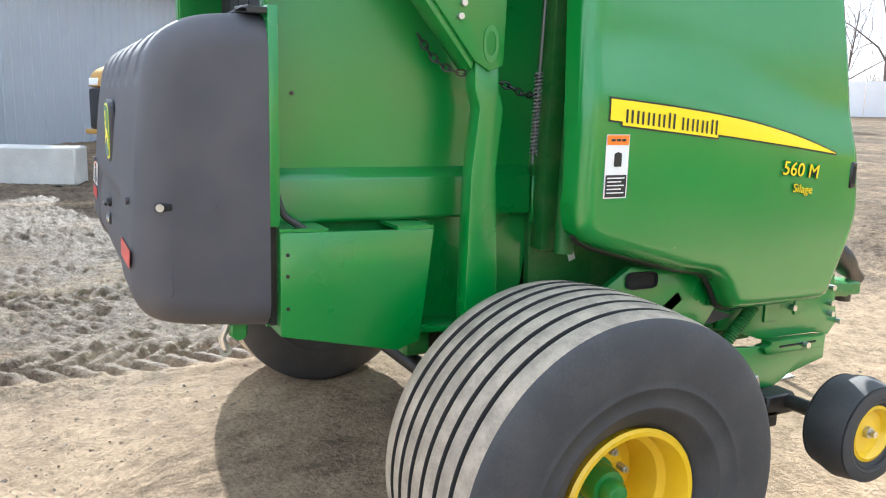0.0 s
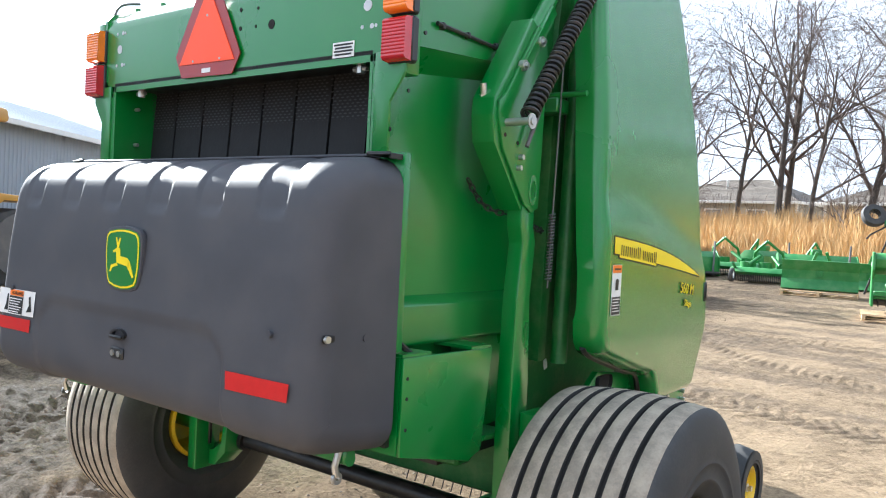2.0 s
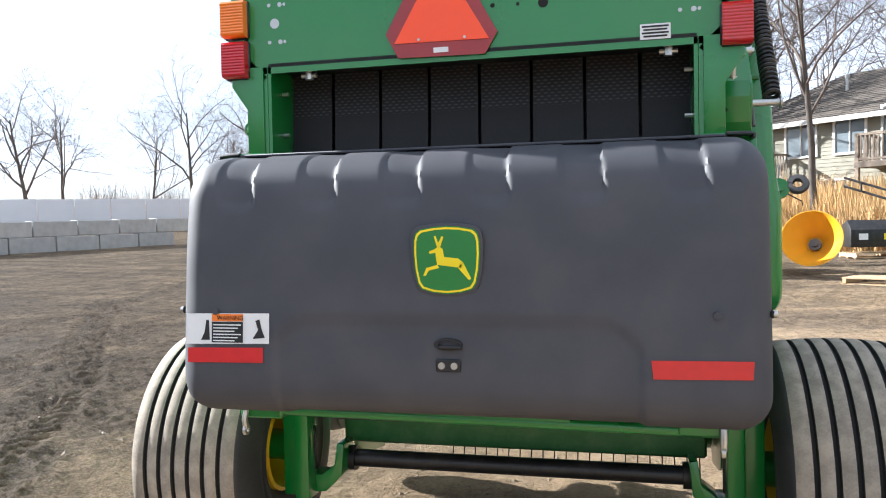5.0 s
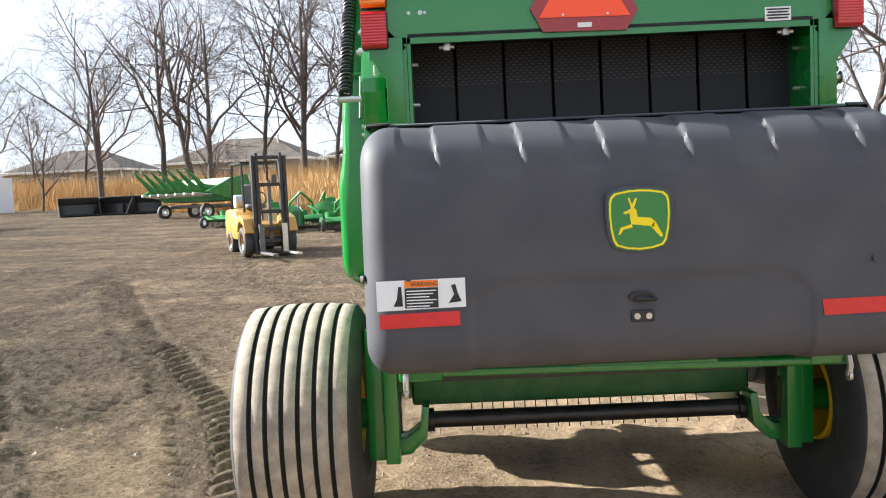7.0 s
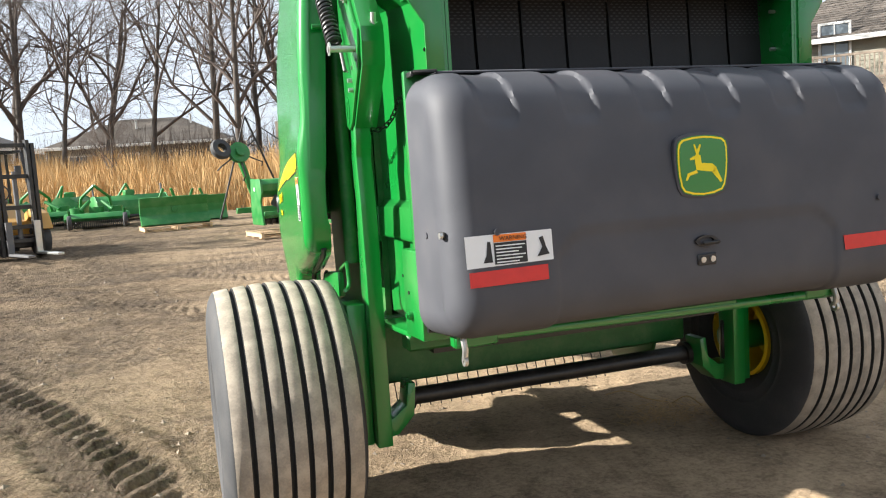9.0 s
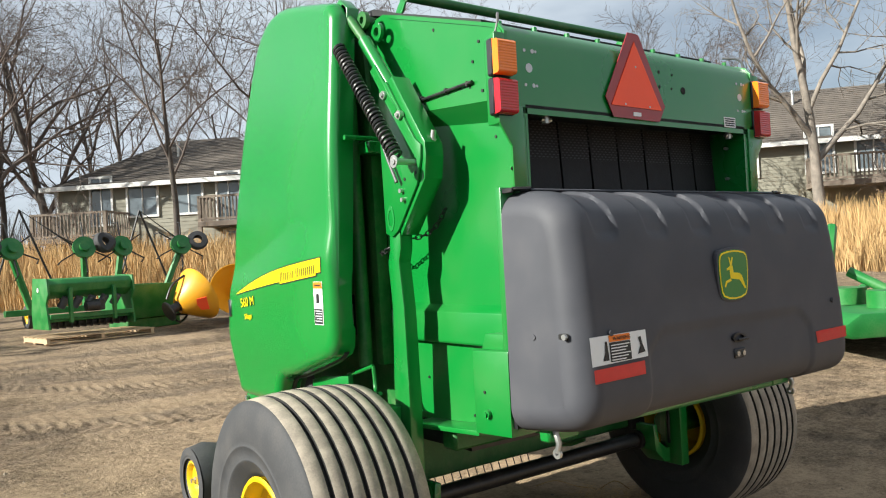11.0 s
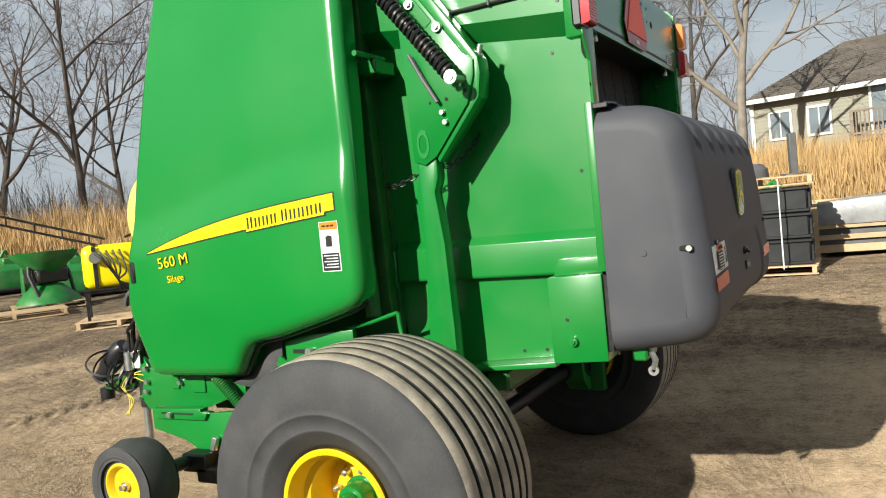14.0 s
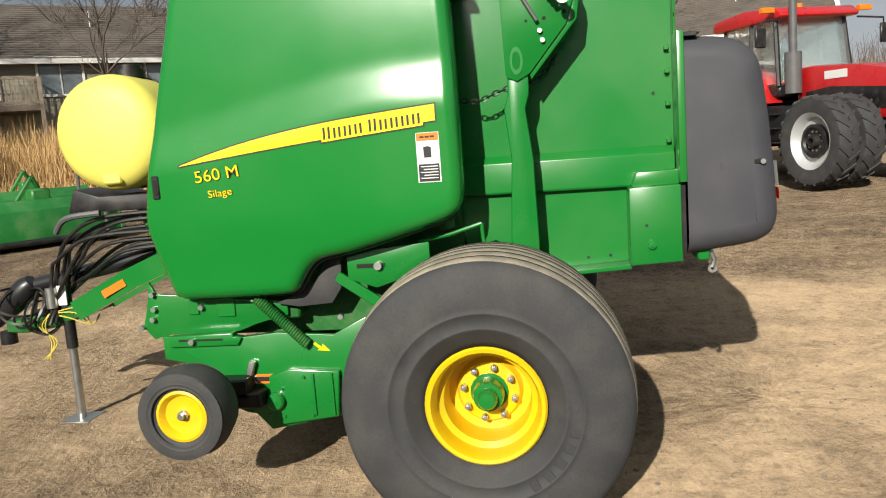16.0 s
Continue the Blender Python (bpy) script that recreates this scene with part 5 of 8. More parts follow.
def churned(x, y):
    """How far the wheels have churned the moist dirt at a place: 0 packed lane, 1 loose mud."""
    side = -1.75 - 0.30 * (y - 0.2) + 0.55 * noise.noise((x * 0.5, y * 0.5, 6.0)) + 0.22 * noise.noise((x * 2.1, y * 2.1, 16.0))
    band = step(0.0, -0.55, x - side) * step(9.5, 5.5, y)
    patch = step(0.02, 0.32, noise.noise((x * 0.42, y * 0.42, 9.0)))
    far = step(4.5, 8.0, y) * (0.15 + 0.50 * step(-0.2, 0.25, noise.noise((x * 0.22, y * 1.5, 27.0))))
    return max(far, band * (0.35 + 0.65 * step(-0.35, 0.15, noise.noise((x * 0.9, y * 0.9, 19.0)))), patch * step(-0.2, -2.5, x) * 0.45)


def ground_at(x, y):
    """Height of the dirt with its lumps and ruts, and how churned and darkened it is."""
    r = math.hypot(x, y - 1.2)
    z, churn_shade = gz(x, y), 0.0
    if r < 40:
        a = noise.noise((x * 0.35, y * 0.35, 1.0)) * 0.03
        b = noise.noise((x * 1.6, y * 1.6, 4.0))
        c = noise.noise((x * 6.0, y * 6.0, 7.0))
        d = noise.noise((x * 15.0, y * 15.0, 2.0))
        calm = step(0.3, 2.6, r)
        churn_shade = churned(x, y)
        z += calm * (a + 0.013 * b) + 0.006 * c + 0.007 * d
        if churn_shade > 0.01:
            lumps = 1 - abs(noise.noise((x * 3.9, y * 5.2, 12.0))) * 2.2
            clod = max(0.0, noise.noise((x * 12.0, y * 12.0, 31.0)) + 0.05)
            z += churn_shade * (1.0 - 0.55 * step(3.5, 8.0, y)) * (0.014 * lumps + 0.040 * clod + 0.014 * c + 0.022 * d - 0.012)
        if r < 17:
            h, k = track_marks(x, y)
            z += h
            # ruts are darkened in colour too, shade painted for contrast
            churn_shade = max(churn_shade, k)
    return z, churn_shade


def ground_z(x, y):
    return ground_at(x, y)[0]


def ground_sheet():
    gx = warp(901, 11.5, 900.0, 1.0)
    gy = warp(901, 11.5, 900.0, 1.0) + 2.0
    verts, mud_rut_shade = [], []
    for y in gy:
        for x in gx:
            z, w = ground_at(x, y)
            verts.append((x, y, z))
            mud_rut_shade.append(w)
    n, m = len(gx), len(gy)
    i = np.arange((m - 1) * (n - 1))
    a = (i // (n - 1)) * n + i % (n - 1)
    faces = np.stack([a, a + 1, a + n + 1, a + n], 1)
    me = bpy.data.meshes.new("ground")
    me.from_pydata(verts, [], faces.tolist())
    me.polygons.foreach_set("use_smooth", [True] * len(me.polygons))
    me.attributes.new("mud_rut_shade", "FLOAT", "POINT").data.foreach_set("value", mud_rut_shade)
    return me


def dirt_mat():
    m = bpy.data.materials.new("packed_dirt")
    m.use_nodes = True
    n, l = m.node_tree.nodes, m.node_tree.links
    b = n["Principled BSDF"]
    co = n.new("ShaderNodeTexCoord")
    def noise_tex(scale, detail=6.0, rough=0.6, stretch=None):
        t = n.new("ShaderNodeTexNoise")
        t.inputs["Scale"].default_value, t.inputs["Detail"].default_value, t.inputs["Roughness"].default_value = scale, detail, rough
        if stretch:
            mp = n.new("ShaderNodeMapping")
            mp.inputs["Scale"].default_value = stretch
            mp.inputs["Rotation"].default_value = (0, 0, 0.12)
            l.new(co.outputs["Object"], mp.inputs["Vector"])
            l.new(mp.outputs["Vector"], t.inputs["Vector"])
        else:
            l.new(co.outputs["Object"], t.inputs["Vector"])
        return t.outputs["Fac"]
    def ramp(fac, stops):
        r = n.new("ShaderNodeValToRGB")
        e = r.color_ramp.elements
        e[0].position, e[0].color = stops[0][0], (*stops[0][1], 1)
        e[1].position, e[1].color = stops[-1][0], (*stops[-1][1], 1)
        for p, c in stops[1:-1]:
            x = e.new(p)
            x.color = (*c, 1)
        l.new(fac, r.inputs["Fac"])
        return r.outputs["Color"]
    def mixc(f, a, c, mode="MIX"):
        x = n.new("ShaderNodeMix")
        x.data_type, x.blend_type = "RGBA", mode
        if isinstance(f, float):
            x.inputs["Factor"].default_value = f
        else:
            l.new(f, x.inputs["Factor"])
        l.new(a, x.inputs["A"])
        l.new(c, x.inputs["B"])
        return x.outputs["Result"]
    big = noise_tex(0.28, 5.0, 0.6)
    streak = noise_tex(1.0, 5.0, 0.6, (2.2, 0.35, 1.0))
    mid = noise_tex(2.6, 8.0, 0.68)
    fine = noise_tex(38.0, 5.0, 0.7)
    clod = noise_tex(10.0, 6.0, 0.7)
    base = ramp(big, [(0.34, (0.19, 0.145, 0.105)), (0.47, (0.29, 0.22, 0.15)), (0.62, (0.41, 0.305, 0.20))])
    st = ramp(streak, [(0.36, (0.20, 0.155, 0.112)), (0.60, (0.44, 0.325, 0.212))])
    c0 = mixc(0.40, base, st)
    # damp mud where wheels have churned it; ruts take its colour as painted shade
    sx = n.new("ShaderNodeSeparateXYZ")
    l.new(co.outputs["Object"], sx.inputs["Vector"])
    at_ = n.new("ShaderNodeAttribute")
    at_.attribute_name = "mud_rut_shade"
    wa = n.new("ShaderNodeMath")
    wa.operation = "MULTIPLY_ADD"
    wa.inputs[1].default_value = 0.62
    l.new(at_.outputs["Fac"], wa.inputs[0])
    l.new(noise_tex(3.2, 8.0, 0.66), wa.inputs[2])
    churn_shade = ramp(wa.outputs[0], [(0.62, (0, 0, 0)), (1.02, (0.9, 0.9, 0.9))])
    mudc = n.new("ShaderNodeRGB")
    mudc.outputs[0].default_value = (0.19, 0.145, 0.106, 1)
    # a drier, paler lane packed smooth by wheels
    dx = n.new("ShaderNodeMath")
    dx.operation = "ADD"
    dx.inputs[1].default_value = -0.7
    l.new(sx.outputs["X"], dx.inputs[0])
    ab = n.new("ShaderNodeMath")
    ab.operation = "ABSOLUTE"
    l.new(dx.outputs[0], ab.inputs[0])
    dm = n.new("ShaderNodeMapRange")
    dm.inputs["From Min"].default_value, dm.inputs["From Max"].default_value = 1.6, 4.6
    dm.inputs["To Min"].default_value, dm.inputs["To Max"].default_value = 0.16, -0.22
    l.new(ab.outputs[0], dm.inputs["Value"])
    da = n.new("ShaderNodeMath")
    da.operation = "ADD"
    l.new(dm.outputs["Result"], da.inputs[0])
    l.new(noise_tex(0.5, 6.0, 0.6), da.inputs[1])
    dry = ramp(da.outputs[0], [(0.42, (0, 0, 0)), (0.72, (0.9, 0.9, 0.9))])
    dryc = n.new("ShaderNodeRGB")
    dryc.outputs[0].default_value = (0.40, 0.295, 0.19, 1)
    c0 = mixc(dry, c0, dryc.outputs[0])
    c1 = mixc(churn_shade, c0, mudc.outputs[0])
    soft_k = n.new("ShaderNodeMath")
    soft_k.operation = "MULTIPLY_ADD"
    soft_k.inputs[1].default_value, soft_k.inputs[2].default_value = -0.45, 0.8
    l.new(dry, soft_k.inputs[0])
    soft_k = soft_k.outputs[0]
    md = ramp(mid, [(0.30, (0.50, 0.48, 0.46)), (0.52, (0.95, 0.95, 0.95)), (0.70, (1.18, 1.17, 1.15))])
    c2 = mixc(soft_k, c1, md, "MULTIPLY")
    cd = ramp(clod, [(0.34, (0.42, 0.41, 0.40)), (0.5, (1.0, 1.0, 1.0)), (0.68, (1.28, 1.27, 1.24))])
    c2 = mixc(soft_k, c2, cd, "MULTIPLY")
    fn = ramp(fine, [(0.32, (0.45, 0.44, 0.43)), (0.52, (1.05, 1.05, 1.05)), (0.72, (1.5, 1.48, 1.44))])
    c3 = mixc(soft_k, c2, fn, "MULTIPLY")
    # gravel specks
    vo = n.new("ShaderNodeTexVoronoi")
    vo.inputs["Scale"].default_value = 42.0
    l.new(co.outputs["Object"], vo.inputs["Vector"])
    sp = ramp(vo.outputs["Distance"], [(0.10, (1, 1, 1)), (0.26, (0, 0, 0))])
    gr = n.new("ShaderNodeMath")
    gr.operation = "MULTIPLY"
    l.new(sp, gr.inputs[0])
    l.new(ramp(noise_tex(0.6, 4.0), [(0.52, (0, 0, 0)), (0.66, (0.55, 0.55, 0.55))]), gr.inputs[1])
    stone = n.new("ShaderNodeRGB")
    stone.outputs[0].default_value = (0.36, 0.34, 0.31, 1)
    c4 = mixc(gr.outputs[0], c3, stone.outputs[0])
    l.new(c4, b.inputs["Base Color"])
    rr = n.new("ShaderNodeMapRange")
    rr.inputs["From Min"].default_value, rr.inputs["From Max"].default_value = 0.36, 0.56
    rr.inputs["To Min"].default_value, rr.inputs["To Max"].default_value = 0.80, 0.97
    b.inputs["Specular IOR Level"].default_value, b.inputs["Diffuse Roughness"].default_value = 0.04, 1.0
    rr.inputs["From Min"].default_value, rr.inputs["From Max"].default_value = 1.05, 0.6
    l.new(wa.outputs[0], rr.inputs["Value"])
    l.new(rr.outputs["Result"], b.inputs["Roughness"])
    h1 = n.new("ShaderNodeMath")
    h1.operation = "MULTIPLY_ADD"
    h1.inputs[1].default_value = 0.75
    l.new(clod, h1.inputs[0])
    l.new(mid, h1.inputs[2])
    hs = n.new("ShaderNodeMath")
    hs.operation = "MULTIPLY_ADD"
    hs.inputs[1].default_value = 0.42
    l.new(fine, hs.inputs[0])
    l.new(h1.outputs[0], hs.inputs[2])
    bp = n.new("ShaderNodeBump")
    bp.inputs["Strength"].default_value, bp.inputs["Distance"].default_value = 1.0, 0.17
    l.new(soft_k, bp.inputs["Strength"])
    l.new(hs.outputs[0], bp.inputs["Height"])
    l.new(bp.outputs["Normal"], b.inputs["Normal"])
    return m


DIRT = dirt_mat()
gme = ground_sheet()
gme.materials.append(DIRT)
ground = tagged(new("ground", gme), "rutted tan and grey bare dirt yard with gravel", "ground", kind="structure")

# ---- plants ----
def tree_meshes(seed, height=11.0, girth=0.2, spread=0.75, bark=None, low=0.28):
    """A bare tree: a tapered trunk, and limbs that fork down to twigs."""
    rng = random.Random(seed)
    trunk, crown = B(), B()
    out_v, out_f = [], []

    def strand(p, d, length, r, n, segs, bend, lift):
        pts, dirs = [p.copy()], []
        for i in range(segs):
            d = (d + Vector((rng.gauss(0, bend), rng.gauss(0, bend), rng.gauss(0, bend) + lift))).normalized()
            p = p + d * (length / segs)
            pts.append(p.copy())
            dirs.append(d.copy())
        up = None
        base = len(out_v)
        for i, q in enumerate(pts):
            dd = dirs[min(i, segs - 1)]
            if up is None:
                up = dd.orthogonal()
            up = (up - dd * up.dot(dd)).normalized()
            w = dd.cross(up)
            rad = r * (1 - 0.72 * i / segs)
            for j in range(n):
                a = 2 * math.pi * j / n
                out_v.append(q + rad * (math.cos(a) * up + math.sin(a) * w))
        for i in range(segs):
            for j in range(n):
                a, b = base + i * n + j, base + i * n + (j + 1) % n
                out_f.append((a, b, b + n, a + n))
        return pts, dirs

    def grow(p, d, length, r, level):
        n = (7, 5, 4, 3, 3)[level]
        segs = (7, 5, 4, 3, 2)[level]
        pts, dirs = strand(p, d, length, r, n, segs, (0.07, 0.16, 0.20, 0.22, 0.25)[level], (0.03, 0.06, 0.05, 0.04, 0.03)[level])
        if level == 4:
            return
        kids = (7, rng.randint(5, 7), rng.randint(5, 6), rng.randint(4, 5))[level]
        for k in range(kids):
            t = (low if level == 0 else 0.22) + (1 - (low if level == 0 else 0.22)) * (k + rng.random() * 0.8) / kids
            i = min(int(t * segs), segs - 1)
            q = pts[i].lerp(pts[i + 1], t * segs - i)
            dd = dirs[i]
            side = dd.orthogonal()
            side.rotate(Matrix.Rotation(rng.uniform(0, 2 * math.pi), 3, dd))
            ang = rng.uniform(0.45, 0.95) * spread / 0.75
            nd = (dd * math.cos(ang) + side * math.sin(ang)).normalized()
            grow(q, nd, length * rng.uniform(0.46, 0.72) * (1 - 0.30 * t), max(r * (1 - 0.72 * t) * rng.uniform(0.5, 0.72), 0.0062), level + 1)

    pts, dirs = strand(Vector((0, 0, -0.1)), Vector((rng.gauss(0, .04), rng.gauss(0, .04), 1)), height * 0.62, girth, 9, 8, 0.05, 0.04)
    tme = bpy.data.meshes.new("trunk")
    tme.from_pydata([tuple(v) for v in out_v], [], out_f)
    out_v.clear(), out_f.clear()
    kids = rng.randint(8, 10)
    for k in range(kids):
        t = low + (1.0 - low) * (k + 0.5) / kids
        i = min(int(t * 8), 7)
        q = pts[i].lerp(pts[i + 1], t * 8 - i)
        a = k * 2.4 + rng.uniform(-.5, .5)
        up = rng.uniform(0.55, 1.25) + t * 0.7
        nd = Vector((math.cos(a), math.sin(a), up)).normalized()
        grow(q, nd, height * rng.uniform(0.32, 0.48) * (1.08 - 0.45 * t), girth * (1 - 0.72 * t) * rng.uniform(0.55, 0.78), 1)
    cme = bpy.data.meshes.new("crown")
    cme.from_pydata([tuple(v) for v in out_v], [], out_f)
    for me, mt in ((tme, bark or BARK), (cme, bark or TWIG)):
        me.materials.append(mt)
        me.polygons.foreach_set("use_smooth", [True] * len(me.polygons))
    return tme, cme


def make_tree(meshes, label):
    t = thing("tree", label, "tree", "bare trees round the yard")
    for nm, me in zip(("trunk", "crown"), meshes):
        o = new(nm, me)
        o.parent = t
    return t


KINDS = [tree_meshes(11, 12, 0.14), tree_meshes(23, 11, 0.11, 0.65), tree_meshes(37, 13, 0.18, 0.85), tree_meshes(41, 9, 0.085, 0.6, None, 0.45), tree_meshes(59, 12, 0.17, 0.9, PALEBARK, 0.3), tree_meshes(67, 7, 0.07, 0.8, None, 0.15)]
LABELS = ["tall bare grey-brown tree with fine upright twigs", "slender bare tree with narrow crown", "broad bare tree with heavy spreading limbs", "thin young bare tree with few low branches",
          "bare tree with pale bark and long limbs", "low bare shrubby tree with many stems"]
first = {}


def plant(k, x, y, scale, turn, sink=0.0):
    m = pose(x, y, gz(x, y) - sink, 0, 0, turn)
    if k not in first:
        ob = make_tree(KINDS[k], LABELS[k])
        first[k] = ob
        ob.matrix_basis = m
        ob.scale = (scale,) * 3
    else:
        ob = copy_thing(first[k], m)
        ob.scale = (scale,) * 3
    return ob


TREES = [(0, 1.0, 30, 0.95, 200), (3, 6.3, 25.5, 1.25, 40), (3, 10.6, 26.0, 1.3, 120), (0, 16.5, 26.0, 1.0, 10), (1, 19.5, 27.5, 1.0, 80), (3, 23.0, 17.0, 0.95, 30),
         (4, 27.0, 13.5, 1.15, 0), (4, 27.5, 3.6, 1.05, 140), (1, 31.0, 20.0, 1.0, 33), (0, 38.0, 7.0, 1.1, 70), (4, 36.0, -3.0, 1.0, 210), (2, 34, 10, 0.8, 77),
         (0, -20.5, 43, 0.95, 15), (2, -16.0, 46, 1.05, 300), (0, -17.5, 45, 1.1, 100), (1, -11.5, 44, 1.2, 60), (0, -8.5, 42, 1.15, 220), (2, -5.0, 45, 1.0, 170),
         (1, -2.5, 38, 1.1, 10), (0, 0.5, 36, 1.1, 140), (2, 4.5, 36.5, 1.0, 330), (0, -30, 48, 0.85, 40), (5, -26, 47, 1.2, 0), (1, -36, 52, 0.8, 12), (2, -42, 46, 0.75, 50),
         (5, -13, 39, 0.9, 30), (5, -4, 34, 0.9, 90), (5, 4, 31, 0.7, 150), (5, 17.5, 22.5, 0.6, 20), (5, 25.5, 6.5, 0.75, 70), (5, 30, 12, 1.0, 10), (0, 10, 46, 1.1, 5), (1, 16, 44, 1.1, 200), (2, 22, 40, 1.0, 140),
         (0, -13.5, 41, 1.0, 250), (1, -6.5, 39, 1.0, 20), (2, -10, 49, 1.1, 88), (0, 3, 41, 1.0, 61), (1, 7.5, 40, 1.1, 190), (0, -23.5, 50, 0.8, 130), (1, -27, 55, 0.9, 20)]
for row in TREES:
    plant(row[0], row[1], row[2], row[3] * (1.32 if row[0] != 5 else 1.0), row[4])
rng = random.Random(77)
for k in range(16):
    az = radians(-25 + 165 * k / 15 + rng.uniform(-1.5, 1.5))
    r = rng.uniform(56, 82)
    plant(rng.choice((0, 1, 2, 0, 1, 5)), r * math.cos(az), r * math.sin(az), rng.uniform(1.0, 1.35), rng.uniform(0, 360))

# tall dry grass along the edge of the yard
EDGE = [(-52, 50), (-36, 51), (-22, 47), (-14, 38), (-8, 31.5), (0, 26.0), (6, 22.8), (10, 20.5), (15, 17.0), (19, 12.5), (21, 7.5), (21.5, 2), (21, -6), (20, -14)]
edge = curve_pts([(a, b, 0) for a, b in EDGE], 8)
rng = np.random.default_rng(3)
verts, faces = [], []
N = 125000
ids = rng.integers(0, len(edge) - 1, N)
tt = rng.random(N)
dep = rng.random(N) ** 1.25 * 8.5
hh = rng.uniform(0.9, 1.8, N)
for i in range(N):
    a, b = edge[ids[i]], edge[ids[i] + 1]
    d = (b - a).normalized()
    out = Vector((-d.y, d.x, 0))
    if out.dot(Vector((a.x, a.y - 1, 0))) < 0:
        out = -out
    p = a.lerp(b, tt[i]) + out * (dep[i] + 0.7 * noise.noise((a.x * .7 + tt[i], a.y * .7, 0)))
    clump = noise.noise((p.x * 0.8, p.y * 0.8, 5.0))
    h = hh[i] * (1.0 + 0.45 * clump) * (0.35 + 0.65 * min(dep[i] / 1.5, 1))
    th = rng.random() * 6.283
    w = 0.007 + 0.010 * rng.random()
    lx, ly = rng.normal(0, 0.16) * h, rng.normal(0, 0.16) * h
    z = gz(p.x, p.y) - 0.05 + 0.70 * step(0.0, 7.5, dep[i])
    cx, cy = math.cos(th) * w, math.sin(th) * w
    k = len(verts)
    verts += [(p.x - cx, p.y - cy, z), (p.x + cx, p.y + cy, z), (p.x + lx * .45 + cx * .9, p.y + ly * .45 + cy * .9, z + h * .62), (p.x + lx * .45 - cx * .9, p.y + ly * .45 - cy * .9, z + h * .62), (p.x + lx, p.y + ly, z + h)]
    faces += [(k, k + 1, k + 2, k + 3), (k + 3, k + 2, k + 4)]
me = bpy.data.meshes.new("tall_grass")
me.from_pydata(verts, [], faces)
me.materials.append(STRAW)
tagged(new("tall_grass", me), "tall dry golden grass standing along the yard edge", "grass", kind="stuff")
# matted bed under it
bed_v, bed_f = [], []
for i, a in enumerate(edge):
    d = (edge[min(i + 1, len(edge) - 1)] - edge[max(i - 1, 0)]).normalized()
    out = Vector((-d.y, d.x, 0))
    if out.dot(Vector((a.x, a.y - 1, 0))) < 0:
        out = -out
    for w, lift in ((0.2, -0.05), (0.8, 0.10), (2, 0.28), (4, 0.48), (7, 0.70), (12, 0.85), (22, 0.7)):
        p = a + out * (w + 0.5 * noise.noise((a.x, a.y, w)))
        bed_v.append((p.x, p.y, gz(p.x, p.y) + lift + 0.08 * noise.noise((p.x, p.y, 2))))
for i in range(len(edge) - 1):
    for j in range(6):
        k = i * 7 + j
        bed_f.append((k, k + 1, k + 8, k + 7))
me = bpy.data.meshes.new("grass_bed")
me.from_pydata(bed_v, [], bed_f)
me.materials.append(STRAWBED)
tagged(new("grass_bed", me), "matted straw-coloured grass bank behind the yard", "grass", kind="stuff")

# brushwood behind the grass
rng = np.random.default_rng(21)
bv, bf = [], []
for i in range(16000):
    k = rng.integers(0, len(edge) - 1)
    a, b = edge[k], edge[k + 1]
    d = (b - a).normalized()
    out = Vector((-d.y, d.x, 0))
    if out.dot(Vector((a.x, a.y - 1, 0))) < 0:
        out = -out
    p = a.lerp(b, rng.random()) + out * rng.uniform(9, 24)
    if noise.noise((p.x * 0.25, p.y * 0.25, 3.0)) < -0.05:
        continue
    if min(math.hypot(p.x - hx, p.y - hy) for hx, hy in ((7, 33), (10, 31), (13, 33), (10, 37), (24, 23), (27, 20), (30, 16), (29, 24), (33, 0), (32, -6), (35, 5))) < 4.5:
        continue
    h = rng.uniform(1.0, 3.6)
    lean = rng.normal(0, 0.22, 2) * h
    z = gz(p.x, p.y) + 0.3
    w = 0.012 + 0.01 * rng.random()
    n0 = len(bv)
    for f, ww in ((0, w), (.5, w * .8), (1, w * .4)):
        for t in (0, 2.1, 4.2):
            bv.append((p.x + lean[0] * f * f + ww * math.cos(t), p.y + lean[1] * f * f + ww * math.sin(t), z + h * f))
    for j in (0, 3):
        for t in range(3):
            bf.append((n0 + j + t, n0 + j + (t + 1) % 3, n0 + j + 3 + (t + 1) % 3, n0 + j + 3 + t))
me = bpy.data.meshes.new("brushwood")
me.from_pydata(bv, [], bf)
me.materials.append(TWIG)
tagged(new("brushwood", me), "thicket of bare brown stems behind the grass", "brush", kind="stuff")

# loose clods and stones on the dirt
rng = np.random.default_rng(9)
cl_v, cl_f = [], []
for i in range(9000):
    az, r = rng.random() * 6.283, 1.0 + 15 * rng.random() ** 1.3
    x, y = r * math.cos(az), 1.2 + r * math.sin(az)
    if noise.noise((x * 0.55, y * 0.55, 8.0)) < 0.02 and rng.random() < 0.75:
        continue
    s = 0.004 + (0.034 if x < -1.8 else 0.014) * rng.random() ** 4
    k = len(cl_v)
    z = ground_z(x, y) - 0.3 * s
    for a, b, c in ((1, 0, 0), (-1, 0, 0), (0, 1, 0), (0, -1, 0), (0, 0, .75), (0, 0, -.75)):
        q = 0.7 + 0.6 * rng.random()
        cl_v.append((x + s * a * q + s * .3 * rng.normal(), y + s * b * q + s * .3 * rng.normal(), z + s * c * q + 0.003))
    for f in ((0, 2, 4), (2, 1, 4), (1, 3, 4), (3, 0, 4), (2, 0, 5), (1, 2, 5), (3, 1, 5), (0, 3, 5)):
        cl_f.append(tuple(k + j for j in f))
me = bpy.data.meshes.new("clods")
me.from_pydata(cl_v, [], cl_f)
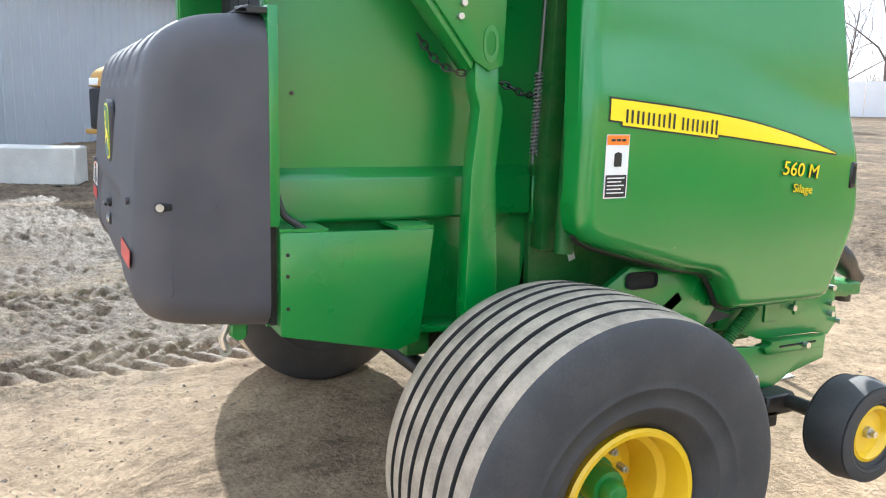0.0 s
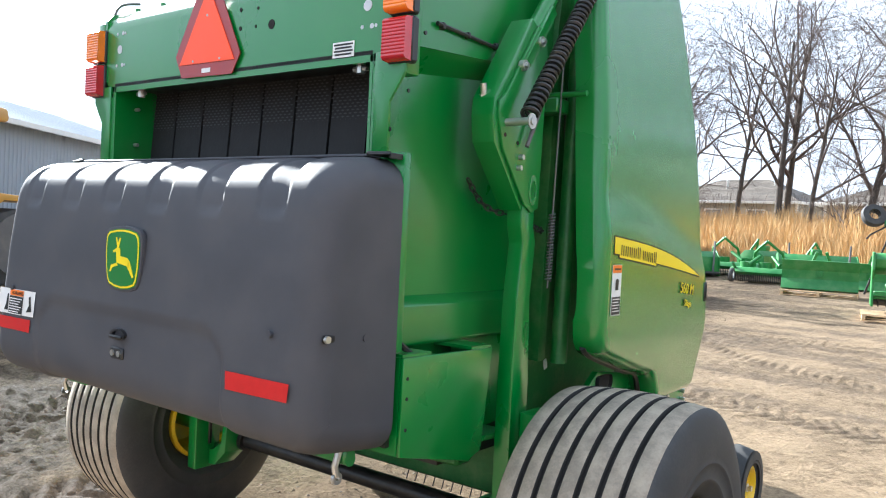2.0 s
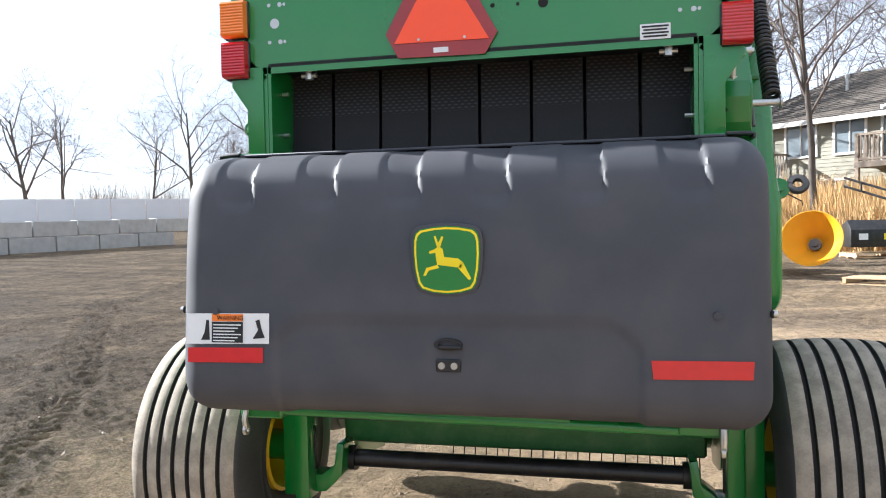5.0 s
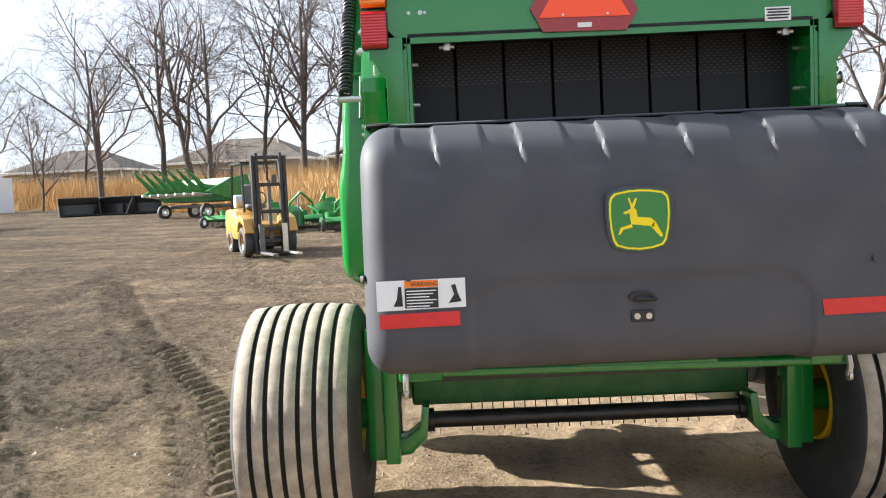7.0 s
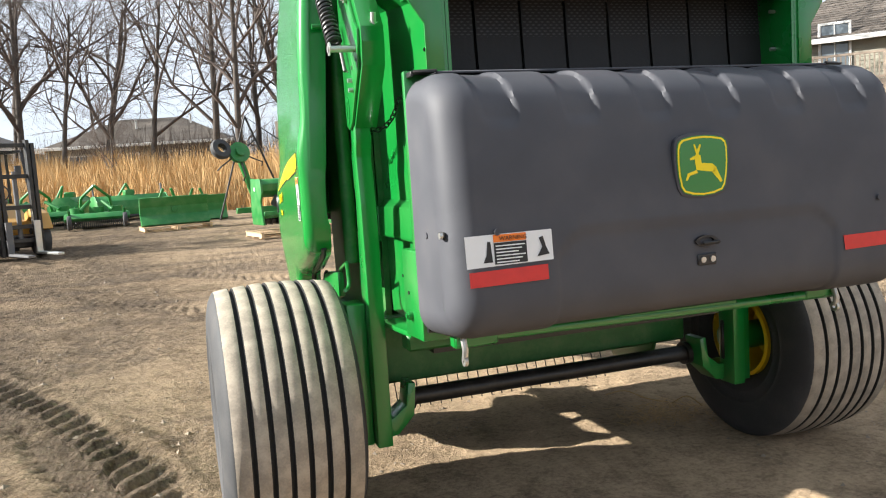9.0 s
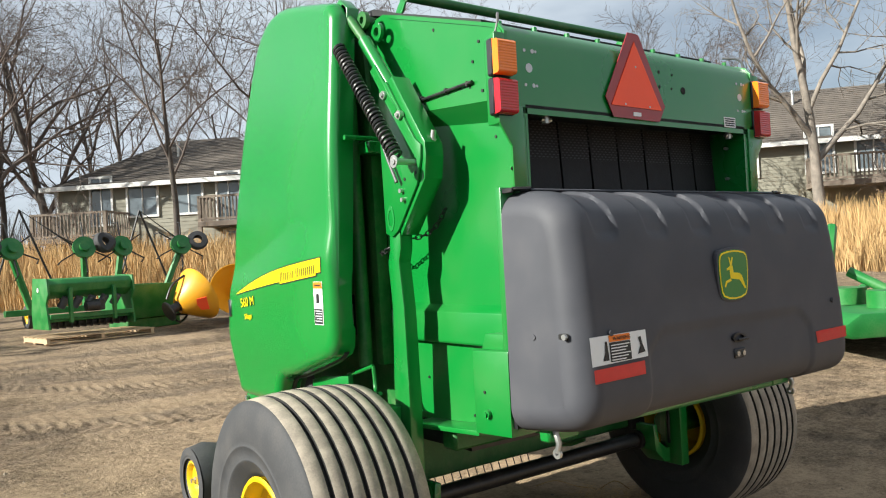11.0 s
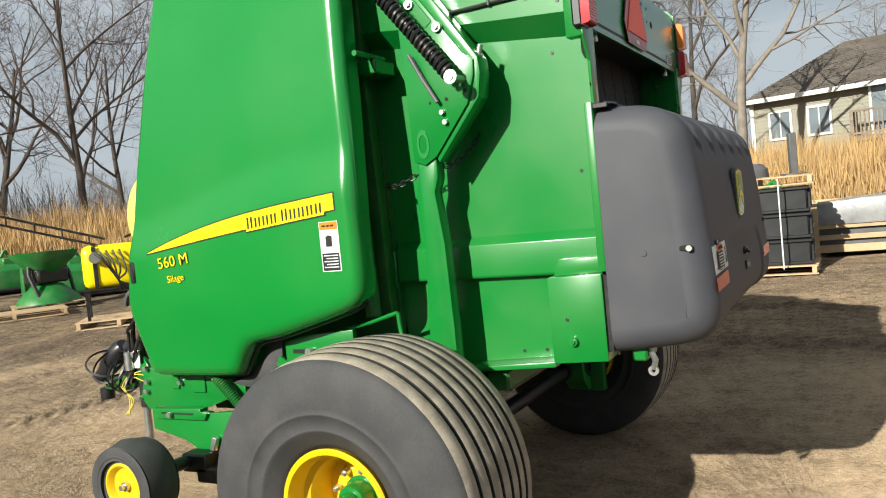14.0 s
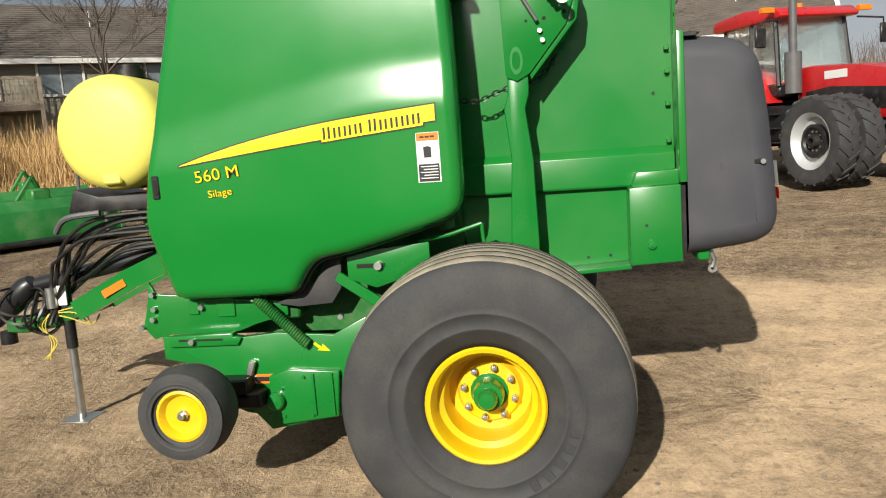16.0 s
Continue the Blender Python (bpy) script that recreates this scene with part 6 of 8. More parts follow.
me.materials.append(mat("clod_dirt", (0.25, 0.20, 0.15), 0.95, vary=0.4, scale=5, rand=0.35))
tagged(new("clods", me), "loose dirt clods and gravel scattered on the yard", "gravel", kind="stuff")


# ---- buildings ----
BEIGE = mat("beige_siding", (0.40, 0.37, 0.31), 0.75, vary=0.1, scale=1.5, rand=0.05)


def wall_boards(bm, p0, p1, z0, z1, th=0.2, pitch=0.16, lap=0.018):
    """A clapboard wall from p0 to p1, each board lapping the next; the outer face is on the right of the way from p0 to p1."""
    p0, p1 = Vector((*p0, 0)), Vector((*p1, 0))
    d = (p1 - p0).normalized()
    n = Vector((d.y, -d.x, 0))
    k = max(int((z1 - z0) / pitch), 1)
    prof = []
    for i in range(k):
        a = z0 + (z1 - z0) * i / k
        b = z0 + (z1 - z0) * (i + 1) / k
        prof += [(lap, a), (0.0, b)]
    prof += [(-th, z1), (-th, z0)]
    A = [bm.verts.new(p0 + n * o + Vector((0, 0, z))) for o, z in prof]
    C = [bm.verts.new(p1 + n * o + Vector((0, 0, z))) for o, z in prof]
    m = len(prof)
    for i in range(m):
        bm.faces.new((A[i], A[(i + 1) % m], C[(i + 1) % m], C[i]))
    bm.faces.new(A), bm.faces.new(list(reversed(C)))


def house_window(parent, m, w, h, door=False):
    """A window (or a glazed door) on a wall; m places its sill middle, x along the wall, -y outward."""
    bm = B()
    t = 0.10
    for c, s in (((0, 0, -t / 2), (w + 2 * t, .07, t)), ((0, 0, h + t / 2), (w + 2 * t, .07, t)), ((-w / 2 - t / 2, 0, h / 2), (t, .07, h)), ((w / 2 + t / 2, 0, h / 2), (t, .07, h)), ((0, 0.0, h / 2), (0.05, .05, h))):
        box(bm, (c[0], c[1] - 0.05, c[2]), s, bev=0.006)
    bmesh.ops.transform(bm, matrix=m, verts=bm.verts[:])
    win = part("door" if door else "window", bm, TRIM, parent)
    for k in (-1, 1):
        bm = B()
        box(bm, (k * w / 4, -0.025, h / 2), (w / 2 - 0.05, 0.02, h))
        bmesh.ops.transform(bm, matrix=m, verts=bm.verts[:])
        part("pane", bm, WINDOW, win)


def deck(parent, m, w, d, h, post=2.4):
    """A balcony: floor, posts, rails and balusters; m as for a window."""
    bm = B()
    box(bm, (0, -d / 2, -0.12), (w, d, 0.22), bev=0.01)
    bmesh.ops.transform(bm, matrix=m, verts=bm.verts[:])
    dk = part("deck", bm, OLDWOOD, parent)
    for k in (-1, 1):
        bm = B()
        box(bm, (k * (w / 2 - 0.08), -d + 0.08, -post / 2 + h / 2), (0.14, 0.14, post + h))
        bmesh.ops.transform(bm, matrix=m, verts=bm.verts[:])
        part("post", bm, OLDWOOD, dk)
    for z in (0.08, h):
        bm = B()
        box(bm, (0, -d + 0.05, z), (w, 0.07, 0.09))
        bmesh.ops.transform(bm, matrix=m, verts=bm.verts[:])
        part("rail", bm, OLDWOOD, dk)
    for k in range(int(w / 0.16)):
        bm = B()
        box(bm, (-w / 2 + 0.08 + 0.16 * k, -d + 0.05, h / 2), (0.05, 0.04, h))
        bmesh.ops.transform(bm, matrix=m, verts=bm.verts[:])
        part("baluster", bm, OLDWOOD, dk)
    for k in (-1, 1):
        for j in range(int(d / 0.2)):
            bm = B()
            box(bm, (k * (w / 2 - 0.04), -0.1 - 0.2 * j, h / 2), (0.05, 0.04, h))
            bmesh.ops.transform(bm, matrix=m, verts=bm.verts[:])
            part("baluster", bm, OLDWOOD, dk)
        bm = B()
        box(bm, (k * (w / 2 - 0.04), -d / 2, h), (0.07, d, 0.09))
        bmesh.ops.transform(bm, matrix=m, verts=bm.verts[:])
        part("rail", bm, OLDWOOD, dk)


def make_house(name, label, p0, p1, depth, z0, eave, ridge, spec, gable=(False, False), walls=None, inset=4.0, side=()):
    """p0 to p1 is the wall that faces the yard (its outer side on the right)."""
    wallm = walls or SIDING
    h = thing(name, label, "house", "houses beyond the grass")
    L = (Vector(p1) - Vector(p0)).length
    ang = math.atan2(p1[1] - p0[1], p1[0] - p0[0])
    base = Matrix.Translation((p0[0], p0[1], 0)) @ Matrix.Rotation(ang, 4, "Z")
    h.matrix_basis = base @ Matrix.Translation((0, 0, z0))
    e, r = eave - z0, ridge - z0
    for nm, a, b in (("wall", (0, 0), (L, 0)), ("wall", (L, 0), (L, depth)), ("wall", (L, depth), (0, depth)), ("wall", (0, depth), (0, 0))):
        bm = B()
        wall_boards(bm, a, b, -1.0, e)
        part(nm, bm, wallm, h, smooth=0)
    ov = 0.45
    g0, g1 = (0.0 if gable[0] else inset), (0.0 if gable[1] else inset)
    xa, xb = -ov, L + ov
    yr = depth / 2
    bm = B()
    ze = e - 0.12
    v = [bm.verts.new(q) for q in ((xa, -ov, ze), (xb, -ov, ze), (xb, depth + ov, ze), (xa, depth + ov, ze), (g0 + (xa if gable[0] else 0), yr, r), (L - g1 + (ov if gable[1] else 0), yr, r))]
    for f in ((0, 1, 5, 4), (2, 3, 4, 5), (1, 2, 5), (3, 0, 4), (3, 2, 1, 0)):
        bm.faces.new([v[i] for i in f])
    part("roof", bm, SHINGLE, h, smooth=0)
    # courses of shingles on the yard side
    bm = B()
    rows_n = 26
    a0, a1, b0, b1 = Vector((xa, -ov, ze)), Vector((xb, -ov, ze)), v and Vector((g0 + (xa if gable[0] else 0), yr, r)), Vector((L - g1 + (ov if gable[1] else 0), yr, r))
    nrm = (a1 - a0).cross(b0 - a0).normalized()
    for i in range(rows_n):
        t0, t1 = i / rows_n, (i + 1) / rows_n
        q = [a0.lerp(b0, t0) + nrm * 0.035, a1.lerp(b1, t0) + nrm * 0.035, a1.lerp(b1, t1) + nrm * 0.012, a0.lerp(b0, t1) + nrm * 0.012]
        vs = [bm.verts.new(p) for p in q]
        bm.faces.new(vs)
        lo = [bm.verts.new(p - nrm * 0.03) for p in q[:2]]
        bm.faces.new((vs[0], lo[0], lo[1], vs[1]))
    part("shingle_cover", bm, SHINGLE, h, smooth=0)
    bm = B()
    box(bm, (L / 2, -ov - 0.03, ze + 0.03), (L + 2 * ov + 0.1, 0.10, 0.20), bev=0.01)
    part("gutter", bm, TRIM, h)
    for k, (ex, gb) in enumerate(((xa, gable[0]), (xb, gable[1]))):
        if not gb:
            bm = B()
            box(bm, (ex, depth / 2, ze + 0.03), (0.10, depth + 2 * ov, 0.20), bev=0.01)
            part("gutter", bm, TRIM, h)
        else:
            for sgn in (-1, 1):
                bm = B()
                q0, q1 = Vector((ex, -ov if sgn < 0 else depth + ov, ze)), Vector((ex, yr, r))
                tube(bm, [q0, q1], 0.13, 4)
                part("bargeboard", bm, TRIM, h)
    for x in (0.02, L - 0.02):
        bm = B()
        box(bm, (x, -0.04, e / 2 - 0.5), (0.16, 0.10, e + 0.9))
        part("corner_board", bm, TRIM, h)
    for x, y in ((L * 0.45, yr * .55), (L * .75, yr * .7)):
        bm = B()
        zz = ze + (r - ze) * (y + ov) / (yr + ov)
        rod(bm, (x, y, zz - .1), (x, y, zz + 0.6), 0.07, n=10)
        rod(bm, (x, y, zz + 0.52), (x, y, zz + 0.66), 0.10, n=10)
        part("vent_pipe", bm, STEEL, h)
    for kind, x, z, w, hh in spec:
        m = Matrix.Translation((x, 0.0, z))
        if kind == "window":
            house_window(h, m, w, hh)
        elif kind == "door":
            house_window(h, m, w, hh, True)
        else:
            deck(h, m, w, hh, 1.0)
    for x_end, kind, y, z, w, hh in side:
        m = Matrix.Translation((L if x_end else 0, y, z)) @ Matrix.Rotation(math.pi / 2 if x_end else -math.pi / 2, 4, "Z")
        house_window(h, m, w, hh)
    return h


make_house("house", "two-storey taupe house with brown shingle roof and wooden balcony", (4.45, 36.2), (12.0, 29.0), 8.0, 1.2, 5.5, 7.9,
           [("window", 2.1, 2.6, .9, 2.0), ("window", 4.0, 2.9, 1.3, 1.3), ("window", 6.1, 2.9, 1.2, 1.3), ("door", 7.9, 2.45, 0.95, 2.05), ("deck", 8.75, 2.4, 3.3, 1.5), ("door", 8.2, 0.0, 1.0, 2.0),
            ("window", 5.5, .6, 1.0, 1.2), ("deck", 1.7, 2.0, 3.4, 2.0)], (False, False), inset=3.6, side=((1, "w", 1.8, 3.1, 1.0, 1.2), (1, "w", 5.6, 3.1, .8, 1.0), (1, "w", 2.0, .6, 1.1, 1.4), (1, "w", 6.0, .6, .8, 1.0)))
make_house("house", "long taupe house with white windows and weathered brown shingle roof", (21.8, 25.4), (32.8, 12.2), 9.0, 1.4, 5.75, 8.7,
           [("window", 3.2, 2.9, 1.0, 2.0), ("window", 6.0, 3.0, 1.6, 1.4), ("window", 10.0, 3.0, 1.3, 1.3), ("deck", 3.4, 2.5, 3.4, 1.8), ("window", 13.2, 3.0, 1.0, 1.9), ("window", 15.3, 3.0, 1.3, 1.3), ("deck", 14.6, 2.5, 4.0, 1.8)], (False, True), inset=4.0,
           side=((0, "w", 3.0, 3.0, 1.0, 1.2),))
make_house("house", "taupe house with gabled roof and a small wooden balcony", (34.5, 3.8), (31.5, -10.5), 9.0, 1.6, 5.1, 7.6,
           [("door", 5.4, 1.4, 1.1, 2.0), ("deck", 5.8, 1.35, 3.2, 1.2), ("window", 9.0, 1.9, 1.5, 1.3), ("window", 1.2, 1.7, .8, 1.1), ("window", 2.8, 1.7, .8, 1.1), ("window", 12.5, 1.9, 1.3, 1.3)], (False, True), inset=3.0)
for p0, p1, zz in (((-24, 63), (-12, 61), 2.2), ((-9.5, 58), (2.5, 55), 2.0), ((-40, 68), (-29, 67), 2.2)):
    make_house("house", "pale far house half hidden behind bare trees", p0, p1, 8.0, zz - 0.9, zz + 2.7, zz + 4.7,
               [("window", 2.2, 1.6, 1.3, 1.3), ("window", 5.5, 1.6, 1.3, 1.3), ("window", 9.0, 1.6, 1.3, 1.3), ("deck", 4.5, 1.0, 4.5, 1.8)], (False, False), walls=BEIGE)


def metal_shed():
    a, b = Vector((-12.5, -7.0, 0)), Vector((-38.5, 28.5, 0))
    L = (b - a).length
    d = (b - a).normalized()
    h = thing("metal_shed", "long grey ribbed metal shed with a pale low roof", "shed")
    ang = math.atan2(d.y, d.x)
    h.matrix_basis = Matrix.Translation((a.x, a.y, 0.1)) @ Matrix.Rotation(ang, 4, "Z")
    e, r, dep = 4.4, 7.0, 18.0
    for nm, x0, y0, x1, y1 in (("wall", 0, 0, L, 0), ("wall", 0, dep, 0, 0), ("wall", L, 0, L, dep), ("wall", L, dep, 0, dep)):
        bm = B()
        n = int(math.hypot(x1 - x0, y1 - y0) / 0.25)
        p, q = Vector((x0, y0, 0)), Vector((x1, y1, 0))
        dd = (q - p).normalized()
        nn = Vector((dd.y, -dd.x, 0))
        top, bot = [], []
        for i in range(n + 1):
            for fr, off in ((0.0, 0.0), (0.68, 0.0), (0.78, 0.03), (0.9, 0.03)):
                if i == n and fr:
                    continue
                pt = p.lerp(q, (i + fr) / n if (i + fr) / n < 1 else 1) + nn * off
                bot.append(bm.verts.new((pt.x, pt.y, -0.5)))
                top.append(bm.verts.new((pt.x, pt.y, e)))
        for i in range(len(top) - 1):
            bm.faces.new((bot[i], bot[i + 1], top[i + 1], top[i]))
        ob = part(nm, bm, METALW, h, smooth=0)
        so = ob.modifiers.new("thick", "SOLIDIFY")
        so.thickness = 0.06
    bm = B()
    prism(bm, [(-0.5, e - 0.1), (dep / 2, r), (dep + .5, e - .1), (dep + .5, e + 0.02), (dep / 2, r + 0.14), (-0.5, e + 0.02)], "x", -0.4, L + 0.4)
    part("roof", bm, METALR, h, smooth=0)
    for x0 in (0, L):
        bm = B()
        prism(bm, [(0, e - .15), (dep, e - .15), (dep / 2, r - .05)], "x", x0 - .03, x0 + .03)
        part("gable_wall", bm, METALW, h, smooth=0)
    bm = B()
    for i in range(int(L / 0.9)):
        x = 0.9 * i
        q0, q1 = Vector((x, -0.5, e + 0.03)), Vector((x, dep / 2, r + 0.15))
        tube(bm, [q0, q1], 0.03, 4)
    part("roof_ribbing", bm, METALR, h, smooth=0)
    bm = B()
    box(bm, (L / 2, -0.55, e - 0.02), (L + .8, .14, .18))
    part("gutter", bm, TRIM, h)


metal_shed()

# ---- yard objects ----
def at(ob, x, y, turn=0.0, dz=0.0):
    ob.matrix_basis = pose(x, y, gz(x, y) + dz, 0, 0, turn)
    return ob


def concrete_block(x, y, turn, level=0, tone=None):
    bm = B()
    box(bm, (0, 0, 0.3), (1.78, 0.6, 0.6), bev=0.03)
    ob = new("concrete_block", mesh_of("concrete_block", bm, tone or CONCRETE))
    tagged(ob, "pale grey cast concrete block", "block", "concrete blocks")
    return at(ob, x, y, turn, 0.605 * level - 0.03)


blk = concrete_block(-10.9, -0.35, 70)
tagged(blk, "white concrete block standing alone on dirt", "block")
a, b = Vector((-25.2, 12.5, 0)), Vector((-19.8, 28.0, 0))
n = 10
for lv in (0, 1):
    for k in range(n):
        p = a.lerp(b, (k + (0.5 if lv else 0)) / (n - 1))
        concrete_block(p.x, p.y, math.degrees(math.atan2(b.y - a.y, b.x - a.x)), lv)


def pallet(name, w=1.2, d=1.0, label="pale wooden pallet lying on the dirt", material=None):
    mt = material or WOOD
    p = thing(name, label, "pallet", "wooden pallets")
    for k in range(6):
        bm = B()
        box(bm, (0, -d / 2 + 0.06 + (d - 0.12) * k / 5, 0.125), (w, 0.10, 0.02))
        part("deck_board", bm, mt, p)
    for x in (-w / 2 + .05, 0, w / 2 - .05):
        bm = B()
        box(bm, (x, 0, 0.07), (0.06, d, 0.09))
        part("stringer", bm, mt, p)
    for k in range(3):
        bm = B()
        box(bm, (0, -d / 2 + 0.06 + (d - 0.12) * k / 2, 0.014), (w, 0.10, 0.02))
        part("bottom_board", bm, mt, p)
    return p


pal = at(pallet("pallet", 2.2, 1.2, "pale wooden pallet under the green seeder"), 0.95, 15.7, 10)
for x, y, t, w, d in ((5.35, 13.9, -32, 1.8, 1.0), (5.1, 10.6, -48, 1.3, 1.1), (-1.7, 19.6, 8, 1.7, 1.2), (8.75, 1.05, 90, 1.5, 1.1), (6.6, 14.6, -30, 1.4, 1.0), (6.9, 20.4, 10, 2.0, 1.0)):
    at(pallet("pallet", w, d, "pale wooden pallet carrying farm equipment"), x, y, t)
old = pallet("pallet", 1.2, 1.0, "weathered grey pallet in a tall stack", OLDWOOD)
at(old, -33.5, 26.3, 35)
for k in range(1, 30):
    i, j = divmod(k, 10)
    copy_thing(old, pose(-33.5 + 1.25 * i * .6, 26.3 + 1.35 * i, gz(-33.5, 26.3) + 0.145 * j, 0, 0, 35 + (k * 37 % 7)))

# long white wall far behind
bm = B()
for k in range(8):
    p, q = Vector((-42, 37)).lerp(Vector((-13, 56)), k / 16), Vector((-42, 37)).lerp(Vector((-13, 56)), (k + .985) / 16)
    mid = (p + q) / 2
    box(bm, (mid.x, mid.y, gz(mid.x, mid.y) + 1.05), ((q - p).length, 0.15, 2.2), (0, 0, math.degrees(math.atan2(q.y - p.y, q.x - p.x))))
me = mesh_of("white_wall", bm, WHITEWALL)
tagged(new("white_wall", me), "long low white panel wall behind the yard", "wall", kind="structure")


def lug_wheel(parent, c, R, w, rim_r, rim_mat, lugs=22, name="wheel", axis_turn=0.0):
    """A tractor wheel about the local y axis."""
    wl = new(name)
    wl.parent = parent
    bm = B()
    h = w / 2
    lathe(bm, [(rim_r, -h * .8), (rim_r + (R - rim_r) * .5, -h), (R * .93, -h * .92), (R * .955, -h * .6), (R * .955, h * .6), (R * .93, h * .92), (rim_r + (R - rim_r) * .5, h), (rim_r, h * .8)], c, 44, "y", closed=True)
    part("tyre", bm, RUBBER, wl, smooth=45)
    pair = []
    for s in (-1, 1):
        lb = B()
        vs = []
        for yy, da in ((0.02 * s, 0.0), (h * .98 * s, 0.62 * 2 * math.pi / lugs)):
            for ww in (-0.018, 0.018):
                for rr in (R * .945, R):
                    t = da + ww / R * 1.6
                    rr2 = rr - (0.03 * R if abs(yy) > .5 * h else 0)
                    vs.append(lb.verts.new((rr2 * math.cos(t), yy, rr2 * math.sin(t))))
        for f in ((0, 1, 3, 2), (4, 6, 7, 5), (0, 4, 5, 1), (2, 3, 7, 6), (1, 5, 7, 3)):
            lb.faces.new([vs[i] for i in f])
        bmesh.ops.recalc_face_normals(lb, faces=lb.faces[:])
        pair.append(mesh_of("lug", lb, RUBBER))
    for k in range(lugs):
        for s in (0, 1):
            lug = new("lug", pair[s])
            lug.parent = wl
            lug.matrix_local = Matrix.Translation(c) @ Matrix.Rotation(-2 * math.pi * (k + 0.5 * s) / lugs, 4, "Y")
    bm = B()
    lathe(bm, [(rim_r + .01, -h * .85), (rim_r * .9, -h * .6), (rim_r * .82, -h * .1), (rim_r * .3, -h * .05), (rim_r * .3, h * .05), (rim_r * .82, h * .1), (rim_r * .9, h * .6), (rim_r + .01, h * .85)], c, 32, "y", closed=True)
    rim = part("rim", bm, rim_mat, wl)
    bm = B()
    lathe(bm, [(rim_r * .60, -h * .5), (rim_r * .60, h * .5), (rim_r * .50, h * .55), (rim_r * .44, h * .30), (rim_r * .26, h * .30), (rim_r * .22, h * .7), (rim_r * .12, h * .75), (rim_r * .12, -h * .75), (rim_r * .22, -h * .7), (rim_r * .26, -h * .30), (rim_r * .44, -h * .30), (rim_r * .50, -h * .55)], c, 28, "y", closed=True)
    hub = part("hub", bm, BLACK, rim)
    nut = B()
    for k in range(10):
        t = 2 * math.pi * k / 10
        for sg in (-1, 1):
            rod(nut, (c[0] + rim_r * .35 * math.cos(t), c[1] + sg * h * .28, c[2] + rim_r * .35 * math.sin(t)), (c[0] + rim_r * .35 * math.cos(t), c[1] + sg * h * .38, c[2] + rim_r * .35 * math.sin(t)), rim_r * .035, n=6)
    part("wheel_nuts", nut, STEEL, rim)
    return wl


def plain_wheel(parent, c, R, w, rim_mat, axis="y", name="wheel"):
    wl = new(name)
    wl.parent = parent
    bm = B()
    h = w / 2
    lathe(bm, [(R * .55, -h * .8), (R * .75, -h), (R * .95, -h * .8), (R, -h * .4), (R, h * .4), (R * .95, h * .8), (R * .75, h), (R * .55, h * .8)], c, 28, axis, closed=True)
    part("tyre", bm, RUBBER, wl)
    bm = B()
    lathe(bm, [(R * .56, -h * .7), (R * .4, -h * .3), (R * .15, -h * .6), (R * .15, h * .6), (R * .4, h * .3), (R * .56, h * .7)], c, 20, axis, closed=True)
    part("rim", bm, rim_mat, wl)
    return wl


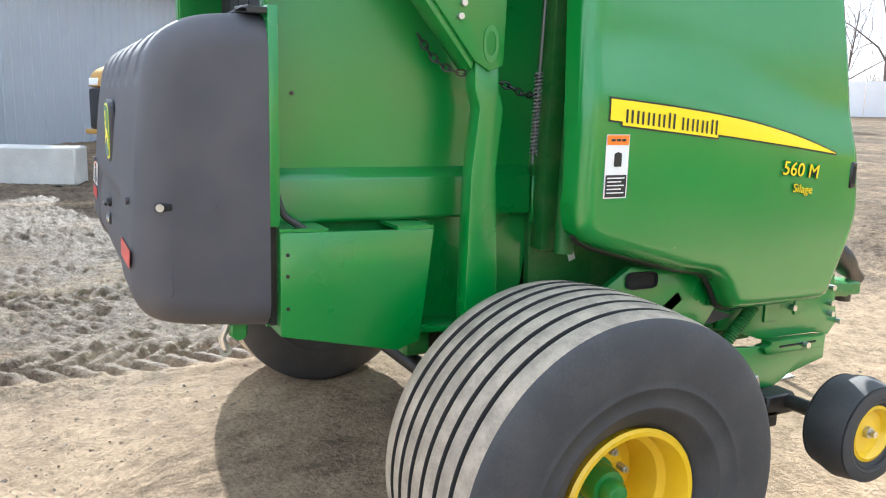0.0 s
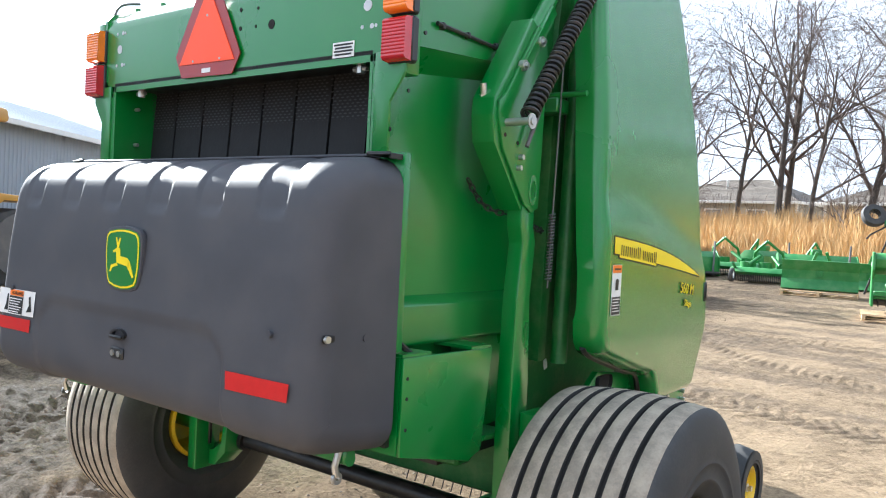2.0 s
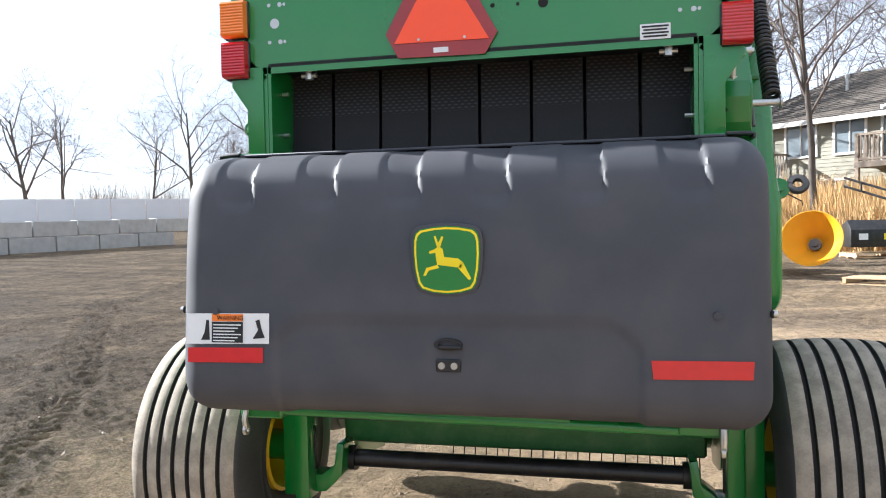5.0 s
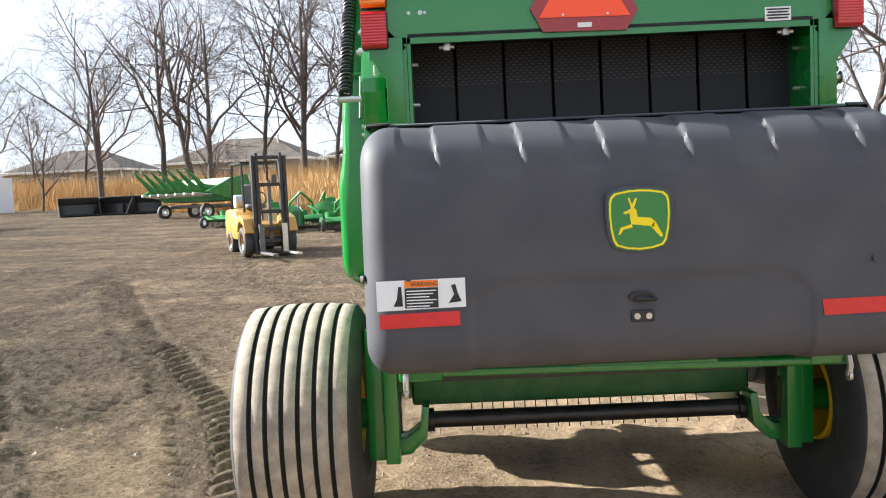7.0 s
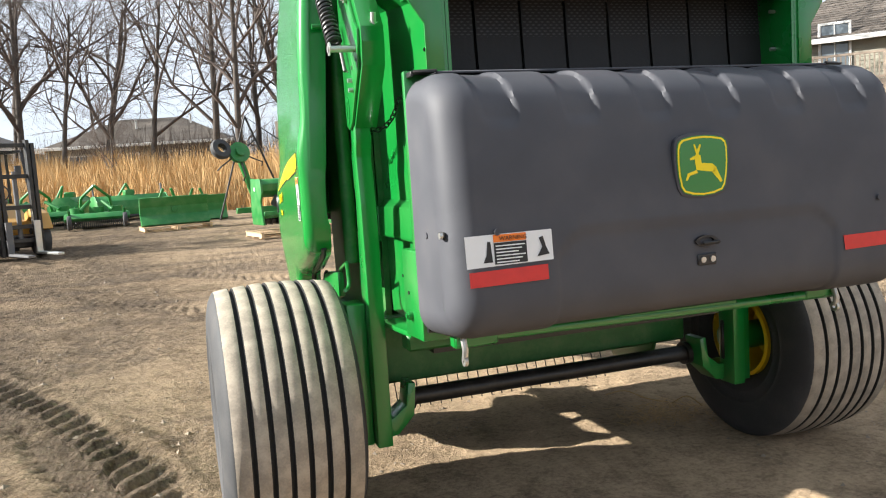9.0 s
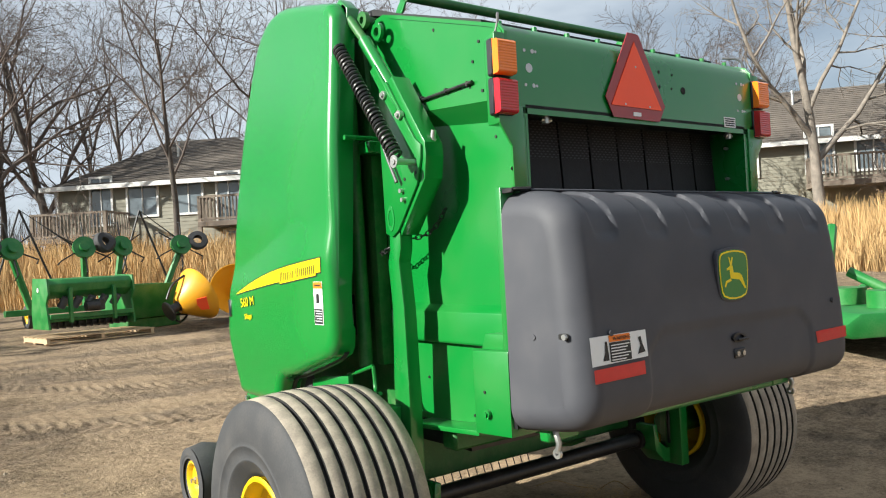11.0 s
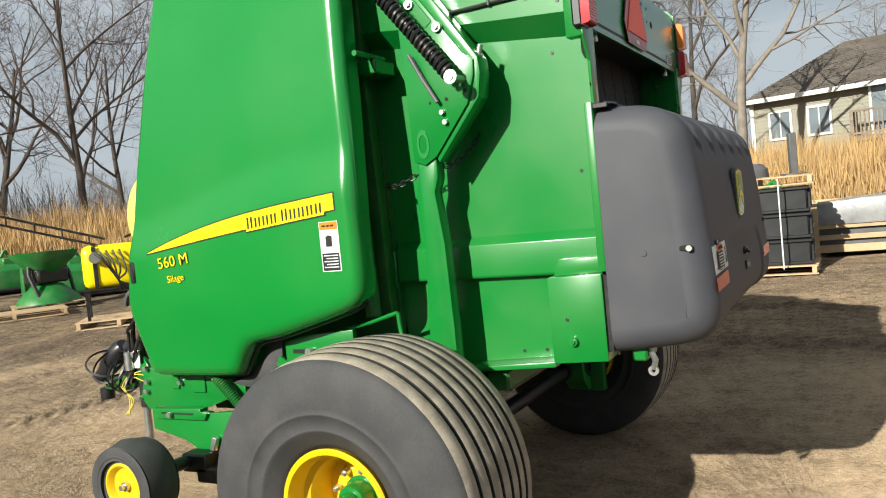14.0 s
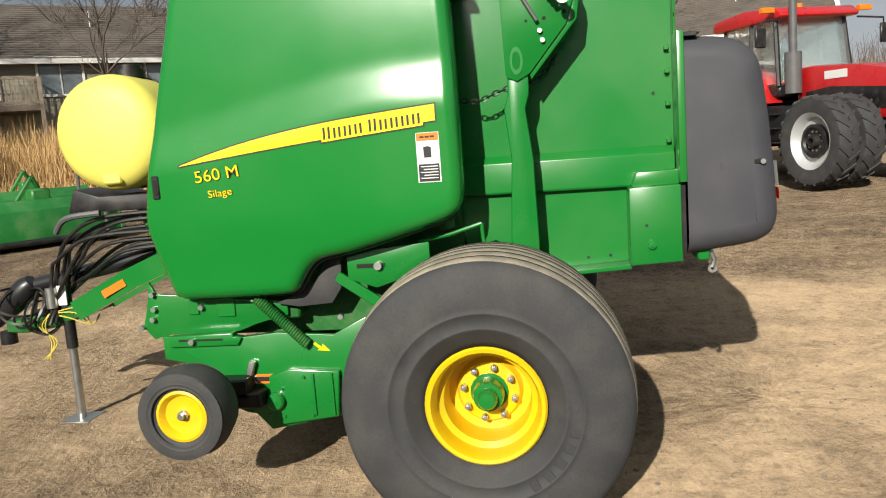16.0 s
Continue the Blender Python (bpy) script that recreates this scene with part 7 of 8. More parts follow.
def red_tractor():
    t = thing("tractor", "red tractor with twin silver wheels and a glazed cab", "tractor")
    for s in (-1, 1):
        for off in (0.95, 1.55):
            lug_wheel(t, (0, s * off, 1.0), 1.0, 0.50, 0.62, SILVER, 22, "rear_wheel")
        for off in (0.92, 1.40):
            lug_wheel(t, (3.05, s * off, 0.76), 0.76, 0.40, 0.46, SILVER, 20, "front_wheel")
        bm = B()
        prof = [(-1.02, 1.75), (-0.85, 2.05), (-0.3, 2.22), (0.3, 2.18), (0.85, 1.95), (1.15, 1.45), (1.05, 1.45), (0.78, 1.85), (0.25, 2.08), (-0.3, 2.10), (-0.78, 1.95), (-0.95, 1.72)]
        prism(bm, prof, "y", s * 0.62, s * 1.22, 0.01)
        part("fender", bm, REDPAINT, t)
        bm = B()
        prism(bm, [(0.95, 0.75), (1.9, 0.75), (2.0, 1.35), (1.05, 1.40)], "y", s * 0.55, s * 0.98, 0.03)
        part("fuel_tank", bm, DKPLAST, t)
        for k in range(3):
            bm = B()
            box(bm, (1.35, s * 1.02, 0.72 + 0.26 * k), (0.40, 0.16, 0.03), bev=0.005)
            part("step", bm, BLACK, t)
        # mirror
        bm = B()
        tube(bm, [(1.35, s * .85, 2.95), (1.5, s * 1.3, 2.9), (1.5, s * 1.32, 2.7)], 0.02, 6)
        box(bm, (1.5, s * 1.34, 2.62), (0.06, 0.22, 0.36), bev=0.02)
        part("mirror", bm, BLACK, t)
    bm = B()
    prism(bm, [(1.35, 1.30), (1.30, 2.05), (1.75, 2.06), (2.9, 1.98), (3.75, 1.82), (3.95, 1.62), (3.98, 1.10), (3.5, 1.05), (1.9, 1.1)], "y", -0.46, 0.46, 0.06)
    hood_ = part("hood", bm, REDPAINT, t, "glossy red hood")
    for s in (-1, 1):
        bm = B()
        box(bm, (2.35, s * 0.468, 1.86), (0.55, 0.006, 0.14), bev=0.002)
        part("name_plate", bm, WHITE, hood_, "pale nameplate bar")
        bm = B()
        prism(bm, [(1.6, 1.30), (3.5, 1.22), (3.7, 1.55), (2.2, 1.66), (1.6, 1.6)], "y", s * 0.462, s * 0.474, 0.002)
        part("grille", bm, BLACK, hood_)
    bm = B()
    box(bm, (3.97, 0, 1.36), (0.05, 0.7, 0.5), bev=0.02)
    part("front_grille", bm, BLACK, hood_)
    bm = B()
    box(bm, (1.9, 0, 0.85), (3.8, 0.45, 0.5), bev=0.04)
    box(bm, (3.05, 0, 0.78), (0.25, 2.5, 0.22), bev=0.03)
    rod(bm, (0, -1.7, 1.0), (0, 1.7, 1.0), 0.12)
    box(bm, (0.1, 0, 1.2), (1.2, 0.8, 0.7), bev=0.05)
    part("chassis", bm, BLACK, t)
    bm = B()
    box(bm, (4.25, 0, 0.95), (0.5, 0.75, 0.55), bev=0.04)
    part("weights", bm, BLACK, t)
    # cab
    cab = new("cab")
    cab.parent = t
    for x0, x1, s in ((-0.55, -0.42, -1), (-0.55, -0.42, 1), (1.28, 1.12, -1), (1.28, 1.12, 1), (0.45, 0.42, -1), (0.45, 0.42, 1)):
        bm = B()
        tube(bm, [(x0, s * .80, 1.75), (x1, s * .74, 3.02)], 0.045, 6)
        part("pillar", bm, BLACK, cab)
    bm = B()
    prism(bm, [(-0.75, 3.02), (-0.68, 3.20), (0.3, 3.26), (1.25, 3.18), (1.42, 3.05), (1.40, 2.98), (-0.7, 2.96)], "y", -0.86, 0.86, 0.04)
    part("cab_roof", bm, REDPAINT, cab)
    bm = B()
    box(bm, (0.4, 0, 1.68), (1.75, 1.6, 0.25), bev=0.04)
    part("cab_floor", bm, BLACK, cab)
    bm = B()
    box(bm, (0.1, 0, 2.15), (0.5, 0.5, 0.12), bev=0.04)
    box(bm, (-0.12, 0, 2.5), (0.12, 0.5, 0.7), (0, -8, 0), 0.05)
    part("seat", bm, GREY, cab)
    bm = B()
    lathe(bm, [(0.19, -.015), (0.22, 0), (0.19, .015)], (0.75, 0, 2.35), 20, "x", closed=True)
    part("steering_wheel", bm, BLACK, cab)
    for nm, pts in (("windscreen", ((1.285, -.75, 1.8), (1.285, .75, 1.8), (1.13, .70, 3.0), (1.13, -.70, 3.0))), ("side_glass", ((-.5, -.81, 1.8), (1.25, -.81, 1.8), (1.1, -.75, 3.0), (-.42, -.75, 3.0))), ("side_glass", ((-.5, .81, 1.8), (1.25, .81, 1.8), (1.1, .75, 3.0), (-.42, .75, 3.0)))):
        bm = B()
        vs = [bm.verts.new(p) for p in pts]
        f = bm.faces.new(vs)
        bmesh.ops.solidify(bm, geom=[f], thickness=0.008)
        ob = part(nm, bm, CABGLASS, cab)
        ob.visible_shadow = False
    bm = B()
    rod(bm, (1.45, -0.62, 1.6), (1.45, -0.62, 2.35), 0.15, n=16)
    rod(bm, (1.45, -0.62, 2.35), (1.45, -0.62, 3.35), 0.07, n=14)
    part("exhaust", bm, GREY, t)
    for x, s in ((-0.6, -1), (-0.6, 1), (1.3, 1), (1.3, -1)):
        bm = B()
        box(bm, (x, s * 1.05, 2.15 if x < 0 else 3.12), (0.12, 0.26, 0.10), bev=0.01)
        part("marker_lamp", bm, AMBER, t)
    bm = B()
    rod(bm, (0.2, 0.5, 3.24), (0.2, 0.5, 3.40), 0.06)
    part("beacon", bm, AMBER, t)
    return t


# twin wheels of the near side stand at the yard's right edge
at(red_tractor(), 12.7, -3.3, 202, -0.02)


def tracked_tractor():
    t = thing("tracked_tractor", "mustard-yellow tracked tractor with a glazed cab", "tractor")
    for s in (-1, 1):
        bm = B()
        out = [(-1.6, 0.75), (-1.45, 1.15), (-1.05, 1.35), (-0.65, 1.25), (1.6, 0.95), (1.95, 0.80), (2.1, 0.45), (1.95, 0.12), (1.6, 0.0), (-1.0, 0.0), (-1.4, 0.2)]
        prism(bm, out, "y", s * 0.80, s * 1.35, 0.04)
        tr = part("track", bm, RUBBER, t)
        for k in range(22):
            bm = B()
            box(bm, (-1.0 + 0.13 * k, s * 1.075, -0.005), (0.05, 0.5, 0.05))
            part("track_lug", bm, RUBBER, tr)
        for x, z, r in ((-1.05, 0.70, 0.55), (1.6, 0.47, 0.40), (-0.2, 0.25, 0.2), (0.35, 0.25, 0.2), (0.9, 0.25, 0.2)):
            bm = B()
            rod(bm, (x, s * 1.30, z), (x, s * 1.37, z), r, n=24)
            part("track_wheel", bm, GREY if r > .3 else BLACK, t)
        bm = B()
        prism(bm, [(-1.5, 1.55), (-0.6, 1.60), (-0.2, 1.30), (-0.3, 1.25), (-0.7, 1.48), (-1.5, 1.45)], "y", s * .7, s * 1.4, .01)
        part("fender", bm, TANPAINT, t)
        bm = B()
        box(bm, (3.06, s * .30, 1.55), (0.03, 0.3, 0.12), bev=0.01)
        part("headlight", bm, WHITE, t)
        for k in range(3):
            bm = B()
            box(bm, (0.25, s * 1.2, 0.95 + .25 * k), (0.45, 0.25, 0.03))
            part("step", bm, BLACK, t)
    bm = B()
    prism(bm, [(0.6, 1.0), (0.6, 2.05), (1.2, 2.1), (2.5, 1.95), (3.0, 1.72), (3.1, 1.45), (0.7, 1.42)], "y", -0.55, 0.55, 0.10)
    part("hood", bm, TANPAINT, t)
    bm = B()
    prism(bm, [(0.7, 0.6), (0.7, 1.44), (3.06, 1.44), (3.06, 0.75), (2.6, 0.55)], "y", -0.52, 0.52, 0.05)
    part("engine_grille", bm, BLACK, t)
    bm = B()
    prism(bm, [(2.2, 0.62), (3.12, 0.66), (3.12, 0.74), (2.2, 0.72)], "y", -0.56, 0.56, 0.01)
    part("trim_line", bm, TANPAINT, t)
    cab = new("cab")
    cab.parent = t
    for x0, x1 in ((-1.1, -0.95), (0.65, 0.5), (-0.1, -0.1)):
        for s in (-1, 1):
            bm = B()
            tube(bm, [(x0, s * .8, 1.5), (x1, s * .75, 2.95)], 0.05, 6)
            part("pillar", bm, BLACK, cab)
    bm = B()
    prism(bm, [(-1.25, 2.95), (-1.2, 3.12), (-.3, 3.2), (0.6, 3.12), (0.82, 2.98), (0.8, 2.9), (-1.2, 2.88)], "y", -0.95, 0.95, 0.04)
    part("cab_roof", bm, TANPAINT, cab)
    bm = B()
    box(bm, (-.2, 0, 1.5), (1.7, 1.6, 0.25), bev=.03)
    part("cab_floor", bm, BLACK, cab)
    bm = B()
    box(bm, (-.5, 0, 1.95), (.5, .5, .12), bev=.04)
    box(bm, (-.72, 0, 2.3), (.12, .5, .6), bev=.05)
    part("seat", bm, GREY, cab)
    for nm, pts in (("windscreen", ((.66, -.76, 1.62), (.66, .76, 1.62), (.51, .71, 2.9), (.51, -.71, 2.9))), ("side_glass", ((-1.05, -.8, 1.62), (.62, -.8, 1.62), (.48, -.76, 2.9), (-.92, -.76, 2.9))), ("side_glass", ((-1.05, .8, 1.62), (.62, .8, 1.62), (.48, .76, 2.9), (-.92, .76, 2.9)))):
        bm = B()
        f = bm.faces.new([bm.verts.new(p) for p in pts])
        bmesh.ops.solidify(bm, geom=[f], thickness=0.008)
        ob = part(nm, bm, CABGLASS, cab)
        ob.visible_shadow = False
    bm = B()
    rod(bm, (0.9, .62, 1.6), (0.9, .62, 3.0), 0.08, n=14)
    part("exhaust", bm, GREY, t)
    for s in (-1, 1):
        bm = B()
        tube(bm, [(.7, s * .9, 2.75), (.95, s * 1.3, 2.7), (.95, s * 1.3, 2.3)], .02, 6)
        box(bm, (.95, s * 1.32, 2.15), (.06, .2, .34), bev=.02)
        part("mirror", bm, BLACK, t)
    bm = B()
    tube(bm, [(-.9, -.6, 3.24), (.3, -.6, 3.26), (.3, .6, 3.26), (-.9, .6, 3.24)], .015, 6)
    part("antenna_rail", bm, BLACK, cab)
    bm = B()
    box(bm, (.7, .1, 3.02), (.2, .5, .08), bev=.01)
    part("roof_lamp", bm, AMBER, cab)
    return t


at(tracked_tractor(), -12.7, 3.7, -66)


def forklift():
    t = thing("forklift", "worn yellow forklift with raised black mast and steel forks", "forklift")
    for s in (-1, 1):
        plain_wheel(t, (0.0, s * .48, .34), .34, .26, TANPAINT, name="front_wheel")
        plain_wheel(t, (-1.5, s * .42, .28), .28, .22, TANPAINT, name="rear_wheel")
        for x0, x1 in ((-0.15, -0.35), (-1.35, -1.25)):
            bm = B()
            tube(bm, [(x0, s * .45, 1.0), (x1, s * .42, 2.12)], .032, 6)
            part("guard_post", bm, BLACK, t)
        for off, z1 in ((.36, 2.18), (.27, 2.24)):
            bm = B()
            box(bm, (.38, s * off, z1 / 2 + .06), (.14, .07, z1), bev=.008)
            part("mast_rail", bm, BLACK, t)
        bm = B()
        box(bm, (.52, s * .26, .42), (.05, .12, .62), bev=.006)
        box(bm, (1.02, s * .26, .10), (1.05, .12, .045), bev=.006)
        part("fork", bm, STEEL if s > 0 else GREY, t)
        bm = B()
        prism(bm, [(-.35, .55), (-.35, .85), (-.1, .95), (.25, .85), (.42, .55), (.34, .52), (.2, .72), (-.1, .80), (-.25, .72)], "y", s * .34, s * .60, .01)
        part("fender", bm, TANPAINT, t)
    bm = B()
    prism(bm, [(-1.95, .35), (-2.0, .75), (-1.9, 1.05), (-1.35, 1.08), (-.95, 1.02), (-.55, .75), (-.2, .72), (-.2, .35)], "y", -.5, .5, .06)
    part("body", bm, TANPAINT, t)
    bm = B()
    box(bm, (-.8, 0, .32), (2.1, .7, .25), bev=.03)
    part("chassis", bm, BLACK, t)
    for z in (.35, .62, 1.0, 2.2, 1.6):
        bm = B()
        box(bm, (.42 if z < 1 else .36, 0, z), (.06, .74, .08), bev=.005)
        part("mast_crossbar", bm, BLACK, t)
    bm = B()
    rod(bm, (.34, 0, .3), (.34, 0, 1.7), .045)
    part("lift_cylinder", bm, GREY, t)
    bm = B()
    for k in range(9):
        box(bm, (-1.25 + .11 * k, 0, 2.13), (.025, .86, .03))
    for s in (-1, 1):
        box(bm, (-.8, s * .43, 2.13), (1.0, .05, .05))
    part("overhead_guard", bm, BLACK, t)
    bm = B()
    box(bm, (-1.0, 0, 1.12), (.45, .45, .12), bev=.04)
    box(bm, (-1.22, 0, 1.4), (.12, .45, .5), (0, -8, 0), .05)
    part("seat", bm, GREY, t)
    bm = B()
    lathe(bm, [(.14, -.012), (.165, 0), (.14, .012)], (-.5, 0, 1.3), 18, "x", closed=True)
    rod(bm, (-.3, 0, .8), (-.5, 0, 1.3), .025)
    part("steering_wheel", bm, BLACK, t)
    bm = B()
    rod(bm, (-1.7, -.3, 1.25), (-1.7, .3, 1.25), .16, n=16)
    part("gas_bottle", bm, SILVER, t)
    bm = B()
    box(bm, (-.45, .35, 1.75), (.06, .12, .18), bev=.01)
    part("work_lamp", bm, GREY, t)
    return t


at(forklift(), -4.75, 15.4, -62)


def corn_header():
    t = thing("corn_header", "green corn header with pointed snouts on a trailer", "header")
    for k in range(7):
        y = -2.2 + .73 * k
        bm = B()
        tube(bm, [(-.2, y, 1.15), (-1.1, y, 1.35), (-1.9, y, 2.15)], .26, 8, .03)
        part("snout", bm, OLDGREEN, t)
        bm = B()
        rod(bm, (-.5, y + .36, 1.0), (-1.4, y + .36, 1.1), .06)
        part("stalk_roll", bm, STEEL, t)
    bm = B()
    prism(bm, [(-.4, .75), (.5, .7), (.75, 1.2), (.6, 1.75), (.45, 1.75), (.3, 1.1), (-.4, 1.05)], "y", -2.6, 2.6, .03)
    part("trough", bm, OLDGREEN, t)
    for s in (-1, 1):
        bm = B()
        prism(bm, [(-1.3, 1.15), (-.2, .8), (.8, .75), (.9, 1.3), (.7, 1.85), (-.1, 1.7)], "y", s * 2.6, s * 2.75, .03)
        part("end_panel", bm, OLDGREEN, t)
    bm = B()
    box(bm, (0, 0, .55), (.3, 5.6, .12))
    for y in (-1.8, 1.8):
        box(bm, (0, y, .5), (1.6, .12, .1))
    part("trailer_frame", bm, GREY, t)
    for x in (-.75, .75):
        for y in (-1.8, 1.8):
            plain_wheel(t, (x, y, .33), .33, .2, WHITE)
    return t


at(corn_header(), -11.6, 32.6, 48)


def loader_bucket():
    bm = B()
    prism(bm, [(-.5, 0), (.5, 0), (.55, .06), (-.35, .12), (-.42, .6), (-.2, .95), (-.28, .98), (-.55, .7)], "y", -.95, .95, .01)
    for s in (-1, 1):
        prism(bm, [(-.5, .02), (.5, .02), (.1, .5), (-.25, .95), (-.52, .65)], "y", s * .95, s * .98)
    ob = new("loader_bucket", mesh_of("loader_bucket", bm, BLACK))
    return tagged(ob, "black steel loader bucket on dirt", "bucket", "loader buckets")


lb = at(loader_bucket(), -19.6, 38.2, -60)
for x, y, tn in ((-18.1, 38.9, -100), (-16.8, 39.4, -75)):
    copy_thing(lb, pose(x, y, gz(x, y), 0, 0, tn))


def seeder():
    t = thing("seeder", "green seeder with a lidded box standing on a pallet", "seeder")
    bm = B()
    prism(bm, [(-.35, .95), (-.40, 1.12), (-.30, 1.22), (.30, 1.24), (.36, 1.1), (.30, .85), (-.1, .80)], "x", -.95, .95, .02)
    part("seed_box", bm, OLDGREEN, t)
    for s in (-1, 1):
        bm = B()
        prism(bm, [(-.45, .15), (.5, .15), (.55, .5), (.42, 1.26), (-.40, 1.24), (-.46, .9), (-.30, .7)], "x", s * .95, s * 1.0, .01)
        part("end_plate", bm, OLDGREEN, t)
        bm = B()
        rod(bm, (s * 1.0, .1, 1.0), (s * 1.012, .1, 1.0), .05)
        part("dial", bm, WHITE, t)
        bm = B()
        box(bm, (s * .5, -.42, .65), (.08, .10, .75), bev=.01)
        part("hitch_post", bm, OLDGREEN, t)
    bm = B()
    box(bm, (0, -.38, .42), (1.9, .1, .1), bev=.01)
    box(bm, (0, -.1, .33), (1.9, .3, .06), bev=.01)
    part("frame_bar", bm, OLDGREEN, t)
    bm = B()
    for k in range(12):
        box(bm, (-.85 + .155 * k, 0, .22), (.03, .36, .16), (0, 0, 0), .01)
    rod(bm, (-.95, 0, .25), (.95, 0, .25), .09)
    part("roller", bm, BLACK, t)
    for k in range(5):
        bm = B()
        rod(bm, (-.6 + .3 * k, -.1, .6), (-.5 + .3 * k, -.2, .82), .09)
        part("meter_cup", bm, GREY, t)
    bm = B()
    rod(bm, (-.2, -.5, .6), (.1, -.5, .6), .11)
    box(bm, (.15, -.42, .62), (.2, .2, .25), bev=.03)
    part("gearbox", bm, BLACK, t)
    return t


at(seeder(), 0.88, 15.7, 10, .13).scale = (0.88, 0.88, 0.92)


def green_hopper():
    t = thing("grain_hopper", "bright green open hopper box behind the seeder", "hopper")
    bm = B()
    prism(bm, [(-.4, .25), (.4, .25), (.6, 1.0), (.56, 1.0), (.36, .3), (-.36, .3), (-.56, 1.0), (-.6, 1.0)], "x", -.8, .8, .005)
    for s in (-1, 1):
        prism(bm, [(-.4, .25), (.4, .25), (.58, .99), (-.58, .99)], "x", s * .76, s * .79)
    part("bin", bm, OLDGREEN, t)
    bm = B()
    box(bm, (0, 0, .12), (1.4, .7, .24), bev=.02)
    part("base", bm, DKGREEN, t)
    return t


at(green_hopper(), 2.41, 16.9, 20)


def cone_spreader(label, tip, tri):
    t = thing("cone_spreader", label, "spreader", "yellow cone spreaders")
    bm = B()
    lathe(bm, [(.16, 0.0), (.22, .02), (.70, .62), (.72, .70), (.70, .70), (.67, .64), (.19, .05), (.14, .04)], (0, 0, 0), 40, "z", closed=True)
    hop = part("hopper", bm, CONEORANGE, t)
    bm = B()
    rod(bm, (0, 0, .02), (0, 0, .14), .15, n=20)
    rod(bm, (0, 0, .14), (0, 0, .2), .07, n=12)
    part("agitator", bm, GREY, hop)
    bm = B()
    rod(bm, (0, 0, -.22), (0, 0, 0), .12, n=14)
    rod(bm, (0, 0, -.30), (0, 0, -.27), .26, n=24)
    part("spinner", bm, BLACK, t)
    bm = B()
    tube(bm, curve_pts([(-.30, 0, -.2), (-.55, 0, .1), (-.62, .0, .5)], 5), .03, 8)
    part("hitch_tube", bm, BLACK, t)
    bm = B()
    tube(bm, curve_pts([(.30, 0, -.2), (.45, .2, .0), (.40, .35, .3), (.2, .3, -.1)], 5), .03, 8)
    part("hitch_tube", bm, BLACK, t)
    if tri:
        bm = B()
        q = [bm.verts.new(p) for p in ((.27, -.42, .32), (.33, -.53, .47), (-.02, -.63, .47), (-.06, -.48, .28), (.1, -.43, .26))]
        bm.faces.new(q)
        bmesh.ops.recalc_face_normals(bm, faces=bm.faces[:])
        bmesh.ops.solidify(bm, geom=bm.faces[:], thickness=.02)
        part("triangle_sign", bm, SMVRED, hop)
    return t


c1 = cone_spreader("orange-yellow cone spreader tipped over with black hitch frame", 0, True)
c1.matrix_basis = pose(2.65, 15.3, gz(2.65, 15.3) + .54, 0, 66, 12)
c1.scale = (.85, .85, .85)
c2 = cone_spreader("orange-yellow cone spreader lying with its open mouth outward", 0, False)
c2.matrix_basis = pose(4.34, 16.2, gz(4.34, 16.2) + .60, 72, 0, -20)
c2.scale = (.85, .85, .85)


def tedder():
    t = thing("hay_tedder", "green hay tedder folded up with black tine arms", "tedder")
    for i, x in enumerate((-1.75, -.15, .75, 2.3)):
        bm = B()
        tube(bm, [(x * .75, .1, .35), (x, 0, 1.75)], .08, 6)
        arm = part("rotor_arm", bm, OLDGREEN, t)
        tilt = (25, -30, 30, -25)[i]
        rot = Matrix.Translation((x, -.05, 1.85)) @ M3((70, tilt, 0))
        bm = B()
        rod(bm, (0, 0, -.06), (0, 0, .06), .26, n=20)
        rod(bm, (0, 0, .05), (0, 0, .16), .12, n=14)
        bmesh.ops.transform(bm, matrix=rot, verts=bm.verts[:])
        part("rotor", bm, OLDGREEN, arm)
        for k in range(6):
            a = k * math.pi / 3
            bm = B()
            tube(bm, [(.2 * math.cos(a), .2 * math.sin(a), 0), (.62 * math.cos(a), .62 * math.sin(a), .02), (.68 * math.cos(a), .68 * math.sin(a), -.18)], .018, 6)
            bmesh.ops.transform(bm, matrix=rot, verts=bm.verts[:])
            part("tine_arm", bm, BLACK, arm)
        bm = B()
        lathe(bm, [(.12, -.09), (.24, -.08), (.27, 0), (.24, .08), (.12, .09)], (0, 0, 0), 22, "z", closed=True)
        bmesh.ops.transform(bm, matrix=Matrix.Translation((x + (.45 if i % 2 else -.45), -.1, 1.95)) @ M3((60, tilt * 1.4, 0)), verts=bm.verts[:])
        part("support_wheel", bm, RUBBER, arm)
    for x in (-1.3, 1.5):
        bm = B()
        tube(bm, [(x - 1.0, .2, .2), (x - .2, .1, 2.75), (x + 1.0, .2, 1.9)], .025, 6)
        tube(bm, [(x - .2, .1, 2.75), (x + .7, .2, .5)], .025, 6)
        part("guard_frame", bm, BLACK, t)
    bm = B()
    box(bm, (0, .1, .4), (3.8, .14, .14), bev=.01)
    part("beam", bm, OLDGREEN, t)
    for x in (-1.3, 1.5):
        plain_wheel(t, (x, .35, .28), .28, .2, YELLOW, "x")
    return t


at(tedder(), 1.75, 18.9, 8).scale = (1.02, 1.02, 1.02)


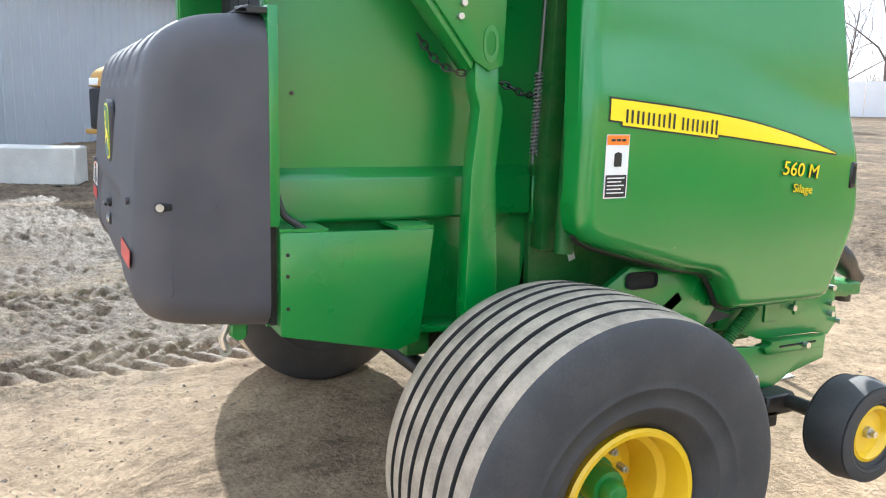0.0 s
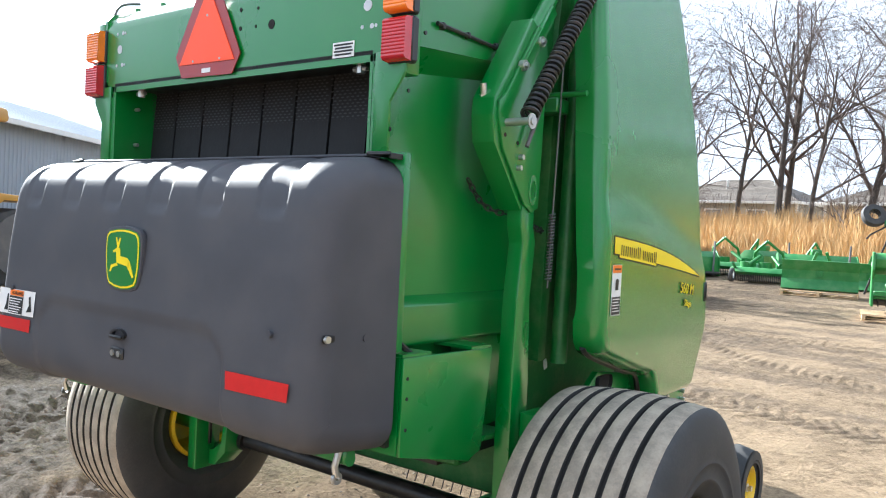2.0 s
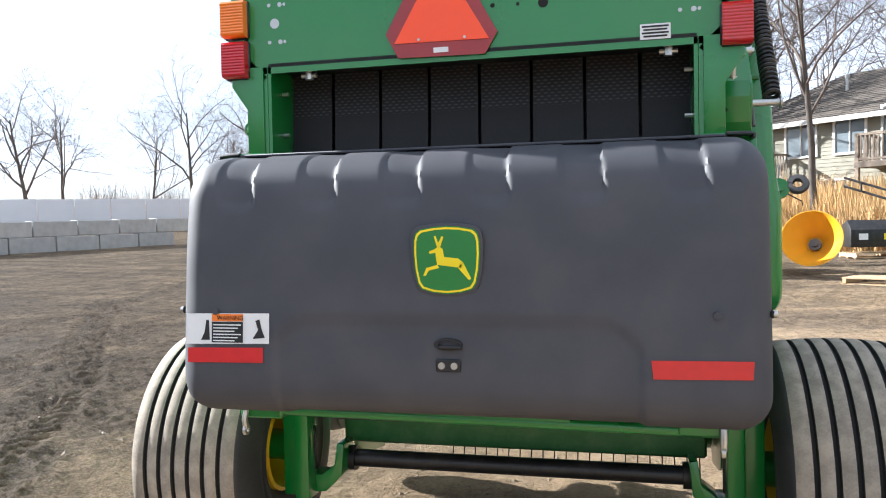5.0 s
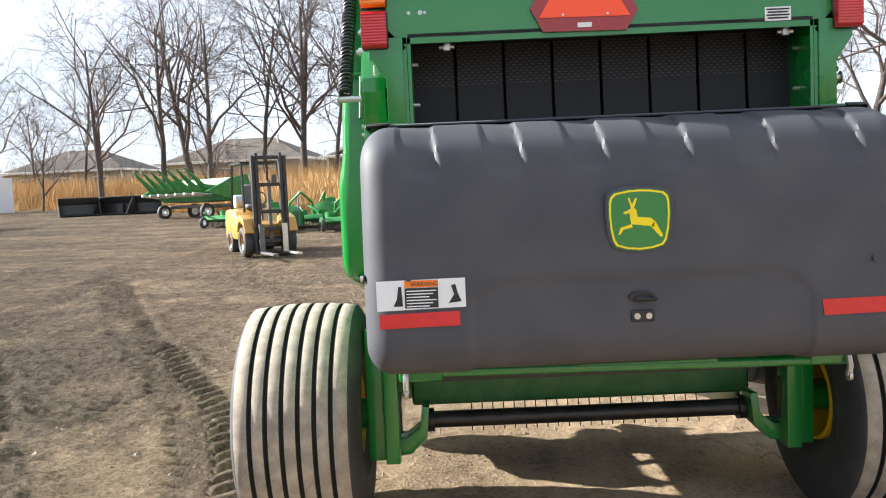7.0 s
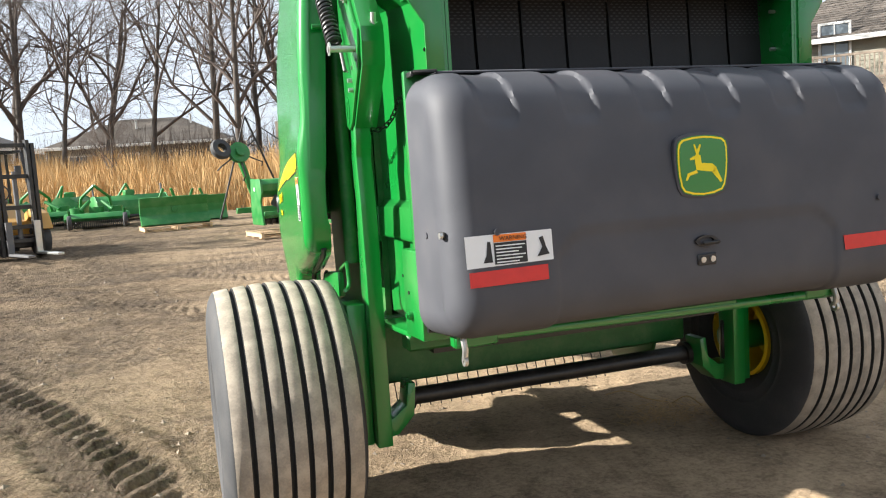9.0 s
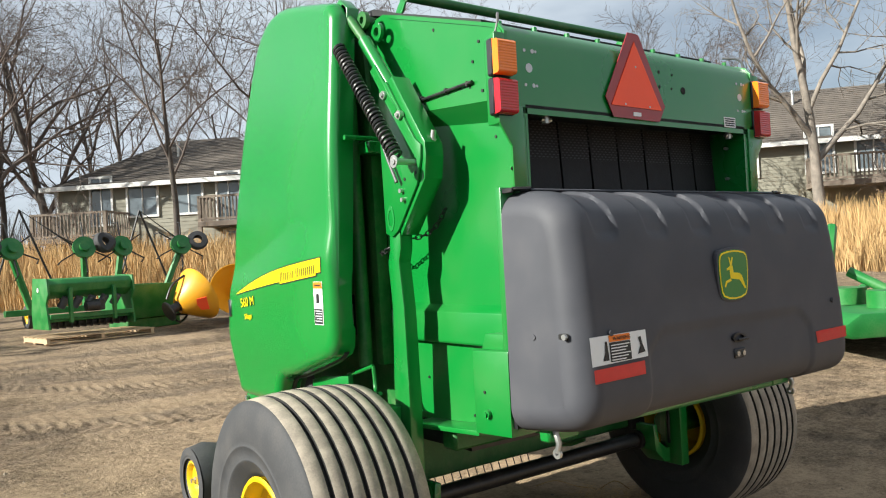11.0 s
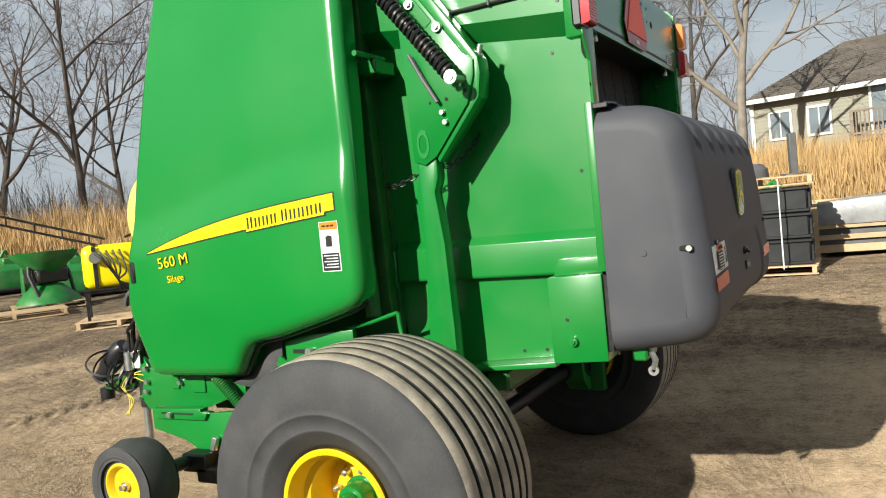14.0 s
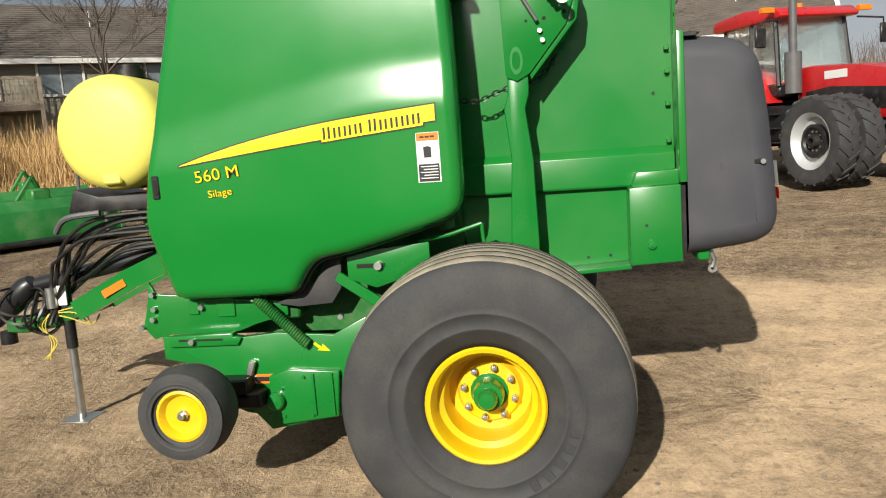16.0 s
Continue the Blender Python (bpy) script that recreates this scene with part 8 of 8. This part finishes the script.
def implement(name, label, w, kind):
    """Low green mowers, blades and tillers that lie about the yard."""
    t = thing(name, label, "implement", "farm implements round the yard")
    if kind == "blade":
        bm = B()
        prism(bm, [(-.25, .05), (-.1, .0), (.05, .25), (.02, .55), (-.12, .75), (-.18, .74), (-.06, .5), (-.05, .28)], "x", -w / 2, w / 2, .005)
        part("blade", bm, OLDGREEN, t)
        bm = B()
        box(bm, (0, .45, .42), (.14, 1.1, .14), bev=.01)
        for s in (-1, 1):
            tube(bm, [(s * .35, .95, .3), (s * .1, .75, .95)], .04, 6)
        part("hitch", bm, OLDGREEN, t)
    elif kind == "tiller":
        bm = B()
        prism(bm, [(-.45, .10), (-.40, .62), (-.15, .78), (.25, .74), (.45, .45), (.42, .12), (.36, .12), (.36, .42), (.2, .66), (-.12, .70), (-.34, .56), (-.39, .10)], "x", -w / 2, w / 2, .004)
        for s in (-1, 1):
            prism(bm, [(-.48, .04), (.46, .04), (.46, .5), (.2, .78), (-.2, .8), (-.45, .6)], "x", s * w / 2, s * (w / 2 + .03), .003)
        part("housing", bm, OLDGREEN, t)
        bm = B()
        rod(bm, (-w / 2, -.5, .12), (w / 2, -.5, .12), .05)
        rod(bm, (-w / 2, 0, .25), (w / 2, 0, .25), .10)
        for k in range(int(w / .2)):
            box(bm, (-w / 2 + .1 + .2 * k, 0, .25), (.03, .06, .46), (40 * k, 0, 0))
        part("rotor", bm, BLACK, t)
        bm = B()
        for s in (-1, 1):
            tube(bm, [(s * .35, .1, .75), (s * .30, .45, .62), (0, .25, 1.15)], .04, 6)
        box(bm, (0, .05, .85), (.3, .3, .2), bev=.03)
        part("hitch", bm, OLDGREEN, t)
        bm = B()
        tube(bm, [(w * .38, -.5, .05), (w * .40, -.45, 1.1)], .03, 6)
        part("stand_leg", bm, GREY, t)
    else:
        bm = B()
        prism(bm, [(-.7, .2), (-.8, .3), (-.6, .42), (.6, .42), (.8, .3), (.7, .2)], "x", -w / 2, w / 2, .02)
        part("deck", bm, OLDGREEN, t)
        for x in (-w * .3, 0, w * .3):
            bm = B()
            rod(bm, (x, 0, .42), (x, 0, .58), .2, n=16)
            part("spindle", bm, OLDGREEN, t)
        for s in (-1, 1):
            bm = B()
            tube(bm, [(s * .45, .75, .35), (s * .38, .4, .85), (0, .1, 1.2)], .045, 6)
            part("mast_leg", bm, OLDGREEN, t)
            bm = B()
            tube(bm, [(s * w * .42, -.6, .4), (s * w * .42, -.95, .55)], .04, 6)
            part("caster_arm", bm, OLDGREEN, t)
            bm = B()
            rod(bm, (s * w * .25, -.2, .5), (s * w * .1, .1, .75), .05)
            part("drive_shaft", bm, OLDGREEN, t)
        for s in (-1, 1):
            plain_wheel(t, (s * w * .42, -1.0, .2), .2, .12, WHITE, "x", "caster_wheel")
        bm = B()
        for k in range(int(w / .05)):
            box(bm, (-w / 2 + .05 * k, -.82, .14), (.02, .02, .2))
        part("chain_guard", bm, BLACK, t)
    return t


for x, y, tn, w, kd in ((7.9, 3.6, 60, 2.2, "mower"), (7.5, 9.6, -35, 2.2, "tiller"), (-1.7, 19.5, 10, 1.7, "blade"), (-3.8, 22.6, 5, 1.7, "mower"), (-6.2, 22.9, 40, 1.6, "tiller"), (-4.8, 26.2, 80, 2.0, "tiller"), (-5.6, 24.4, 10, 2.4, "mower"), (-8.0, 26.2, -15, 2.6, "mower"), (-3.0, 25.2, 20, 2.2, "tiller"),
                        (13.0, 1.2, 80, 2.6, "mower"), (9.0, 19.5, -20, 2.4, "tiller"), (-1.0, 22.2, 0, 1.6, "blade"), (8.2, 15.8, -30, 2.2, "tiller"), (9.9, 11.5, -40, 2.0, "tiller")):
    lab = {"mower": "green rotary mower deck with hitch frame on dirt", "tiller": "green rotary tiller with stand leg on dirt", "blade": "green grader blade with three-point hitch"}[kd]
    ob = at(implement({"mower": "mower", "tiller": "tiller", "blade": "grader_blade"}[kd], lab, w, kd), x, y, tn, .13 if (x, y) == (-1.7, 19.5) else 0)
    if (x, y) == (7.9, 3.6):
        ob.scale = (1.35, 1.35, 1.35)


def black_case_stack():
    out = []
    x, y = 8.75, 1.05
    for k in range(3):
        t = thing("storage_case", "black plastic case strapped in a stack on a pallet", "case", "stacked black cases")
        bm = B()
        box(bm, (0, 0, .185), (1.3, .9, .30), bev=.02)
        box(bm, (0, 0, .34), (1.36, .96, .05), bev=.012)
        box(bm, (0, 0, .03), (1.36, .96, .05), bev=.012)
        for j in range(5):
            box(bm, (-.52 + .26 * j, -.46, .185), (.05, .05, .28), bev=.008)
            box(bm, (-.67, -.36 + .18 * j, .185), (.05, .05, .28), bev=.008)
        part("shell", bm, DKPLAST, t)
        for j in (-.35, .25):
            bm = B()
            tube(bm, [(j - .08, -.48, .12), (j - .07, -.51, .15), (j + .07, -.51, .15), (j + .08, -.48, .12)], .010, 6)
            part("handle", bm, STEEL, t)
            bm = B()
            tube(bm, [(-.66, j - .08, .12), (-.70, j - .07, .15), (-.70, j + .07, .15), (-.66, j + .08, .12)], .010, 6)
            part("handle", bm, STEEL, t)
        at(t, x, y, 92, .14 + .37 * k)
    p = at(pallet("pallet", 1.5, 1.1, "pale wooden pallet on top of black cases"), x, y, 92, 1.27)
    bm = B()
    lathe(bm, [(.0, .22), (.18, .2), (.26, .12), (.27, 0), (.0, 0)], (0, 0, 0), 20, "z")
    ob = tagged(new("plastic_cap", mesh_of("plastic_cap", bm, GREY)), "grey domed plastic cap lying on a pallet", "cap")
    at(ob, x - .1, y + .1, 0, 1.42)
    bm = B()
    box(bm, (0, 0, .01), (.3, .3, .02))
    box(bm, (0, 0, .3), (.12, .10, .6), bev=.01)
    ob = tagged(new("steel_post", mesh_of("steel_post", bm, GREY)), "dark steel post standing on a pallet", "post")
    at(ob, x - .1, y - .5, 20, 1.42)
    bm = B()
    box(bm, (0, 0, .2), (.5, .35, .38), bev=.02)
    ob = tagged(new("black_box", mesh_of("black_box", bm, DKPLAST)), "black box standing on a pallet", "box")
    at(ob, x, y + .5, 80, 1.42)
    for s in (-.3, .35):
        bm = B()
        for px in (-.74,):
            box(bm, (px, s, .62), (.012, .016, 1.25))
        box(bm, (0, s, 1.25), (1.48, .016, .012))
        ob = tagged(new("strap", mesh_of("strap", bm, WHITE)), "pale green strap round the black cases", "strap")
        at(ob, x, y, 2, .12)


black_case_stack()


def wood_crate():
    t = thing("wooden_crate", "pine crate wrapped in clear film standing on dirt", "crate")
    w, d, h = 2.4, 1.25, .86
    for x in (-w / 2, 0, w / 2):
        for y in (-d / 2, d / 2):
            bm = B()
            box(bm, (x, y, h / 2), (.14, .09, h), bev=.006)
            part("post", bm, WOOD, t)
    for z in (.12, .30, .50, .68, .82):
        for y in (-d / 2, d / 2):
            bm = B()
            box(bm, (0, y * .97, z), (w, .03, .12 if z != .30 else .08), bev=.004)
            part("side_board", bm, WOOD, t)
        for x in (-w / 2, w / 2):
            bm = B()
            box(bm, (x * .97, 0, z), (.03, d, .12), bev=.004)
            part("end_board", bm, WOOD, t)
    bm = B()
    box(bm, (0, 0, .40), (w - .15, d - .15, .72), bev=.03)
    part("packed_load", bm, GREY, t)
    bm = B()
    prism(bm, [(-w / 2 - .02, .5), (w / 2 + .02, .5), (w / 2, .84), (.5, .90), (-.6, .93), (-w / 2, .84)], "y", -d / 2 - .03, d / 2 + .03, .02)
    f = part("film_wrap", bm, FILM, t, "clear crumpled plastic film")
    return t


FILM = mat("plastic_film", (0.30, 0.30, 0.30), 0.18, vary=0.35, scale=4, bump=0.02, bump_scale=9, coat=0.6)
at(wood_crate(), 10.75, -.75, 93)


def sprayer():
    t = thing("sprayer", "yellow sprayer tank with black folded booms on a pallet", "sprayer")
    bm = B()
    box(bm, (0, 0, .85), (1.05, .75, .70), bev=.12, seg=3)
    tk = part("tank", bm, DECALY, t)
    for x in (-.33, .33):
        bm = B()
        for c, s_ in (((x, -.385, .85), (.06, .02, .66)), ((x, 0, 1.207), (.06, .7, .02))):
            box(bm, c, s_)
        part("strap", bm, BLACK, tk)
    bm = B()
    for x in (-.5, .5):
        for y in (-.35, .35):
            box(bm, (x, y, .25), (.05, .05, .5))
    box(bm, (0, -.35, .47), (1.1, .05, .05)), box(bm, (0, .35, .47), (1.1, .05, .05))
    box(bm, (0, 0, .46), (1.1, .75, .03))
    part("frame", bm, BLACK, t)
    for s in (-1, 1):
        bm = B()
        for o in (0, .14):
            tube(bm, [(s * .15, .45, 1.15 + o), (s * 1.9, .5, 1.75 + o)], .022, 6)
        for k in range(4):
            tube(bm, [(s * (.4 + .4 * k), .46, 1.24 + .137 * k), (s * (.4 + .4 * k), .46, 1.38 + .137 * k)], .015, 5)
        part("boom", bm, BLACK, t)
    for k in range(5):
        bm = B()
        tube(bm, curve_pts([(-.35 + .1 * k, -.42, 1.1), (-.2 + .08 * k, -.55, .95 - .05 * k), (0, -.5, .6), (.1 * k, -.42, .45)], 5), .016, 6)
        part("hose", bm, BLACK, t)
    bm = B()
    rod(bm, (-.32, -.40, 1.0), (-.32, -.46, 1.0), .09, n=16)
    part("pressure_gauge", bm, STEEL, t)
    return t


at(sprayer(), 5.1, 10.6, -40, .13)


def broadcast_spreader():
    t = thing("broadcast_spreader", "green broadcast spreader with a wide round hopper", "spreader")
    bm = B()
    lathe(bm, [(.18, .55), (.62, .95), (.66, 1.05), (.64, 1.05), (.58, .96), (.15, .58)], (0, 0, 0), 32, "z", closed=True)
    part("hopper", bm, OLDGREEN, t)
    bm = B()
    lathe(bm, [(.62, .0), (.58, .1), (.30, .36), (.1, .42), (.0, .42)], (0, 0, 0), 28, "z")
    part("skirt", bm, OLDGREEN, t)
    bm = B()
    for s in (-1, 1):
        tube(bm, [(s * .4, -.3, .1), (s * .45, -.1, .6), (s * .35, 0, .9)], .04, 6)
    box(bm, (0, 0, .55), (.7, .5, .3), bev=.04)
    part("frame", bm, BLACK, t)
    return t


at(broadcast_spreader(), 6.6, 14.6, 0, .13)


def dark_attachment(x, y, turn, w):
    t = thing("skid_attachment", "black steel attachment with white stickers on a pallet", "attachment")
    bm = B()
    prism(bm, [(-.4, .15), (.4, .15), (.35, .7), (-.1, .85), (-.4, .6)], "x", -w / 2, w / 2, .01)
    part("body", bm, BLACK, t)
    for k in range(3):
        bm = B()
        box(bm, (-w * .35 + w * .3 * k, -.405, .42), (.22, .006, .16))
        part("sticker", bm, WHITE if k != 1 else DECALY, t)
    return at(t, x, y, turn, .13)


dark_attachment(6.9, 20.4, 5, 2.0)


# wooden stakes by the grass
for x, y in ((13.5, 16.5), (20.5, 4.5), (9.4, 12.8)):
    bm = B()
    rod(bm, (0, 0, 0), (.05, 0, 1.7), .035, n=6)
    at(tagged(new("fence_stake", mesh_of("fence_stake", bm, OLDWOOD)), "thin weathered stake standing in dry grass", "stake"), x, y)

# spilled silage and stalks by the wheel
rng = np.random.default_rng(12)
sv, sf = [], []
for i in range(420):
    x, y = 0.98 + rng.normal(0, .15), 1.92 + rng.normal(0, .12)
    th, ln, w = rng.random() * 6.283, rng.uniform(.015, .05), .003
    dx, dy = math.cos(th) * ln, math.sin(th) * ln
    z = ground_z(x, y) + .006 + .012 * rng.random()
    k = len(sv)
    sv += [(x - dx - dy / ln * w, y - dy + dx / ln * w, z), (x - dx + dy / ln * w, y - dy - dx / ln * w, z), (x + dx + dy / ln * w, y + dy - dx / ln * w, z + .008), (x + dx - dy / ln * w, y + dy + dx / ln * w, z + .008)]
    sf.append((k, k + 1, k + 2, k + 3))
me = bpy.data.meshes.new("spilled_chaff")
me.from_pydata(sv, [], sf)
me.materials.append(STRAW)
tagged(new("spilled_chaff", me), "small spill of dry chaff on the dirt", "chaff", kind="stuff")
for pts in (((.86, 2.42, 0), (.92, 2.28, .06), (1.0, 2.16, .03), (1.12, 2.10, 0)), ((1.12, 2.06, 0), (1.16, 1.95, .07), (1.22, 1.88, .02))):
    bm = B()
    tube(bm, curve_pts([(a, b, ground_z(a, b) + c + .008) for a, b, c in pts], 4), .004, 5)
    tagged(new("plant_stalk", mesh_of("plant_stalk", bm, STRAW)), "dry bent plant stalk lying on dirt", "stalk", "dry stalks")
